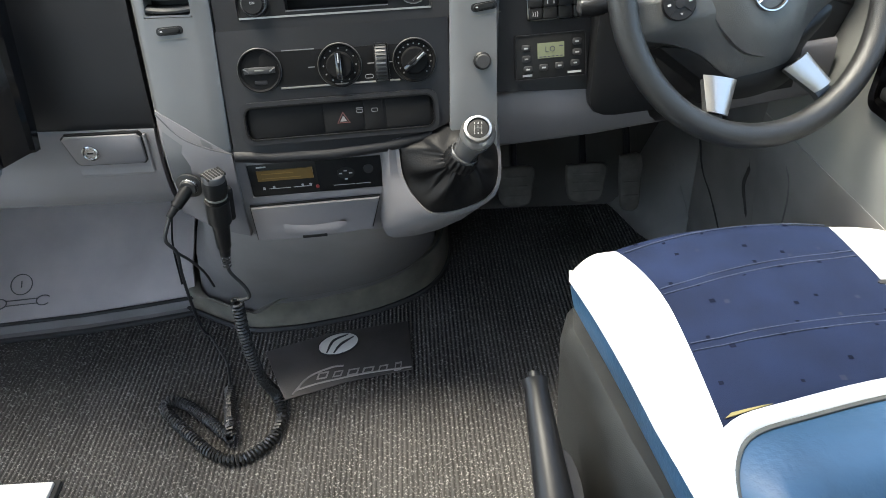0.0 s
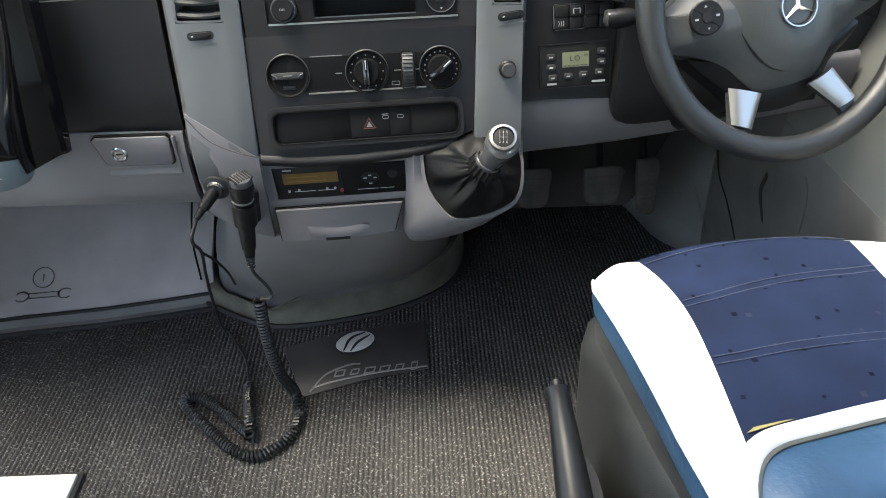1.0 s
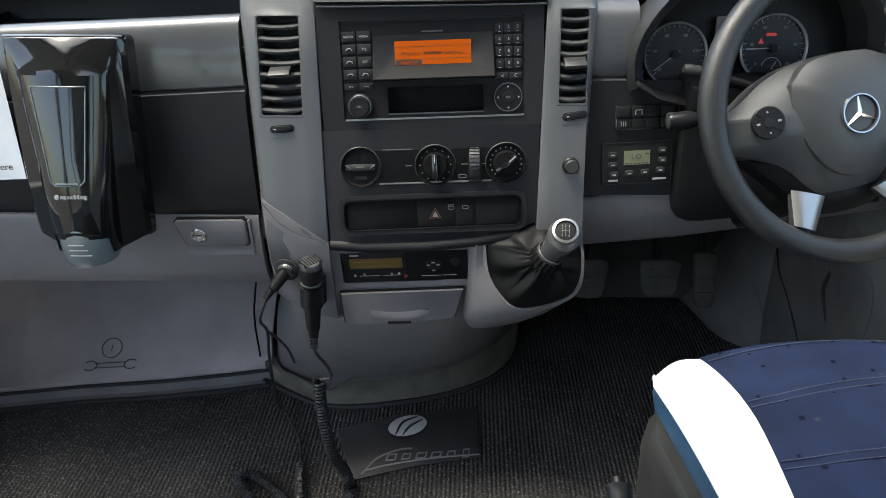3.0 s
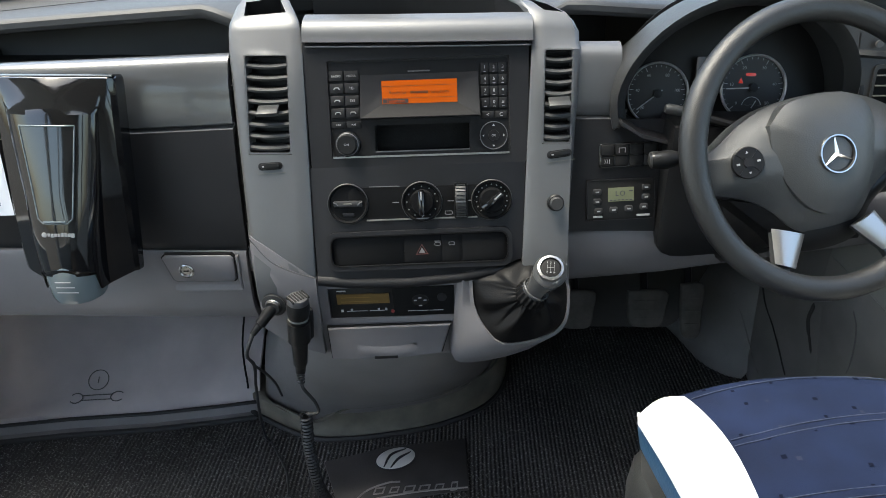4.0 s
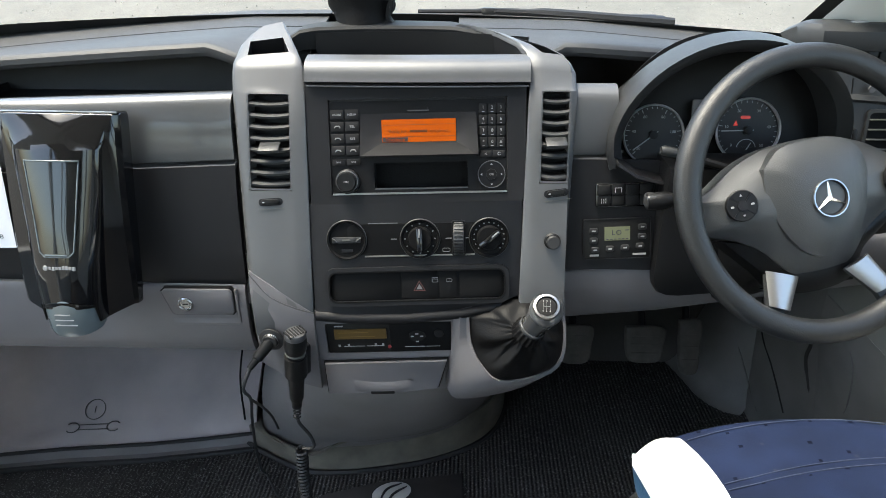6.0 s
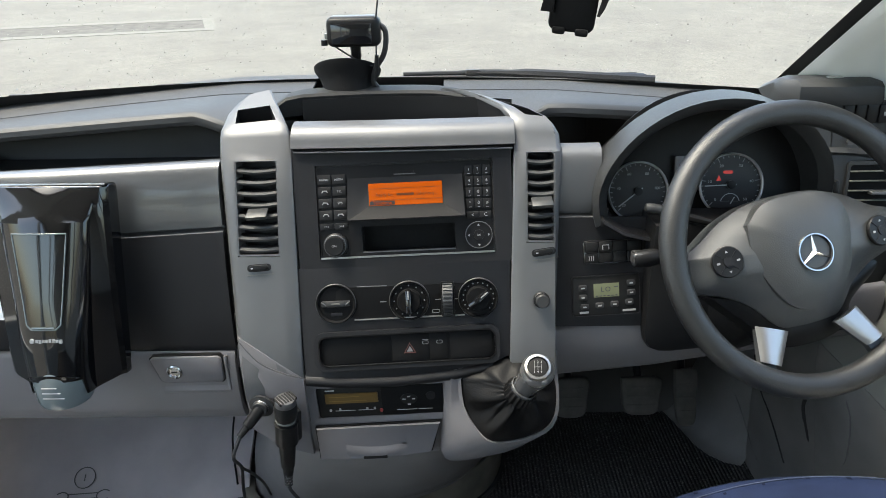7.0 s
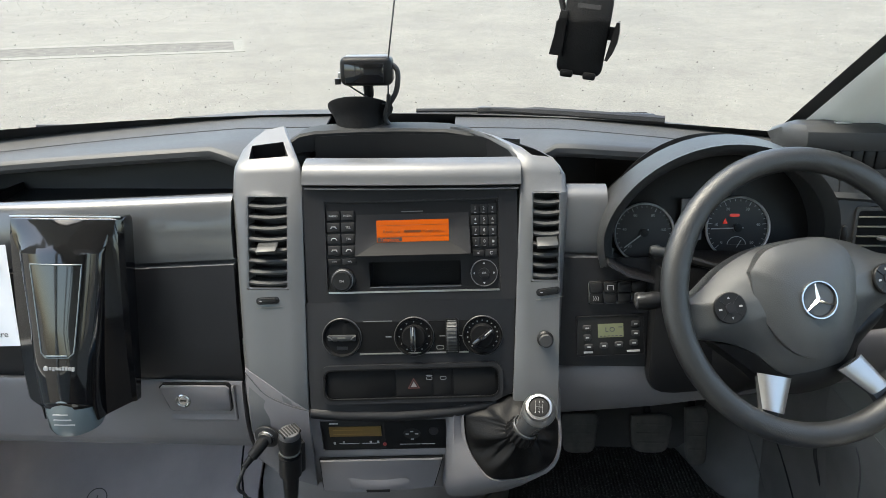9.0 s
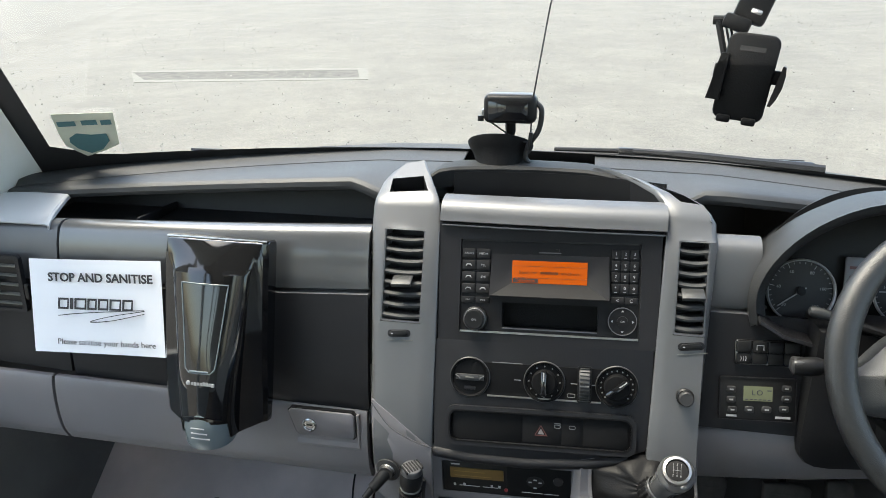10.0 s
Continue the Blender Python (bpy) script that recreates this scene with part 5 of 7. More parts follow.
part("symbol_bar", box(-0.0045, 0.0045, -0.0006, 0.0006, 0.0025, 0.0030), DIMPRINT, hz, m=pose(0.026, 0.010, 0))

# ---------------------------------------------------------------- air vents
def air_vent(x0, x1, z0, z1, label, slats=8):
    cx, cz = (x0 + x1) / 2, (z0 + z1) / 2
    w, h = x1 - x0, (z1 - z0) * NORM
    v = thing("air_vent", label, "air vent", face(cx, cz), group="dash air vents")
    part("frame", frame_ring(rrect(w + 0.001, h + 0.001, 0.004, 3), rrect(w - 0.004, h - 0.004, 0.003, 3), -0.03, 0.0032), SILVER, v)
    part("duct", box(-w / 2, w / 2, -h / 2, h / 2, -0.034, -0.028), BLACK, v)
    for k in range(slats):
        y = -h / 2 + h * (k + 0.75) / (slats + 0.5)
        rows = []
        for j in range(7):
            f = j / 6
            sag = 0.0025 * (1 - (2 * f - 1) ** 2)
            x = lerp(-w / 2 + 0.001, w / 2 - 0.001, f)
            rows.append([(x, y - sag + 0.0045, -0.016), (x, y - sag + 0.0008, 0.000), (x, y - sag - 0.0026, 0.0026), (x, y - sag - 0.0054, 0.0010), (x, y - sag - 0.0015, -0.016)])
        part("slat", loft(rows, closed=True), SLAT, v, "curved dark slat")
    part("tab", box(-0.0145, 0.0145, -0.0016, 0.0016, 0.0, 0.021, 0.0012), TAB, v, "pale grey slider tab", m=pose(0.001, -0.001, 0.002, 34, 0, 3))
    part("tab_tip", box(-0.0145, 0.0145, -0.0034, 0.0018, 0.019, 0.0215, 0.001), TAB, v, m=pose(0.001, -0.001, 0.002, 34, 0, 3))
    return v


air_vent(*VL, "upright dash air vent with curved dark slats")
air_vent(*VR, "upright dash air vent with curved dark slats")
for x, z in ((-0.2095, 0.684), (0.190, 0.7005)):
    sl = thing("vent_wheel", "small dark vent thumb wheel below an air vent", "vent wheel", face(x, z, 0.004, 4 if x < 0 else 8), group="vent wheels")
    part("recess", slab(rrect(0.034, 0.0105, 0.005), -0.004, 0.0006, 0.0003), DARK, sl)
    part("roller", slab(rrect(0.027, 0.008, 0.004), 0, 0.0035, 0.0018), BLACK, sl)
    part("tick", box(-0.011, -0.008, -0.0008, 0.0008, 0.003, 0.0039), PRINT, sl)
    part("shelf_line", box(-0.018, 0.020, -0.0105, -0.0095, -0.001, 0.0008), TRIM, sl)

kb = thing("round_knob", "small round black knob on the silver pillar", "knob", face(0.1865, 0.636, 0.003))
part("base", lathe([(0.0115, -0.002), (0.0115, 0.004), (0.0095, 0.006), (0, 0.006)], 28), BLACK, kb)
part("grip", lathe([(0.0085, 0.005), (0.0095, 0.018), (0.008, 0.020), (0, 0.020)], 28), RUBBER, kb)

# ---------------------------------------------------------------- tachograph
tg = thing("tachograph", "black digital tachograph with amber display", "tachograph", TC)
part("body", slab(rrect(0.184, 0.0505, 0.0025, 2), -0.028, -0.001, 0.001), BLACK, tg)
AMBER = mat("amber display", (0.115, 0.070, 0.022), 0.3)
part("display", box(-0.080, -0.003, -0.001, 0.0155, -0.001, 0.0006), AMBER, tg, "unlit amber display")
for k in range(2):
    part("display_row", box(-0.074, -0.030 + 0.01 * k, 0.0095 - 0.007 * k, 0.0105 - 0.007 * k, 0.0006, 0.0008), mat("amber print", (0.20, 0.12, 0.035), 0.4) if k == 0 else bpy.data.materials["amber print"], tg)
part("maker_bar", box(-0.079, -0.066, 0.0195, 0.0215, -0.001, -0.0004), PRINT, tg)
part("slot_panel", box(0.002, 0.091, -0.024, 0.0245, -0.001, 0.0002, 0.0005), MATT, tg)
for x, w in ((-0.052, 0.030), (-0.022, 0.022), (0.038, 0.030), (0.065, 0.020)):
    part("line", box(-w / 2, w / 2, -0.0004, 0.0004, 0.0, 0.0006), PRINT, tg, m=pose(x, -0.0135 if x < 0 else -0.016, 0))
for x, y in ((-0.074, -0.0125), (-0.060, -0.0115), (-0.020, -0.0115), (-0.009, -0.0115)):
    part("mark", box(-0.0016, 0.0016, -0.002, 0.002, 0.0, 0.0006), PRINT, tg, m=pose(x, y, 0))
part("red_button", lathe([(0.0026, -0.001), (0.0026, 0.001), (0, 0.0014)], 16), mat("red button", (0.22, 0.03, 0.03), 0.4), tg, "small red button", m=pose(0.0005, -0.0155, 0))
part("cursor_oval", lathe([(0.0125, -0.001), (0.0122, 0.0008), (0, 0.001)], 28), BLACK, tg, m=pose(0.042, 0.002, 0) @ Matrix.Diagonal((1, 0.75, 1, 1)))
for x, y in ((-0.007, 0), (0.007, 0), (0, 0.004), (0, -0.009)):
    part("cursor_mark", box(-0.0022, 0.0022, -0.0008, 0.0008, 0.0008, 0.0016), PRINT, tg, m=pose(0.042 + x, 0.002 + y, 0))
part("round_cap", lathe([(0.007, -0.001), (0.0068, 0.0012), (0, 0.0012)], 24), DARK, tg, m=pose(0.074, 0.006, 0))

ct = thing("console_drawer", "closed grey console drawer with a moulded pull", "drawer", upright(-0.050, -0.0475, 0.4235) @ pose(0, 0, 0, 0, 0, 3.0))
part("front", slab([(-0.091, 0.0255), (0.092, 0.0255), (0.076, -0.024), (0.02, -0.031), (-0.05, -0.031), (-0.091, -0.029)], -0.004, 0.005, 0.002), GREY, ct)
part("gap", slab([(-0.0923, 0.0270), (0.0935, 0.0270), (0.0775, -0.0245), (-0.0923, -0.0300)], -0.006, 0.0012), BLACK, ct)
part("pull", loft([[(lerp(-0.050, 0.040, j / 8), -0.010 - 0.020 * f + (0.006 * (2 * j / 8 - 1) ** 2), 0.005 + 0.0028 * math.sin(math.pi * min(1, f * 0.9)) * (1 - (2 * j / 8 - 1) ** 6)) for j in range(9)] for f in (0, 0.25, 0.5, 0.75, 1.0)], thick=0.003), GREY, ct, "moulded pull")
part("pull_slot", box(-0.026, 0.010, -0.0305, -0.0250, 0.000, 0.0075, 0.001), BLACK, ct)

# ---------------------------------------------------------------- gear lever
gl = thing("gear_lever", "gear lever with leather boot and silver-capped knob", "gear lever")
ringb = [Vector(p) + Vector((0, 0.004, 0)) for p in smoothed(rim + [rim[0]], 10)][:-1]
top = Vector((0.1535, -0.092, 0.5320))
axis = Vector((0.42, -0.30, 0.86)).normalized()
rows = []
N = len(ringb)
for k in range(17):
    f = k / 16
    row = []
    for j, p in enumerate(ringb):
        a = 2 * math.pi * j / N
        rim_dir = (p - cen).normalized()
        q = p.lerp(top + 0.0195 * (p - top).normalized(), f ** 0.95)
        # the leather hangs slack between sharp folds that run from the collar to the corners of the frame
        ridge = max(abs(math.cos(2.5 * a + 0.9 + 1.1 * f)), 0.75 * abs(math.cos(4 * a - 0.4 - 1.6 * f))) ** 3
        slack = math.sin(math.pi * f ** 0.75)
        q += Vector((0, -1, 0.2)) * slack * (0.011 * ridge - 0.001)
        q += rim_dir * (0.0035 * slack * math.sin(9 * a + 7 * f) * f)
        if f > 0.72:
            q += (q - (top + axis * ((q - top).dot(axis)))).normalized() * 0.0016 * math.cos(22 * a) * (f - 0.72) / 0.28
        row.append(q)
    rows.append(row)
part("boot", loft(rows, closed=True), LEATHER, gl, "creased black leather boot", smooth=60)
am = Matrix.Translation(top) @ axis.to_track_quat("Z", "Y").to_matrix().to_4x4()
pleats = []
for z, r in ((-0.008, 0.0215), (-0.004, 0.0225), (0.0, 0.0205), (0.004, 0.0215), (0.008, 0.0190)):
    pleats.append([((r + 0.0011 * math.cos(18 * a)) * math.cos(a), (r + 0.0011 * math.cos(18 * a)) * math.sin(a), z) for a in [2 * math.pi * q / 108 for q in range(108)]])
part("boot_collar", loft(pleats, closed=True), LEATHER, gl, "gathered leather collar", smooth=60, m=am)
KNOB = mat("satin grey knob", (0.060, 0.061, 0.063), 0.26, spec=0.6)
part("collar_ring", lathe([(0.0180, 0.006), (0.0192, 0.008), (0.0192, 0.012), (0.0180, 0.0135)], 32), KNOB, gl, "thin grey collar ring", m=am)
part("knob", lathe([(0.0165, 0.006), (0.0178, 0.014), (0.0186, 0.024), (0.0212, 0.034), (0.0232, 0.044), (0.0225, 0.052), (0.0180, 0.058), (0.010, 0.061), (0, 0.0615)], 36), KNOB, gl, "smooth satin grey knob", m=am @ Matrix.Scale(0.92, 4))
cap_dir = Vector((-0.05, -0.62, 0.78)).normalized()
capm = Matrix.Translation(Vector(am @ Vector((0, 0, 0.048)))) @ cap_dir.to_track_quat("Z", "Y").to_matrix().to_4x4() @ Matrix.Scale(0.76, 4)
capo = part("cap", lathe([(0.0215, 0.010), (0.0225, 0.018), (0.0212, 0.023), (0.0175, 0.0245), (0.0165, 0.0225), (0, 0.0235)], 36), mat("gear plate black", (0.005, 0.005, 0.0055), 0.42, spec=0.15), gl, "black gear plate", m=capm)
part("crown", lathe([(0.0170, -0.020), (0.0262, -0.010), (0.0300, 0.002), (0.0292, 0.010), (0.0240, 0.0165)], 36), mat("brushed crown", (0.30, 0.30, 0.30), 0.30, metal=0.8), capo, "silver grey crown")
part("cap_ring", lathe([(0.0232, 0.015), (0.0242, 0.019), (0.0226, 0.0244), (0.0186, 0.0256), (0.0172, 0.0230)], 36), SATIN, capo, "chrome ring")
for x in (-0.006, 0, 0.006):
    part("gate_line", box(x - 0.0003, x + 0.0003, -0.006, 0.006, 0.0235, 0.0242), DIMPRINT, capo)
part("gate_line", box(-0.006, 0.006, -0.0003, 0.0003, 0.0235, 0.0242), DIMPRINT, capo)
for i, (x, y) in enumerate(((-0.006, 0.009), (-0.006, -0.009), (0, 0.009), (0, -0.009), (0.006, 0.009), (0.006, -0.009))):
    lettering(str(i + 1), 0.005, PRINT, capo, pose(x, y, 0.0242), "figure")

# ---------------------------------------------------------------- driver's switches and heater panel
def side_face(x, z, out=0.0, turn=0.0):
    """A pose on the dark switch panel beside the pillar."""
    y = 0.031 + (z - 0.740) * 0.22
    return upright(x, y - out, z, lean=12) @ pose(0, 0, 0, 0, 0, turn)


s1 = thing("switch_block", "black block of heated seat and lamp switches", "switch panel", side_face(0.290, 0.6925, 0.001, 2.5))
part("body", slab(rrect(0.083, 0.034, 0.003, 2), -0.006, 0.003, 0.001), PIANO, s1)
for c in range(4):
    for r in range(2):
        part("switch", slab(rrect(0.0185, 0.0148, 0.0015, 2), 0.002, 0.005 if r else 0.006, 0.001), BLACK, s1, m=pose(-0.030 + 0.0198 * c, 0.0078 - 0.0156 * r, 0))
for k in range(3):
    for r in range(2):
        part("heat_mark", tube([(-0.034 + 0.003 * k, 0.0045 - 0.0156 * r, 0.0052), (-0.0332 + 0.003 * k, 0.0078 - 0.0156 * r, 0.0052), (-0.034 + 0.003 * k, 0.011 - 0.0156 * r, 0.0052)], 0.0005, 5), PRINT, s1)
part("lamp_mark", tube([(-0.0145, 0.004, 0.0055), (-0.0145, 0.0105, 0.0055), (-0.0060, 0.0105, 0.0055), (-0.0060, 0.004, 0.0055)], 0.0009, 6), PRINT, s1)

hp = thing("heater_controller", "black heater controller with a lit LO display", "heater controller", side_face(0.2825, 0.630, 0.001, 3.2) @ Matrix.Scale(0.93, 4))
part("body", slab(rrect(0.102, 0.062, 0.003, 2), -0.006, 0.003, 0.001), BLACK, hp)
part("edge", frame_ring(rrect(0.104, 0.064, 0.003, 2), rrect(0.101, 0.061, 0.003, 2), -0.002, 0.0038), DARK, hp)
lcd = part("display", box(-0.0195, 0.0195, -0.002, 0.0195, 0.003, 0.0038), LCD, hp, "lit grey-green display")
lettering("LO", 0.0110, INK, lcd, pose(-0.001, 0.0100, 0.0041), spacing=1.2)
for k in range(6):
    part("display_bar", box(-0.017 + 0.006 * k, -0.013 + 0.006 * k, -0.0006, 0.0008, 0.0038, 0.0041), INK, lcd)
part("display_mark", box(0.012, 0.018, 0.013, 0.0145, 0.0038, 0.0041), INK, lcd)
for x, y in ((-0.036, 0.014), (-0.036, -0.001), (0.038, 0.018), (0.038, 0.003), (-0.034, -0.016), (-0.011, -0.015), (0.012, -0.014), (0.035, -0.012)):
    b = part("key", slab(rrect(0.013, 0.0095, 0.003, 3), 0.002, 0.0052, 0.0012), RUBBER, hp, m=pose(x, y, 0))
    part("key_mark", box(-0.0026, 0.0026, -0.0010, 0.0010, 0.005, 0.0057), PRINT, b)
for x, w in ((-0.035, 0.014), (0.034, 0.020)):
    part("maker_bar", box(x - w / 2, x + w / 2, -0.0265, -0.0235, 0.003, 0.0036), PRINT, hp)

# ---------------------------------------------------------------- passenger side things
gb = thing("glovebox_latch", "grey glovebox latch plate with a keyed lock", "latch", upright(-0.3345, -0.0165, 0.518, lean=-2) @ pose(0, 0, 0, 0, 0, 0.8))
plate_o = [(-0.0490, 0.0290), (-0.0440, 0.0335), (0.0520, 0.0335), (0.0568, 0.0290), (0.0562, -0.0060), (0.0520, -0.0105), (-0.0330, -0.0105), (-0.0385, -0.0070)]
part("gap", slab([(x * 1.035 - 0.0001, (y - 0.0115) * 1.07 + 0.0115) for x, y in plate_o], -0.004, 0.0024), BLACK, gb)
part("plate", slab(plate_o, -0.004, 0.0055, 0.002), GREY, gb)
part("recess", loft([[(lerp(-0.0400 + g, 0.0640 - g, k / 8), y, z) for k in range(9)] for y, z, g in ((-0.0105, 0.0018, 0.001), (-0.0150, 0.0016, 0.001), (-0.0200, 0.0024, 0.001), (-0.0240, 0.0042, 0.0015), (-0.0268, 0.0046, 0.0025), (-0.0290, 0.0036, 0.004), (-0.0305, 0.0006, 0.006))], thick=0.002), GREY, gb, "scooped grip recess", smooth=70)
part("side_rail", box(0.0592, 0.0640, -0.027, 0.032, -0.003, 0.0040, 0.002), GREY, gb)
lk = part("lock", lathe([(0.0115, 0.004), (0.0115, 0.0070), (0.0095, 0.0082), (0.0082, 0.0070), (0.0080, 0.0060), (0, 0.0060)], 28), CHROME, gb, "chrome lock barrel", m=pose(-0.0155, 0.0085, 0))
part("keyhole", box(-0.0045, 0.0045, -0.0012, 0.0012, 0.0060, 0.0066), BLACK, lk)
part("keyhole_disc", lathe([(0.0055, 0.0055), (0.0055, 0.0064), (0, 0.0064)], 20), SATIN, lk)

# soap dispenser
ds = thing("soap_dispenser", "gloss black wall soap dispenser with grey nozzle", "dispenser", upright(-0.4735, -0.0347, 0.6655, yaw=1.7, lean=12) @ pose(0.002, -0.001, 0, 0, 0, -1.0))
GLOSSBLACK = mat("gloss black moulding", (0.0045, 0.0045, 0.005), 0.05, stain=0.05, spec=0.68)
GREYGLOSS = mat("blue grey gloss plastic", (0.120, 0.142, 0.148), 0.22, coat=0.4)


def shell_row(y, w, zw, b, zb, p, zc):
    """One level of the shell: back edge, wing, and the raised middle, whose section rounds with the power p."""
    half = [(w, 0.0), (w, zw * 0.75), (w - 0.005, zw), (b + 0.005, zb - 0.001), (b, zb)]
    half += [(b * f, zb + (zc - zb) * (1 - f ** p) ** (1 / p)) for f in (0.985, 0.94, 0.86, 0.76, 0.64, 0.48, 0.30, 0.15)]
    return [(-x, y, z) for x, z in half] + [(0, y, zc)] + [(x, y, z) for x, z in reversed(half)]


LEVELS = [(0.1510, 0.077, 0.024, 0.066, 0.0275, 2.0, 0.0285), (0.1480, 0.0785, 0.031, 0.067, 0.0345, 1.6, 0.0365), (0.138, 0.079, 0.033, 0.065, 0.0370, 1.3, 0.0440), (0.125, 0.079, 0.034, 0.063, 0.0385, 1.25, 0.0505), (0.112, 0.079, 0.0345, 0.060, 0.0395, 1.35, 0.0585), (0.104, 0.079, 0.0345, 0.0585, 0.0400, 2.0, 0.0605), (0.055, 0.079, 0.034, 0.0550, 0.0400, 2.0, 0.0640), (0.0, 0.0792, 0.032, 0.0505, 0.0385, 2.0, 0.0682), (-0.045, 0.0795, 0.028, 0.0460, 0.0350, 2.6, 0.0705), (-0.080, 0.0795, 0.0235, 0.0430, 0.0310, 2.6, 0.0705), (-0.108, 0.0785, 0.019, 0.0410, 0.0280, 2.6, 0.0675)]
rows = [shell_row(*l) for l in LEVELS]
# the lower edge is cut like a swallow tail
rows.append([(x * 0.985, y + (0.010 - 0.006 * (x / 0.033) ** 2 if abs(x) < 0.036 else -0.006 - 0.018 * max(0.0, 1 - (abs(x) - 0.036) / 0.036)), z - (0.0 if abs(x) < 0.036 else 0.002)) for x, y, z in rows[-1]])
part("shell", loft(rows, thick=0.0025), GLOSSBLACK, ds, "gloss black shell", smooth=24)
part("top", loft([[(-0.076, 0.1505, 0.0), (0.076, 0.1505, 0.0)], [(-0.077, 0.1512, 0.0275), (0.077, 0.1512, 0.0275)]], thick=0.002), PIANO, ds)
part("top_edge", tube([(-0.076, 0.1510, 0.0285), (-0.03, 0.1513, 0.0300), (0.03, 0.1513, 0.0300), (0.076, 0.1510, 0.0285)], 0.0014, 6), SATIN, ds, "bright top edge")
part("back_plate", box(-0.066, 0.066, -0.095, 0.145, -0.004, 0.020), BLACK, ds)


def on_shell(x, y, out=0.0):
    """A point on the dispenser's raised middle, that far off it."""
    for (ya, _, _, ba, za, pa, ca), (yb, _, _, bb, zb, pb, cb) in zip(LEVELS, LEVELS[1:]):
        if yb <= y <= ya:
            f = (ya - y) / (ya - yb)
            b, z0, p, zc = lerp(ba, bb, f), lerp(za, zb, f), lerp(pa, pb, f), lerp(ca, cb, f)
            return Vector((x, y, z0 + (zc - z0) * (1 - min(1.0, abs(x) / b) ** p) ** (1 / p) + out))


def window_half(y):
    """Half the window's width: it narrows downwards, with rounded lower corners."""
    return lerp(0.0215, 0.0350, (y + 0.0345) / 0.125) - 0.006 * max(0.0, (-0.0285 - y) / 0.006) ** 2


wys = [0.0905 - 0.125 * k / 20 for k in range(21)]
part("window", loft([[on_shell(window_half(y) * g, y, 0.0010) for g in [-1 + q / 6 for q in range(13)]] for y in wys], thick=0.0006), mat("smoked window", (0.008, 0.009, 0.010), 0.04, stain=0.03, spec=0.80), ds, "smoked level window", smooth=80)
loop = [on_shell(-window_half(y), y, 0.0012) for y in wys] + [on_shell(window_half(wys[-1]) * g, wys[-1], 0.0012) for g in (-0.5, 0, 0.5)] + [on_shell(window_half(y), y, 0.0012) for y in reversed(wys)] + [on_shell(window_half(wys[0]) * g, wys[0], 0.0012) for g in (0.5, 0, -0.5, -1)]
part("window_rim", tube(loop, 0.0011, 6), GREYGLOSS, ds, "thin raised window rim", smooth=80)
# a glint at the window's foot, laid on as a pale bar
part("window_glint", tube([on_shell(x, -0.0318, 0.0016) for x in (-0.0145, -0.007, 0.0, 0.007, 0.0140)], 0.0014, 6), GREYGLOSS, ds, "pale glint along the window's lower edge")
nz = []
for y, w, z0, d in ((-0.080, 0.0385, 0.012, 0.0640), (-0.096, 0.0405, 0.012, 0.0690), (-0.118, 0.0385, 0.016, 0.0690), (-0.142, 0.0335, 0.022, 0.0655), (-0.149, 0.030, 0.026, 0.061)):
    nz.append([(w * math.cos(a), y + (0.014 * (abs(math.cos(a)) ** 2) if y > -0.08 else 0) - (0.004 * math.cos(a) ** 2 if y < -0.13 else 0) * -1, z0 + (d - z0) * math.sin(a) ** 0.6) for a in [math.pi * k / 18 for k in range(19)]])
noz = part("nozzle", loft(nz, thick=0.0025), GREYGLOSS, ds, "grey push nozzle", smooth=50)
part("nozzle_end", loft([nz[-1], [(x * 0.3, -0.150, lerp(z, 0.04, 0.7)) for x, y, z in nz[-1]]], thick=0.002), GREYGLOSS, noz)
for k in range(3):
    part("mark", box(-0.012, 0.008 + 0.004 * k, -0.1155 - 0.0075 * k, -0.1142 - 0.0075 * k, 0.0685 - 0.0012 * k, 0.0702 - 0.0012 * k), PRINT, noz)
for k in range(8):
    part("maker_mark", box(-0.0115 + 0.0044 * k, -0.0083 + 0.0044 * k, -0.0512 - (0.0012 if k in (1, 7) else 0), -0.0475 + (0.0012 if k in (4, 5) else 0), 0.0690, 0.0718), PRINT, ds)
part("maker_drop", lathe([(0.0036, 0.0), (0.003, 0.002), (0, 0.0025)], 16), PRINT, ds, m=pose(-0.0165, -0.0495, 0.0692))

# paper notice
pm = upright(-0.6875, -0.026, 0.692, lean=10) @ pose(0, 0, 0, 0, 0, 2.7) @ Matrix.Diagonal((0.942, 0.883, 1, 1))
nt_ = thing("paper_notice", "white printed paper notice taped to the dash", "notice", pm)
rows = []
for k in range(9):
    y = -0.084 + 0.168 * k / 8
    rows.append([(x, y, 0.001 + 0.0025 * math.sin(3.1 * (x + 0.12) / 0.24) * (k / 8) + 0.002 * ((x / 0.12) ** 4) * (1 - k / 8)) for x in [-0.122 + 0.244 * j / 12 for j in range(13)]])
part("sheet", loft(rows, thick=0.0004), PAPER, nt_)
lettering("STOP AND SANITISE", 0.0212, INK, nt_, pose(0.012, 0.052, 0.0050), bold=0.0006)
lettering("Please sanitise your hands here", 0.0145, INK, nt_, pose(0.0155, -0.0635, 0.0046))
x = -0.070
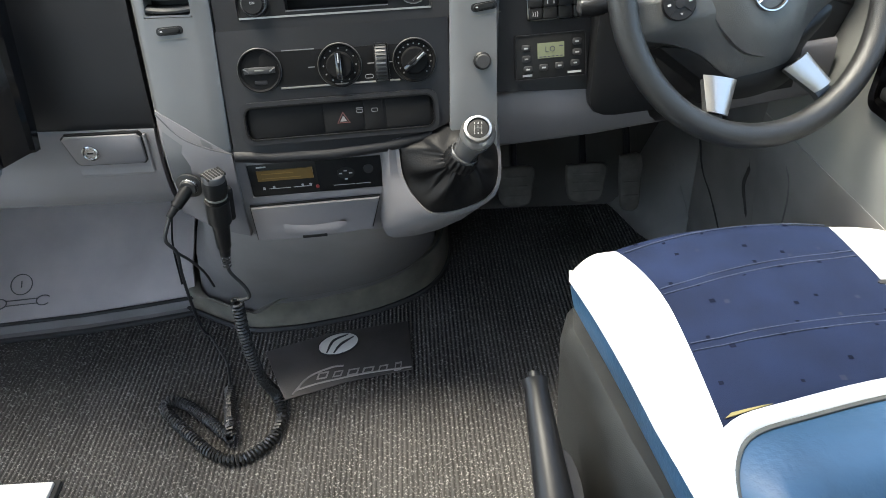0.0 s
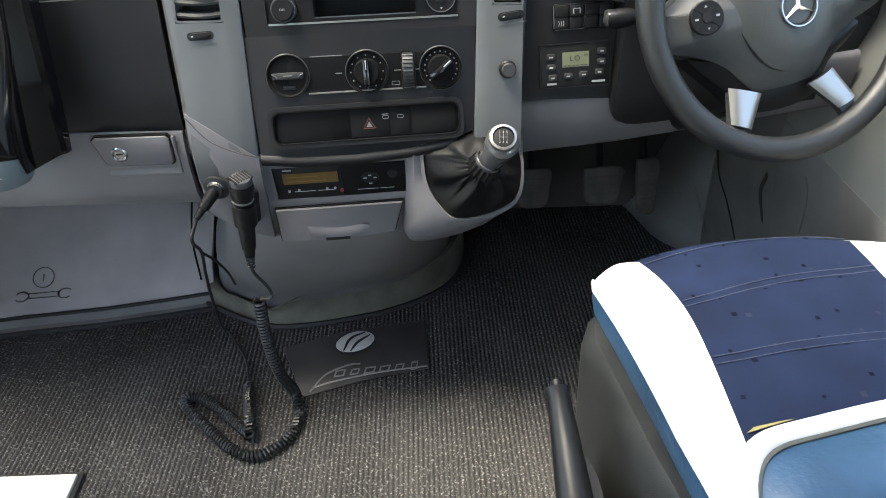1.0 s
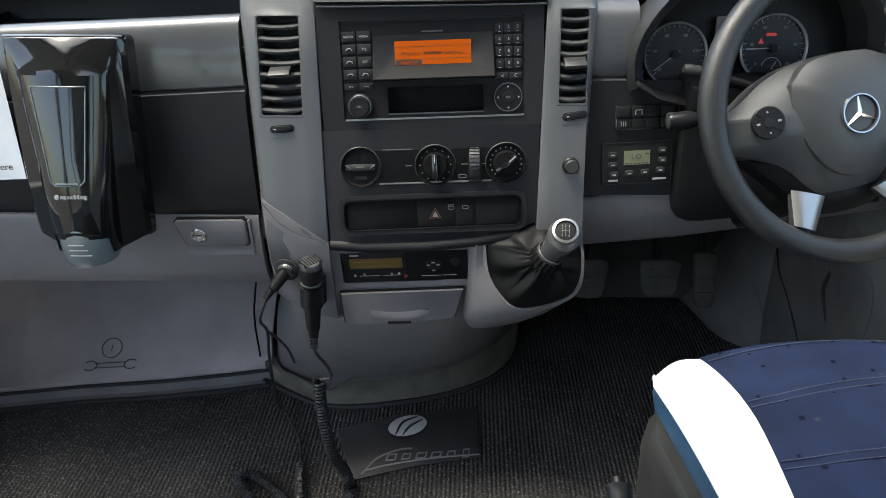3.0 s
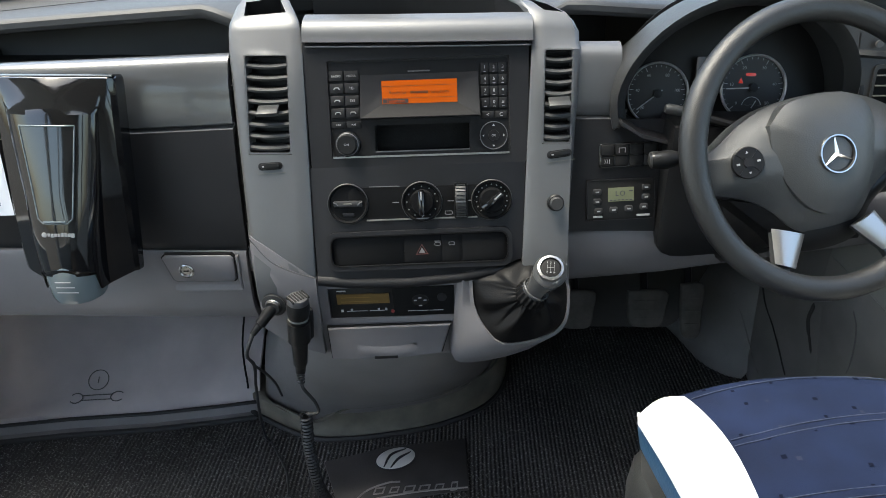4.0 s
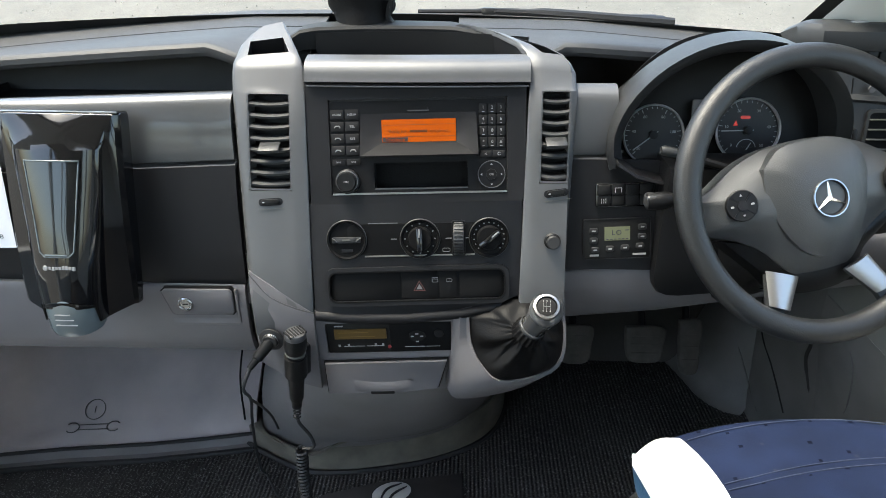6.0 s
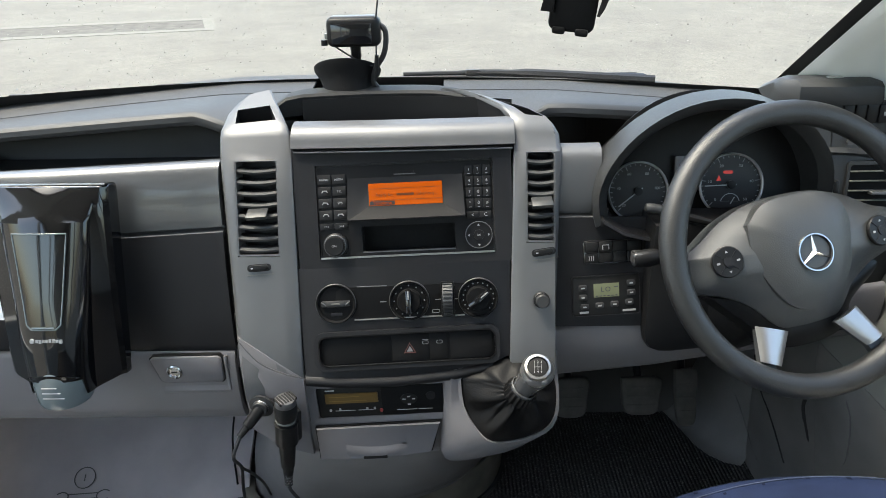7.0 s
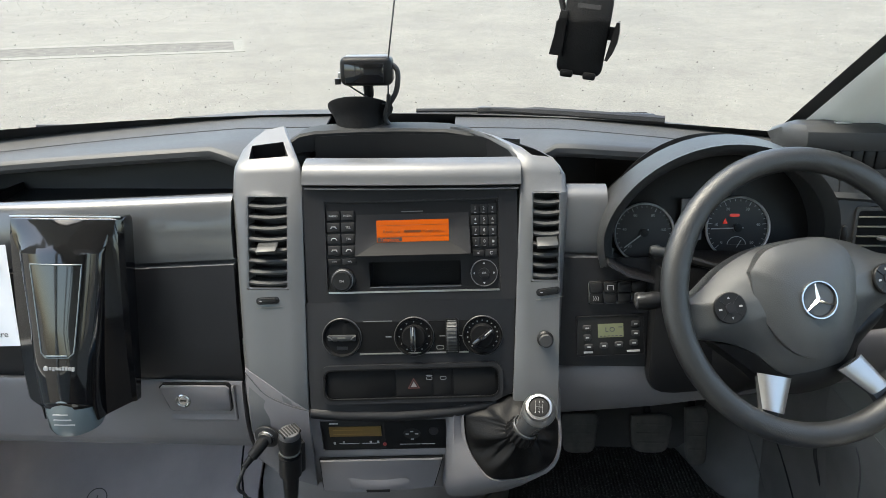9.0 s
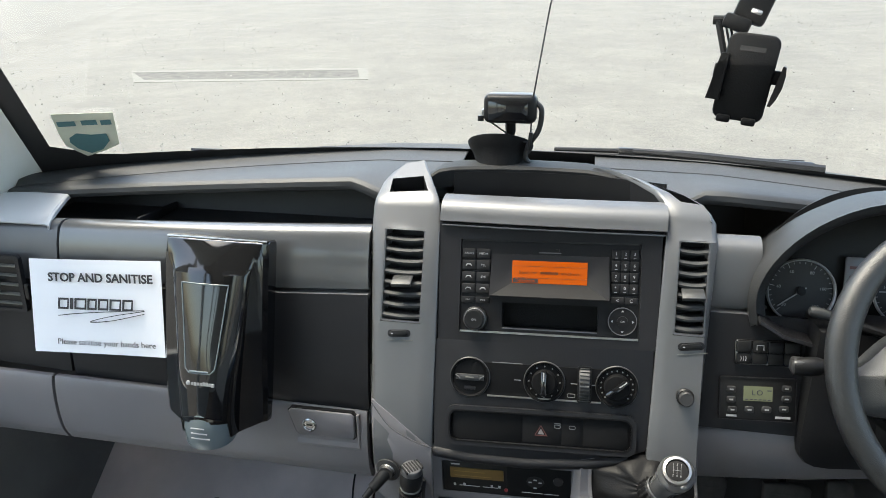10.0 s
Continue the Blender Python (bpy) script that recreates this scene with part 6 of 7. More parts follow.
for w in (0.020, 0.006, 0.022, 0.017, 0.019, 0.021, 0.019):
    part("mark_bar", frame_ring([(x + 0.002, 0.016), (x + w + 0.002, 0.016), (x + w, -0.004), (x, -0.004)], [(x + 0.0055, 0.0125), (x + w - 0.0015 + 0.0008, 0.0125), (x + w - 0.0027, -0.0005), (x + 0.0035, -0.0005)] if w > 0.01 else [(x + 0.004, 0.012), (x + 0.0041, 0.012), (x + 0.0031, 0.0), (x + 0.003, 0.0)], 0.0045, 0.0050), INK, nt_, "dark blocky company mark", smooth=0)
    x += w + 0.0025
part("swoosh", tube(smoothed([(-0.070, -0.016, 0.005), (-0.02, -0.010, 0.005), (0.09, -0.002, 0.005), (0.04, -0.012, 0.005), (0.005, -0.020, 0.005), (-0.01, -0.026, 0.005), (0.03, -0.022, 0.005), (0.09, -0.008, 0.005)], 6), 0.0007, 5), INK, nt_)

# end vent by the passenger's door
ev = thing("air_vent", "dash end air vent with dark slats", "air vent", upright(-0.880, -0.008, 0.712), group="dash air vents")
part("frame", frame_ring(rrect(0.10, 0.096, 0.006), rrect(0.086, 0.084, 0.005), -0.004, 0.004), DARK, ev)
part("duct", box(-0.045, 0.045, -0.044, 0.044, -0.003, 0.0005), BLACK, ev)
for k in range(5):
    part("slat", box(-0.043, 0.043, -0.0012, 0.0012, 0.0, 0.006, 0.0005), TRIM, ev, m=pose(0, -0.032 + 0.016 * k, 0, 15, 0, 0))
part("tab", box(-0.008, 0.008, -0.006, 0.006, 0.002, 0.016, 0.002), SILVER, ev)
part("wheel", slab(rrect(0.007, 0.026, 0.003), 0, 0.005, 0.001), BLACK, ev, m=pose(0.058, -0.010, 0.002))

# ---------------------------------------------------------------- right end of the dash
eb = thing("end_panel", "dark dash end panel with an air vent and lamp switches", "panel")
part("plate", loft([[(0.572, 0.062, 0.70), (0.572, 0.070, 0.80), (0.572, 0.088, 0.865)], [(0.64, 0.066, 0.69), (0.64, 0.074, 0.80), (0.64, 0.088, 0.855)], [(0.735, 0.085, 0.66), (0.735, 0.088, 0.74), (0.735, 0.092, 0.79)]], thick=0.008), CHARCOAL, eb)
part("lower_plate", loft([[(0.572, 0.062, 0.70), (0.735, 0.085, 0.66)], [(0.572, 0.05, 0.60), (0.735, 0.08, 0.56)]], thick=0.008), CHARCOAL, eb)
em = upright(0.668, 0.070, 0.762, lean=6)
part("vent_frame", frame_ring(rrect(0.082, 0.084, 0.006), rrect(0.074, 0.074, 0.005), -0.004, 0.004), CHARCOAL, eb, "grey vent frame", m=em)
part("vent_duct", box(-0.038, 0.038, -0.038, 0.038, -0.003, 0.001), MATT, eb, m=em)
for k in range(5):
    part("slat", box(-0.037, 0.037, -0.0007, 0.0007, 0.0, 0.007, 0.0003), TRIM, eb, m=em @ pose(0, -0.028 + 0.014 * k, 0, 4, 0, 0))
part("vent_tab", box(-0.008, 0.020, -0.002, 0.002, 0.003, 0.014, 0.001), SILVER, eb, m=em @ pose(0, -0.003, 0))
part("vent_wheel", slab(rrect(0.007, 0.026, 0.003), 0, 0.005, 0.001), BLACK, eb, m=em @ pose(-0.054, 0.002, 0))
part("divider", tube([(0.602, 0.064, 0.70), (0.602, 0.073, 0.80), (0.602, 0.084, 0.845)], 0.0015, 5), BLACK, eb)
part("ledge", loft([[(x, 0.066, 0.730), (x, 0.058, 0.727), (x, 0.060, 0.720), (x, 0.064, 0.716)] for x in (0.548, 0.60)], thick=0.003), SILVER, eb)
sb = thing("lamp_switch_unit", "dark switch unit beside the windscreen pillar", "switch panel", pose(0.014, 0, -0.006))
rows = []
for x in (0.520, 0.528, 0.54, 0.60, 0.645, 0.655, 0.660):
    e = 0.010 if x in (0.520, 0.660) else 0.003 if x in (0.528, 0.655) else 0
    l = 0.03 * max(0, (0.545 - x) / 0.025)
    rows.append([(x, 0.19, 0.905 - e), (x, 0.14, 0.922 - e), (x, 0.102 + l, 0.920 - e), (x, 0.090 + e + l, 0.912 - e), (x, 0.087 + e + l, 0.895), (x, 0.090 + e + l, 0.886), (x, 0.16, 0.880)])
part("body", loft(rows, caps=True, closed=True), HOOD, sb, "dark grained body")
part("switch_bar", box(0.565, 0.672, 0.094, 0.16, 0.856, 0.889, 0.003), BLACK, sb, "black switch bar")
for k in range(6):
    part("switch", box(0.570 + 0.0168 * k, 0.585 + 0.0168 * k, 0.091, 0.10, 0.859, 0.886, 0.0015), BLACK, sb)
    if k == 5:
        part("switch_mark", box(0.5765 + 0.0168 * k, 0.580 + 0.0168 * k, 0.0903, 0.092, 0.870, 0.876), PRINT, sb)
part("top_mark", box(0.585, 0.606, 0.112, 0.122, 0.9205, 0.9225, 0.0006), PRINT, sb)
part("lower_body", loft([[(0.575, 0.086, 0.860), (0.575, 0.088, 0.840), (0.575, 0.07, 0.825)], [(0.705, 0.09, 0.860), (0.705, 0.092, 0.835), (0.70, 0.075, 0.815)]], thick=0.01), CHARCOAL, sb)
part("button", lathe([(0.005, 0), (0.005, 0.004), (0, 0.004)], 16), SILVER, sb, m=upright(0.612, 0.076, 0.838))

ck = thing("cable_clip", "small black clip and thin wire on the pillar", "clip")
cp = Vector((0.640, -0.020, 1.036))
part("body", box(cp.x - 0.012, cp.x + 0.012, cp.y - 0.016, cp.y + 0.010, cp.z - 0.006, cp.z + 0.008, 0.003), BLACK, ck)
part("jaw", tube([cp + Vector((-0.012, -0.014, 0.0)), cp + Vector((-0.024, -0.016, -0.006))], 0.0045, 8), BLACK, ck)
part("jaw", tube([cp + Vector((0.010, -0.014, 0.0)), cp + Vector((0.016, -0.014, -0.012))], 0.004, 8), BLACK, ck)
part("post", tube([cp + Vector((0, -0.004, 0.004)), cp + Vector((0.004, 0.0, 0.034))], 0.006, 8), BLACK, ck)
part("wire", tube(smoothed([cp + Vector((0.008, -0.012, 0.006)), cp + Vector((0.018, -0.02, -0.05)), cp + Vector((0.045, -0.035, -0.10)), cp + Vector((0.085, -0.06, -0.115))], 6), 0.0016, 6), SILVER, ck, "thin pale wire")

# ---------------------------------------------------------------- microphone, holder, cables
mc = thing("microphone", "black handheld microphone in a dash clip", "microphone")
ma, mb = Vector((-0.172, -0.088, 0.520)), Vector((-0.184, -0.076, 0.385))
md = (ma - mb).normalized()
mm = Matrix.Translation(mb) @ md.to_track_quat("Z", "Y").to_matrix().to_4x4()
L = (ma - mb).length
part("body", lathe([(0, 0), (0.0075, 0.0), (0.0085, 0.012), (0.0105, 0.016), (0.0120, 0.05), (0.0130, 0.09), (0.0135, L - 0.034), (0.0162, L - 0.026), (0.0165, L - 0.012), (0.0150, L - 0.006)], 28), BLACK, mc, m=mm)
gr = part("grille", lathe([(0.0152, L - 0.010), (0.0152, L - 0.001), (0.0135, L + 0.002), (0, L + 0.003)], 28), mat("dull metal", (0.10, 0.10, 0.105), 0.4, metal=0.7), mc, "silver grille", m=mm)
for k in range(7):
    part("grille_slit", box(-0.0125 + 0.0042 * k - 0.0009, -0.0125 + 0.0042 * k + 0.0009, -0.009, 0.009, L + 0.0, L + 0.0036), BLACK, gr)
part("band", lathe([(0.0140, L - 0.036), (0.0150, L - 0.034), (0.0140, L - 0.032)], 28), TRIM, mc, m=mm)
for k in range(4):
    part("strain_relief", lathe([(0.0062, -0.004 - 0.006 * k), (0.0072 - 0.0006 * k, -0.002 - 0.006 * k), (0.0062, 0.0 - 0.006 * k)], 16), RUBBER, mc, m=mm)
ch = thing("microphone_clip", "black microphone clip screwed to the console", "clip", mm)
part("saddle", loft([[((0.0165) * math.cos(radians(a)), (0.0165) * math.sin(radians(a)), z) for a in range(100, 441, 20)] for z in (L - 0.075, L - 0.040)], thick=0.004), BLACK, ch)
part("foot", box(0.004, 0.026, -0.002, 0.030, L - 0.085, L - 0.030, 0.004), BLACK, ch)

pg = thing("microphone_plug", "black round socket with a plugged-in cable", "plug")
so = Vector((-0.217, -0.054, 0.487))
part("socket", lathe([(0.0, 0.002), (0.0185, 0.0), (0.0185, 0.003), (0.0125, 0.0045), (0.0105, 0.010), (0.0, 0.010)], 28), RUBBER, pg, "round black socket plate", m=upright(so.x, so.y + 0.002, so.z, yaw=-8, lean=-6))
pd = Vector((-0.55, -0.55, -0.62)).normalized()
part("socket_ring", lathe([(0.0125, 0.0045), (0.0118, 0.0065), (0.0105, 0.0045)], 24), SATIN, pg, m=upright(so.x, so.y + 0.002, so.z, yaw=-8, lean=-6))
part("plug", tube([so, so + pd * 0.012, so + pd * 0.034, so + pd * 0.036, so + pd * 0.052], [0.009, 0.0092, 0.0080, 0.0058, 0.0045], 14), BLACK, pg, "black plug")
e0 = so + pd * 0.05
thin = [e0, (-0.258, -0.085, 0.42), (-0.264, -0.045, 0.37), (-0.282, -0.004, 0.295), (-0.310, 0.07, 0.17), (-0.335, 0.150, 0.045), (-0.334, 0.172, 0.012), (-0.310, 0.135, 0.010), (-0.285, 0.092, 0.010), (-0.272, 0.05, 0.010), (-0.2655, 0.020, 0.012)]
part("cable", tube(smoothed(thin, 8), 0.0026, 8), RUBBER, pg, "thin black cable")
part("cable", tube(smoothed([(-0.264, -0.045, 0.37), (-0.262, -0.005, 0.325), (-0.266, 0.05, 0.26), (-0.276, 0.105, 0.188)], 6), 0.0022, 6), RUBBER, pg, "thin black cable")


def coil(path, r, wire, pitch):
    """A wire wound round a path, as a curly cable."""
    p = smoothed(path, 24)
    out, side, turn_, last = [], None, 0.0, p[0]
    dense = []
    for a, c in zip(p, p[1:]):
        m_ = max(1, int((c - a).length / (pitch / 9)))
        dense += [a.lerp(c, k / m_) for k in range(m_)]
    dense.append(p[-1])
    for i, q in enumerate(dense):
        d = (dense[min(i + 1, len(dense) - 1)] - dense[max(i - 1, 0)]).normalized()
        if side is None:
            side = d.orthogonal().normalized()
        side = (side - d * side.dot(d)).normalized()
        up = d.cross(side)
        turn_ += (q - last).length / pitch * 2 * math.pi
        last = q
        out.append(q + r * (math.cos(turn_) * side + math.sin(turn_) * up))
    return tube(out, wire, 5)


cc = thing("curly_cable", "black curly microphone cable hanging onto the carpet", "cable")
mt = mb - md * 0.02
part("lead", tube(smoothed([mt, (-0.187, -0.062, 0.34), (-0.174, -0.052, 0.305), (-0.172, -0.050, 0.283), (-0.190, -0.050, 0.278)], 8), 0.0026, 8), RUBBER, cc)
hang = [(-0.192, -0.050, 0.278), (-0.193, -0.050, 0.20), (-0.185, -0.045, 0.11), (-0.172, -0.02, 0.035), (-0.162, -0.045, 0.012), (-0.163, -0.075, 0.012), (-0.176, -0.108, 0.012), (-0.216, -0.140, 0.012), (-0.262, -0.130, 0.012), (-0.318, -0.080, 0.012), (-0.372, -0.022, 0.012), (-0.368, -0.004, 0.014), (-0.340, -0.012, 0.014), (-0.290, -0.055, 0.020), (-0.246, -0.100, 0.024), (-0.240, -0.095, 0.030), (-0.252, -0.045, 0.022), (-0.2655, 0.022, 0.014)]
part("coil", coil(hang, 0.0080, 0.0028, 0.0068), CORD, cc)

# ---------------------------------------------------------------- floor things
lm = thing("logo_mat", "smooth dark vinyl patch with a silver oval emblem", "mat", pose(0, 0, 0.0016))
VINYL = mat("dark vinyl", (0.042, 0.038, 0.037), 0.55, grain=0.4, grain_scale=300, stain=0.3, stain_scale=14)
part("sheet", slab([(-0.216, 0.122), (-0.10, 0.165), (0.066, 0.194), (0.073, 0.055), (-0.05, 0.030), (-0.163, -0.008)], 0.0028, 0.0048, 0.0008), VINYL, lm)
om = pose(-0.0735, 0.1335, 0.0048, 0, 0, 24)
ov = part("emblem", slab([(0.041 * math.cos(a * math.pi / 20), 0.029 * math.sin(a * math.pi / 20)) for a in range(40)], 0, 0.0012, 0.0005), mat("silver print", (0.55, 0.53, 0.51), 0.4), lm, "silver oval emblem", m=om)
for k, (a, b, c) in enumerate((((-0.030, -0.014), (-0.006, 0.012), (0.028, 0.017)), ((-0.018, -0.021), (0.004, -0.004), (0.034, 0.005)))):
    part("emblem_stroke", tube(smoothed([(*a, 0.0013), (*b, 0.0013), (*c, 0.0013)], 8), [0.0012 + 0.0018 * math.sin(math.pi * i / 16) for i in range(17)], 6), INK, ov, "dark sweep")
part("emblem_rim", frame_ring([(0.042 * math.cos(a * math.pi / 20), 0.030 * math.sin(a * math.pi / 20)) for a in range(40)], [(0.040 * math.cos(a * math.pi / 20), 0.028 * math.sin(a * math.pi / 20)) for a in range(40)], 0, 0.0018), INK, ov)
sp = mat("dull silver print", (0.26, 0.24, 0.23), 0.6)
part("script_sweep", tube(smoothed([(-0.150, 0.004, 0.005), (-0.125, 0.045, 0.005), (-0.085, 0.068, 0.005), (-0.060, 0.072, 0.005)], 6), 0.0022, 5), sp, lm)
part("script_sweep", tube(smoothed([(-0.145, 0.014, 0.005), (-0.10, 0.030, 0.005), (-0.02, 0.048, 0.005), (0.070, 0.060, 0.005)], 6), 0.0018, 5), sp, lm)
for k, (w, h) in enumerate(((0.020, 0.017), (0.017, 0.015), (0.021, 0.016), (0.021, 0.015), (0.017, 0.016), (0.013, 0.022))):
    x = -0.098 + 0.0285 * k
    o = [(-w / 2 - 0.003, -h / 2), (w / 2 - 0.003, -h / 2), (w / 2 + 0.003, h / 2), (-w / 2 + 0.003, h / 2)]
    part("script_bar", frame_ring(o, [(px * 0.68, py * 0.62) for px, py in o], 0.0045, 0.0056), sp, lm, m=pose(x, 0.049 + 0.10 * (x + 0.095), 0, 0, 0, 9), smooth=0)

st = thing("step_plate", "pale metal step plate with a dark edge", "step")
part("plate", box(-0.93, -0.512, -0.62, -0.166, 0.004, 0.016, 0.002), mat("pale step", (0.62, 0.62, 0.60), 0.4, stain=0.1), st)
part("edge", box(-0.93, -0.504, -0.62, -0.158, 0.0, 0.010, 0.003), RUBBER, st, "black rubber edge")

# ---------------------------------------------------------------- driver's seat and hand brake
def seat_cloth():
    m = mat("navy seat cloth", (0.0085, 0.0148, 0.040), 0.7, grain=0.5, grain_scale=1100, stain=0.25, stain_scale=18, spec=0.16)
    return m


CLOTH = seat_cloth()
THREAD = mat("pale blue thread", (0.055, 0.065, 0.100), 0.8, spec=0.1)
SQ1 = mat("dark cloth square", (0.0065, 0.0085, 0.019), 0.9, spec=0.05)
SQ2 = mat("pale cloth square", (0.030, 0.035, 0.058), 0.9, spec=0.1)
seat = thing("driver_seat", "driver seat in navy patterned cloth with white vinyl bolsters", "seat")


def front_y(x):
    u = (x - 0.50) / 0.25
    return -0.199 - 0.056 * u * u


def cushion(x, v):
    """A point on the cushion: v runs from the front (0) to the back (1)."""
    u = (x - 0.50) / 0.235
    y = lerp(front_y(x), -0.545, v)
    z = 0.492 - 0.020 * abs(u) ** 2.5 - 0.020 * (max(0, 0.08 - v) / 0.08) ** 2 + 0.010 * math.sin(math.pi * min(v, 1))
    # the two seams across the cloth pull it in a little
    for c, sl in ((0.37, 0.115), (0.635, 0.06)):
        w = v - (c - sl * (x - 0.35) / 0.24)
        z -= 0.0030 * math.exp(-(w / 0.045) ** 2) * max(0.0, min(1.0, (x - 0.352) / 0.03)) * max(0.0, min(1.0, (0.585 - x) / 0.03))
    return Vector((x, y, z))


VS = [0.0, 0.03, 0.07, 0.12] + [0.12 + 0.88 * k / 14 for k in range(1, 15)]


def edge_l(v):
    """The bolster's outer edge."""
    return lerp(0.274, 0.266, v / 0.12) if v < 0.12 else 0.266 + 0.040 * (v - 0.12)


def seam_l(v):
    return 0.316 + 0.034 * (1 - (1 - min(1, v / 0.5)) ** 2) - 0.004 * max(0, v - 0.6)


def seam_r(v):
    return 0.590 - 0.010 * v


part("centre_cloth", loft([[cushion(lerp(seam_l(v), seam_r(v), k / 14), v) for k in range(15)] for v in VS], thick=0.02), CLOTH, seat, "navy cloth with small squares and stitching", smooth=60)
part("bolster", loft([[cushion(lerp(seam_l(min(v, 1)), edge_l(v), k / 6), v) + Vector((0, 0, 0.007 * math.sin(math.pi * k / 6) - 0.006 * (k / 6) ** 3)) for k in range(7)] for v in VS + [1.1, 1.25, 1.4]], thick=0.02), WHITE, seat, "white vinyl bolster", smooth=60)
part("bolster", loft([[cushion(lerp(seam_r(v), 0.735, k / 6), v) + Vector((0, 0, 0.006 * math.sin(math.pi * k / 6) - 0.012 * (k / 6) ** 3)) for k in range(7)] for v in VS], thick=0.02), WHITE, seat, "white vinyl bolster", smooth=60)
# blue skirt under the bolster and across the front
edge = [cushion(edge_l(v), v) + Vector((0, 0, -0.012)) for v in reversed(VS + [1.1, 1.25, 1.4])]
edge += [cushion(x, 0.0) + Vector((0, 0, -0.012)) for x in [0.27 + 0.0465 * k for k in range(1, 11)]]
part("skirt", loft([[p + Vector((0.004, -0.003, 0.002)) for p in edge], [p + Vector((0.002, 0.001, -0.012)) for p in edge], [p + Vector((0.006, 0.0, -0.032)) for p in edge], [p + Vector((0.020, -0.008, -0.085)) for p in edge]]), BLUE, seat, "blue vinyl skirt", smooth=60)
part("bolster_piping", tube([cushion(edge_l(v), v) + Vector((-0.001, -0.002, -0.003)) for v in VS], [0.0012, 0.0020, 0.0026] + [0.0030] * (len(VS) - 5) + [0.0018, 0.0006], 8), WHITE, seat, "white piping", smooth=80)
for c, sl in ((0.385, 0.115), (0.355, 0.115), (0.650, 0.06), (0.620, 0.06), (0.10, 0.05)):
    run = []
    for k in range(33):
        f = k / 32
        v = c - sl * f
        run.append(cushion(lerp(seam_l(v) + 0.002, seam_r(v) - 0.002, f), v) + Vector((0, 0, 0.0011)))
    bm = tube(run, 0.0006, 5)
    part("stitching", bm, THREAD, seat, "pale stitching")
rng = random.Random(4)
spots = {0: [], 1: []}
for c, sl in ((0.37, 0.115), (0.635, 0.06), (0.09, 0.05)):
    for k in range(9):
        f = (k + 0.25 + 0.4 * rng.random()) / 9
        spots[1 if k % 4 == 2 else 0].append((f, c - sl * f + (0.022 if k % 2 else -0.022) + rng.uniform(-0.008, 0.008)))
for c in (0.22, 0.50, 0.76, 0.88):
    for k in range(5):
        spots[1 if (k + int(c * 10)) % 3 == 0 else 0].append(((k + rng.uniform(0.1, 0.9)) / 5, c + rng.uniform(-0.05, 0.05)))
for kind_, m_ in ((0, SQ1), (1, SQ2)):
    b = bmesh.new()
    for f, v in spots[kind_]:
        x = lerp(seam_l(v) + 0.008, seam_r(v) - 0.008, f)
        h = rng.uniform(0.0018, 0.0030)
        b.faces.new([b.verts.new(cushion(x + sx * h, v + sy * h / 0.34) + Vector((0, 0, 0.0007))) for sx, sy in ((-1, -1), (1, -1), (1, 1), (-1, 1))])
    tagged(part("cloth_pattern", b, m_, seat, smooth=0), kind="stuff")
# small tears that show the foam
FOAM = mat("yellow foam", (0.30, 0.25, 0.10), 0.9)
part("foam_tear", loft([[cushion(0.352 + 0.046 * k / 6, 0.897 - 0.026 * k / 6 - 0.012 * s * (1 - k / 6) ** 0.7 * min(1, k)) + Vector((0, 0, 0.0022)) for k in range(7)] for s in (0.0, 1.0)], thick=0.001), FOAM, seat, "torn seam with yellow foam")
part("tear_hole", slab([(0.009 * math.cos(a), 0.004 * math.sin(a)) for a in [k * math.pi / 5 for k in range(10)]], 0, 0.001), RUBBER, seat, "small dark hole", m=Matrix.Translation(cushion(0.588, 0.42) + Vector((0, 0, 0.0005))))
# rear pad: white rolled edge and blue back
roll = [Vector((0.325, -0.615, 0.480)), Vector((0.332, -0.570, 0.496)), Vector((0.356, -0.541, 0.501)), Vector((0.41, -0.527, 0.504)), Vector((0.51, -0.508, 0.506)), Vector((0.60, -0.504, 0.506)), Vector((0.72, -0.506, 0.50))]
roll = [p + Vector((0, 0.008, -0.001)) for p in smoothed(roll, 5)]
part("rear_roll", tube(roll, 0.0110, 12), WHITE, seat, "white rolled edge", smooth=80)
part("rear_piping", tube([p + Vector((0.004, -0.010, 0.005)) for p in roll], 0.0025, 6), TRIM, seat, "grey piping")
part("rear_pad", loft([[p + Vector((0.004, -0.012, 0.004)) for p in roll], [p + Vector((0.02, -0.04, 0.014)) for p in roll], [p + Vector((0.025, -0.075, 0.010)) for p in roll], [p + Vector((0.02, -0.105, -0.03)) for p in roll]], thick=0.01), BLUE, seat, "blue vinyl rear pad", smooth=60)
# plastic base
bx = [(0.300, -0.262), (0.264, -0.282), (0.256, -0.320), (0.268, -0.404), (0.278, -0.478), (0.289, -0.536), (0.31, -0.70)]
part("base_shell", loft([[(x + 0.034, y, 0.40) for x, y in bx], [(x + 0.029, y, 0.426) for x, y in bx], [(x + 0.008, y, 0.430) for x, y in bx], [(x + 0.001, y, 0.420) for x, y in bx], [(x - 0.004, y, 0.38) for x, y in bx], [(x + 0.006, y, 0.20) for x, y in bx], [(x + 0.01, y, 0.0) for x, y in bx]], thick=0.006), mat("scuffed black plastic", (0.020, 0.0205, 0.0195), 0.55, grain=0.6, stain=0.3, stain_scale=30), seat, "scuffed black plastic side", smooth=50)
part("base_box", box(0.30, 0.72, -0.72, -0.30, 0.0, 0.42, 0.02), BLACK, seat)

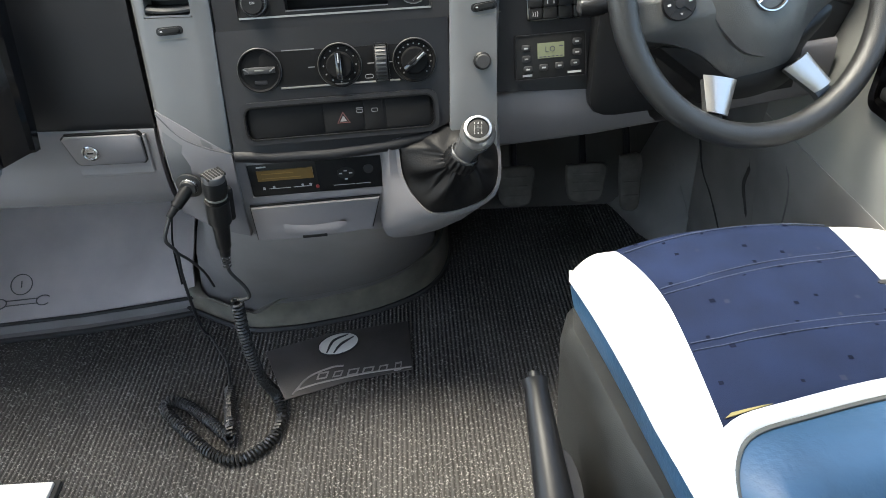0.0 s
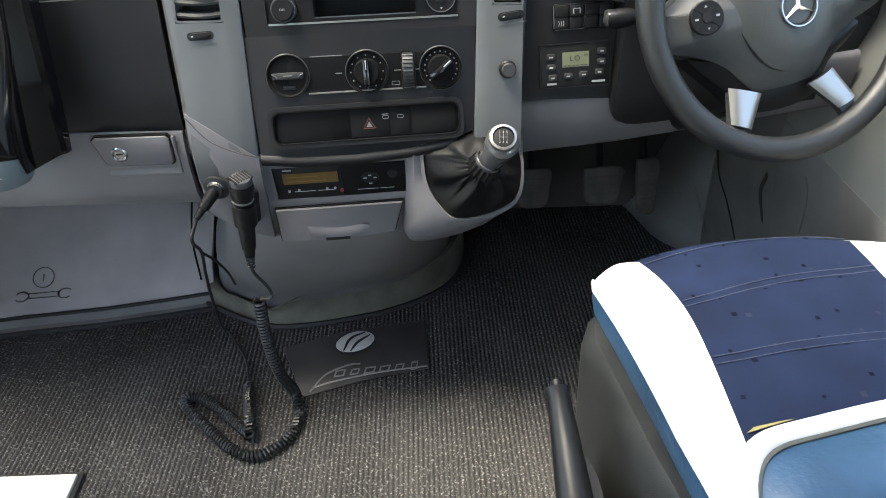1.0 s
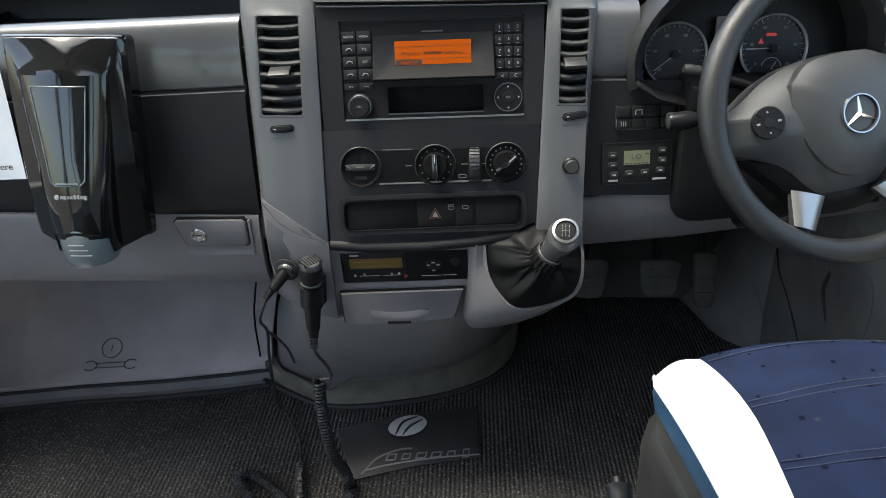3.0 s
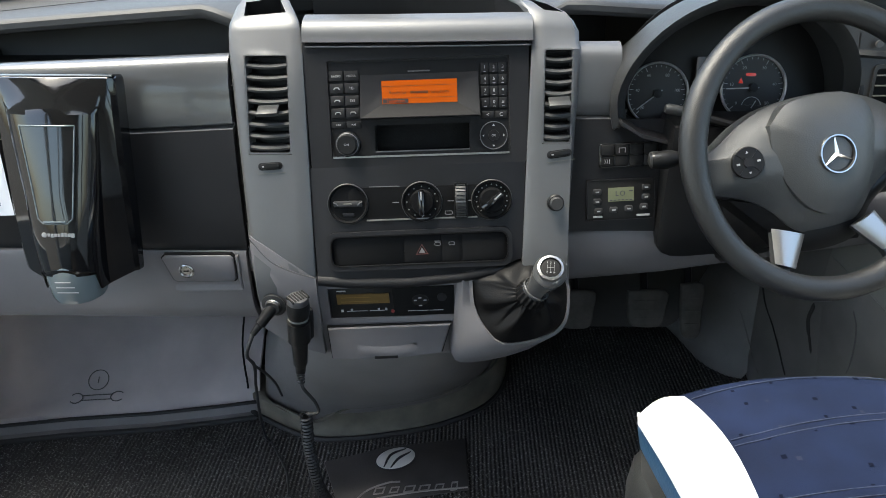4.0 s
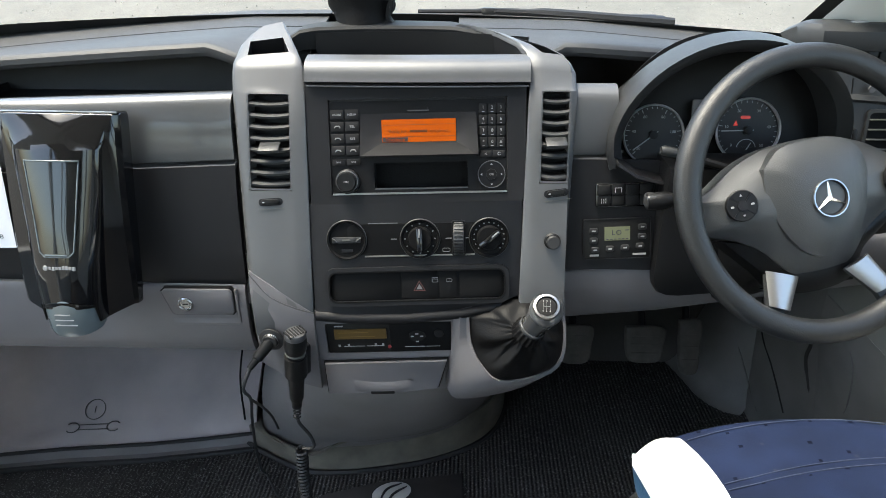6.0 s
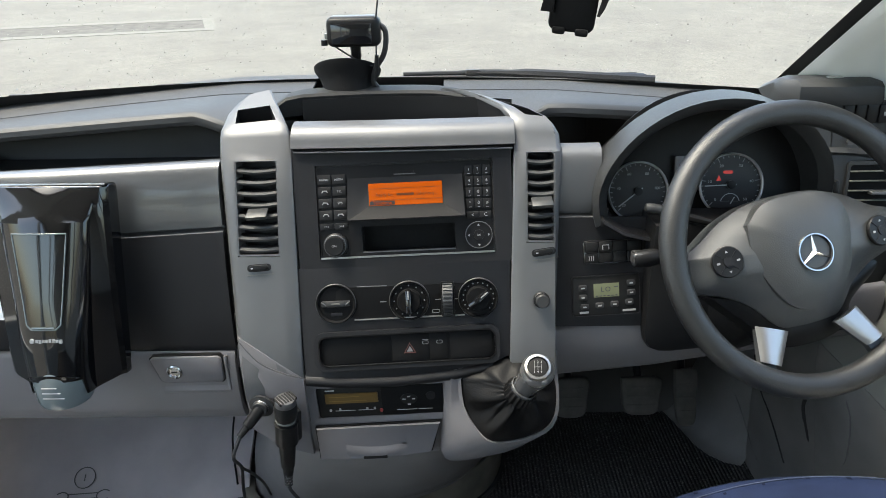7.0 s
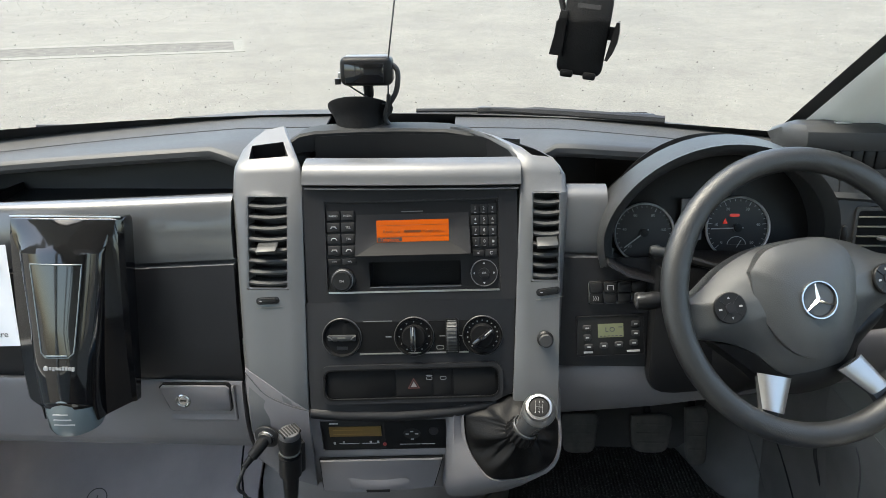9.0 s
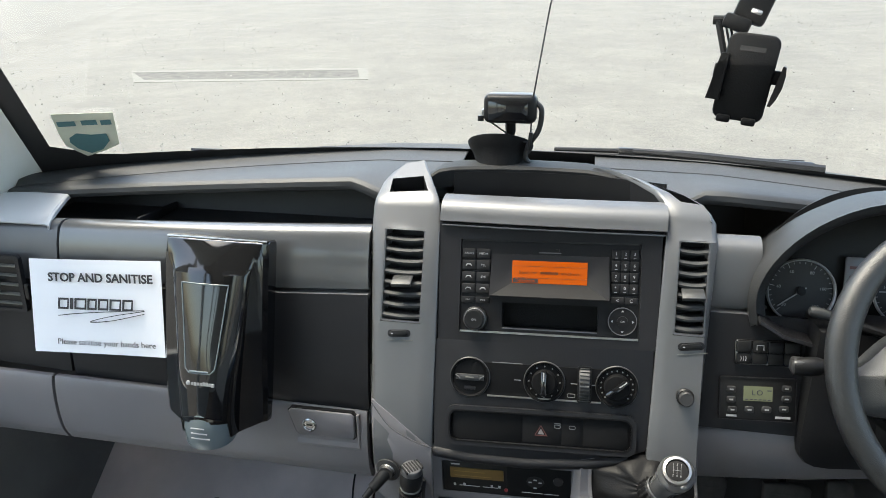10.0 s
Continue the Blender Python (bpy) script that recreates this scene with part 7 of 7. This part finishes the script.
hb = thing("hand_brake", "black hand brake lever beside the seat", "hand brake")
h0, h1 = Vector((0.2085, -0.385, 0.424)), Vector((0.215, -0.60, 0.335))
hd = (h1 - h0)
part("lever", tube([h0 + hd * f for f in (0.02, 0.06, 0.3, 0.7, 1.0, 1.5)], [0.0155, 0.0130, 0.0160, 0.0215, 0.026, 0.027], 16), mat("satin black grip", (0.010, 0.010, 0.0105), 0.36, grain=0.15, stain=0.3, spec=0.35), hb, smooth=60)
part("button", tube([h0 - hd * 0.02, h0 + hd * 0.03], [0.0068, 0.0072], 14), BLACK, hb)
part("gaiter", loft([[Vector((0.235 + 0.028 * math.cos(a) * s, -0.44 - 0.03 + 0.10 * math.sin(a) * s, z)) for a in [2 * math.pi * k / 16 for k in range(16)]] for s, z in ((0.45, 0.355), (0.7, 0.31), (1.0, 0.18), (1.1, 0.0))], closed=True, caps=True), RUBBER, hb)

# ---------------------------------------------------------------- things at the windscreen
dc = thing("dash_camera", "small black dash camera on a suction mount", "dash camera")
part("body", box(-0.120, -0.040, 0.165, 0.200, 0.964, 1.008, 0.010, 4), BLACK, dc)
part("top_edge", box(-0.114, -0.046, 0.168, 0.197, 1.002, 1.0085, 0.003), SILVER, dc, "pale top edge")
part("screen", box(-0.112, -0.052, 0.1635, 0.166, 0.969, 0.998, 0.001), PIANO, dc, "dark screen")
part("side_key", box(-0.1235, -0.119, 0.172, 0.192, 0.976, 0.984, 0.001), SATIN, dc)
part("side_knob", lathe([(0.005, -0.004), (0.005, 0.004), (0, 0.0045)], 14), BLACK, dc, m=pose(-0.1240, 0.172, 0.971))
part("cup", lathe([(0, 0.013), (0.030, 0.012), (0.045, 0.012), (0.050, 0.017), (0.052, 0.016), (0.051, 0.011), (0.043, 0.000), (0.038, -0.012), (0.036, -0.030), (0, -0.032)], 36), HOLDER, dc, "black suction cup", m=pose(-0.098, 0.205, 0.912, -26, 0, 0))
part("neck", tube([(-0.085, 0.20, 0.935), (-0.080, 0.19, 0.95), (-0.080, 0.185, 0.966)], 0.008, 10), BLACK, dc)
part("cord", tube(smoothed([(-0.046, 0.182, 0.998), (-0.033, 0.178, 0.985), (-0.036, 0.178, 0.955), (-0.050, 0.182, 0.932), (-0.056, 0.188, 0.912), (-0.050, 0.192, 0.900)], 6), 0.0042, 8), RUBBER, dc, "thick black cord")
part("cord", tube(smoothed([(-0.112, 0.180, 0.966), (-0.090, 0.178, 0.952), (-0.066, 0.180, 0.938), (-0.052, 0.184, 0.934)], 5), 0.0014, 6), RUBBER, dc)
an = thing("hanging_wire", "thin black wire running up the windscreen", "wire")
part("wire", tube([(-0.048, 0.172, 0.935), (-0.046, 0.170, 1.0), (-0.026, 0.165, 1.13), (0.02, 0.02, 1.30)], 0.0013, 6), RUBBER, an)
part("ferrule", tube([(-0.049, 0.172, 0.925), (-0.047, 0.171, 0.952)], 0.0032, 8), BLACK, an)

ph = thing("phone_holder", "black spring-clamp phone holder hung from the windscreen", "phone holder", upright(0.2385, 0.120, 1.040, yaw=-11) @ pose(0, 0, 0, 0, 0, -7))
part("back", slab(rrect(0.064, 0.112, 0.012), -0.006, 0.008, 0.003), HOLDER, ph)
part("maker_bar", box(-0.016, 0.016, 0.034, 0.040, 0.0078, 0.0084), DARK, ph)
for s in (-1, 1):
    part("clamp_arm", box(min(s * 0.03, s * 0.042), max(s * 0.03, s * 0.042), -0.004, 0.014, -0.004, 0.004, 0.002), HOLDER, ph)
    part("foot", box(s * 0.016 - 0.009, s * 0.016 + 0.009, -0.060, -0.050, -0.004, 0.014, 0.003), HOLDER, ph)
part("clamp_jaw", loft([[(0.036, y, -0.006), (0.038 + 0.006 * (1 - (y / 0.028) ** 2), y, -0.004), (0.037 + 0.006 * (1 - (y / 0.028) ** 2), y, 0.020), (0.034, y, 0.018)] for y in (-0.026, -0.015, 0, 0.015, 0.026)], closed=True, caps=True), HOLDER, ph, "curved clamp jaw", m=pose(0.003, 0.0, 0, 0, 0, -8))
part("clamp_jaw", loft([[(-0.030, y, -0.006), (-0.040 - 0.12 * (0.026 - y), y, -0.004), (-0.041 - 0.12 * (0.026 - y), y, 0.014), (-0.031, y, 0.014)] for y in (-0.034, -0.015, 0, 0.015, 0.026)], closed=True, caps=True), HOLDER, ph, "open clamp jaw", m=pose(0.004, 0.002, 0, 0, 0, 0))
part("ball", lathe([(0, -0.012), (0.010, -0.008), (0.013, 0.0), (0.010, 0.008), (0, 0.012)], 20), BLACK, ph, m=pose(-0.022, 0.026, -0.016))
for dx in (-0.006, 0.006):
    part("arm", tube([(-0.026 + dx, 0.020, -0.012), (-0.046 + dx, 0.066, -0.024)], 0.0042, 8), HOLDER, ph)
part("arm_edge", tube([(-0.020, 0.022, -0.006), (-0.040, 0.066, -0.018)], 0.0014, 6), SATIN, ph, "bright metal edge")
jm = pose(-0.036, 0, 0, 0, 0, -12)
part("joint", box(-0.024, 0.012, 0.056, 0.076, -0.040, -0.012, 0.005), HOLDER, ph, "black joint block", m=jm)
part("joint_screw", tube([(-0.036, 0.060, -0.026), (-0.018, 0.066, -0.026)], 0.006, 10), HOLDER, ph, m=jm)
part("upper_arm", box(-0.016, 0.026, 0.070, 0.150, -0.046, -0.020, 0.006), HOLDER, ph, "black upper arm", m=jm)
for y in (0.084, 0.104):
    part("arm_slot", box(0.004, 0.018, y, y + 0.006, -0.021, -0.0185, 0.002), SATIN, ph, m=jm)
part("mount", tube([(-0.005, 0.145, -0.036), (0.005, 0.20, -0.02), (0.008, 0.24, 0.01)], [0.014, 0.016, 0.03], 16), HOLDER, ph)

# windscreen sticker
sk = thing("windscreen_sticker", "faded green and cream windscreen sticker", "sticker")
def on_glass(u, v):
    return screen(-0.806 + u * 0.92 + 0.58 * v, 0.926 + 1.12 * v, 0.003)
SK = mat("cream sticker", (0.72, 0.74, 0.62), 0.6)
TEAL = mat("teal print", (0.10, 0.22, 0.24), 0.6)
def patch(outline, off):
    b = bmesh.new()
    b.faces.new([b.verts.new(on_glass(u, v) + Vector((0, -off, -off))) for u, v in outline])
    shell_of(b, 0.0004)
    return b
part("sheet", patch([(-0.050, 0.036), (0.052, 0.038), (0.046, -0.018), (0.018, -0.030), (-0.016, -0.040), (-0.046, -0.020), (-0.05, 0.0)], 0), SK, sk)
part("shield", patch([(-0.034, -0.004), (-0.02, 0.004), (0.004, 0.001), (0.030, 0.003), (0.032, -0.010), (0.016, -0.026), (-0.006, -0.033), (-0.026, -0.024), (-0.036, -0.012)], 0.0012), TEAL, sk, "teal shield")
for u, v, w in ((-0.030, 0.020, 0.030), (0.008, 0.022, 0.026), (0.036, 0.022, 0.018)):
    part("bar", patch([(u - w / 2, v - 0.004), (u + w / 2, v - 0.003), (u + w / 2, v + 0.005), (u - w / 2, v + 0.004)], 0.0012), TEAL, sk)

# wipers and bonnet edge outside
NAVY = mat("dark blue wiper cover", (0.012, 0.020, 0.034), 0.35, coat=0.3)
for x0, x1, z0, z1 in ((0.10, 0.40, 0.901, 0.889), (-0.55, -0.20, 0.876, 0.889)):
    wp = thing("wiper", "black windscreen wiper lying along the glass foot", "wiper", group="wipers")
    a = screen(x0, z0, 0.035)
    b_ = screen(x1, z1, 0.035)
    part("arm", tube(smoothed([a + Vector((-0.12, 0.01, -0.002)), a, a.lerp(b_, 0.3) + Vector((0, 0, 0.002)), b_], 5), [0.004] * 5 + [0.006] * 5 + [0.009] * 6, 8), BLACK, wp)
    part("blade", box(-0.24, 0.22, -0.003, 0.003, -0.003, 0.002, 0.001), RUBBER, wp, m=Matrix.Translation(a.lerp(b_, 0.2) + Vector((0, 0.006, -0.003))) @ pose(0, 0, 0, 0, 0, 0))
    part("joint", box(-0.012, 0.012, -0.007, 0.007, -0.005, 0.006, 0.002), BLACK, wp, m=Matrix.Translation(a))
    if x0 > 0:
        part("arm_cover", loft([[a.lerp(b_, f) + Vector((0, dy, dz * g - 0.006)) for dy, dz in ((0.0, 0.0), (-0.004, 0.5), (0.004, 1.0), (0.016, 0.9), (0.018, 0.0))] for f, g in ((0.05, 0.006), (0.3, 0.010), (0.7, 0.014), (0.94, 0.017), (1.0, 0.010))], closed=True, caps=True), NAVY, wp, "dark blue arm cover")
bn = thing("bonnet", "blue painted bonnet below the windscreen", "bonnet", kind="structure")
part("panel", loft([[(x, wind_y(x) + 0.06, 0.856), (x, wind_y(x) + 0.12, 0.850), (x, wind_y(x) + 0.35, 0.78), (x, wind_y(x) + 0.62, 0.50)] for x in [-0.95 + 0.1 * k for k in range(18)]], thick=0.01), BLUEPAINT, bn)

# yard: long drain with a pale concrete surround
dr = thing("yard_drain", "long drain channel with a pale concrete surround", "drain", pose(-7.2, 13.35, rise(13.35), math.degrees(math.atan(0.09)), 0, 0) @ pose(0, 0, 0, 0, 0, 9), kind="structure")
part("surround", frame_ring([(-3.0, 0.76), (2.38, 0.78), (2.62, -0.74), (-2.2, -0.78)], [(-2.80, 0.5), (2.20, 0.52), (2.40, -0.5), (-2.1, -0.5)], -0.05, 0.006), mat("pale concrete", (0.138, 0.132, 0.115), 0.9, grain=0.5, grain_scale=80), dr)
part("channel", slab([(-2.80, 0.5), (2.20, 0.52), (2.40, -0.5), (-2.1, -0.5)], -0.05, 0.003), mat("drain grate", (0.074, 0.069, 0.058), 0.9, grain=0.8, grain_scale=25, stain=0.4, stain_scale=5), dr)
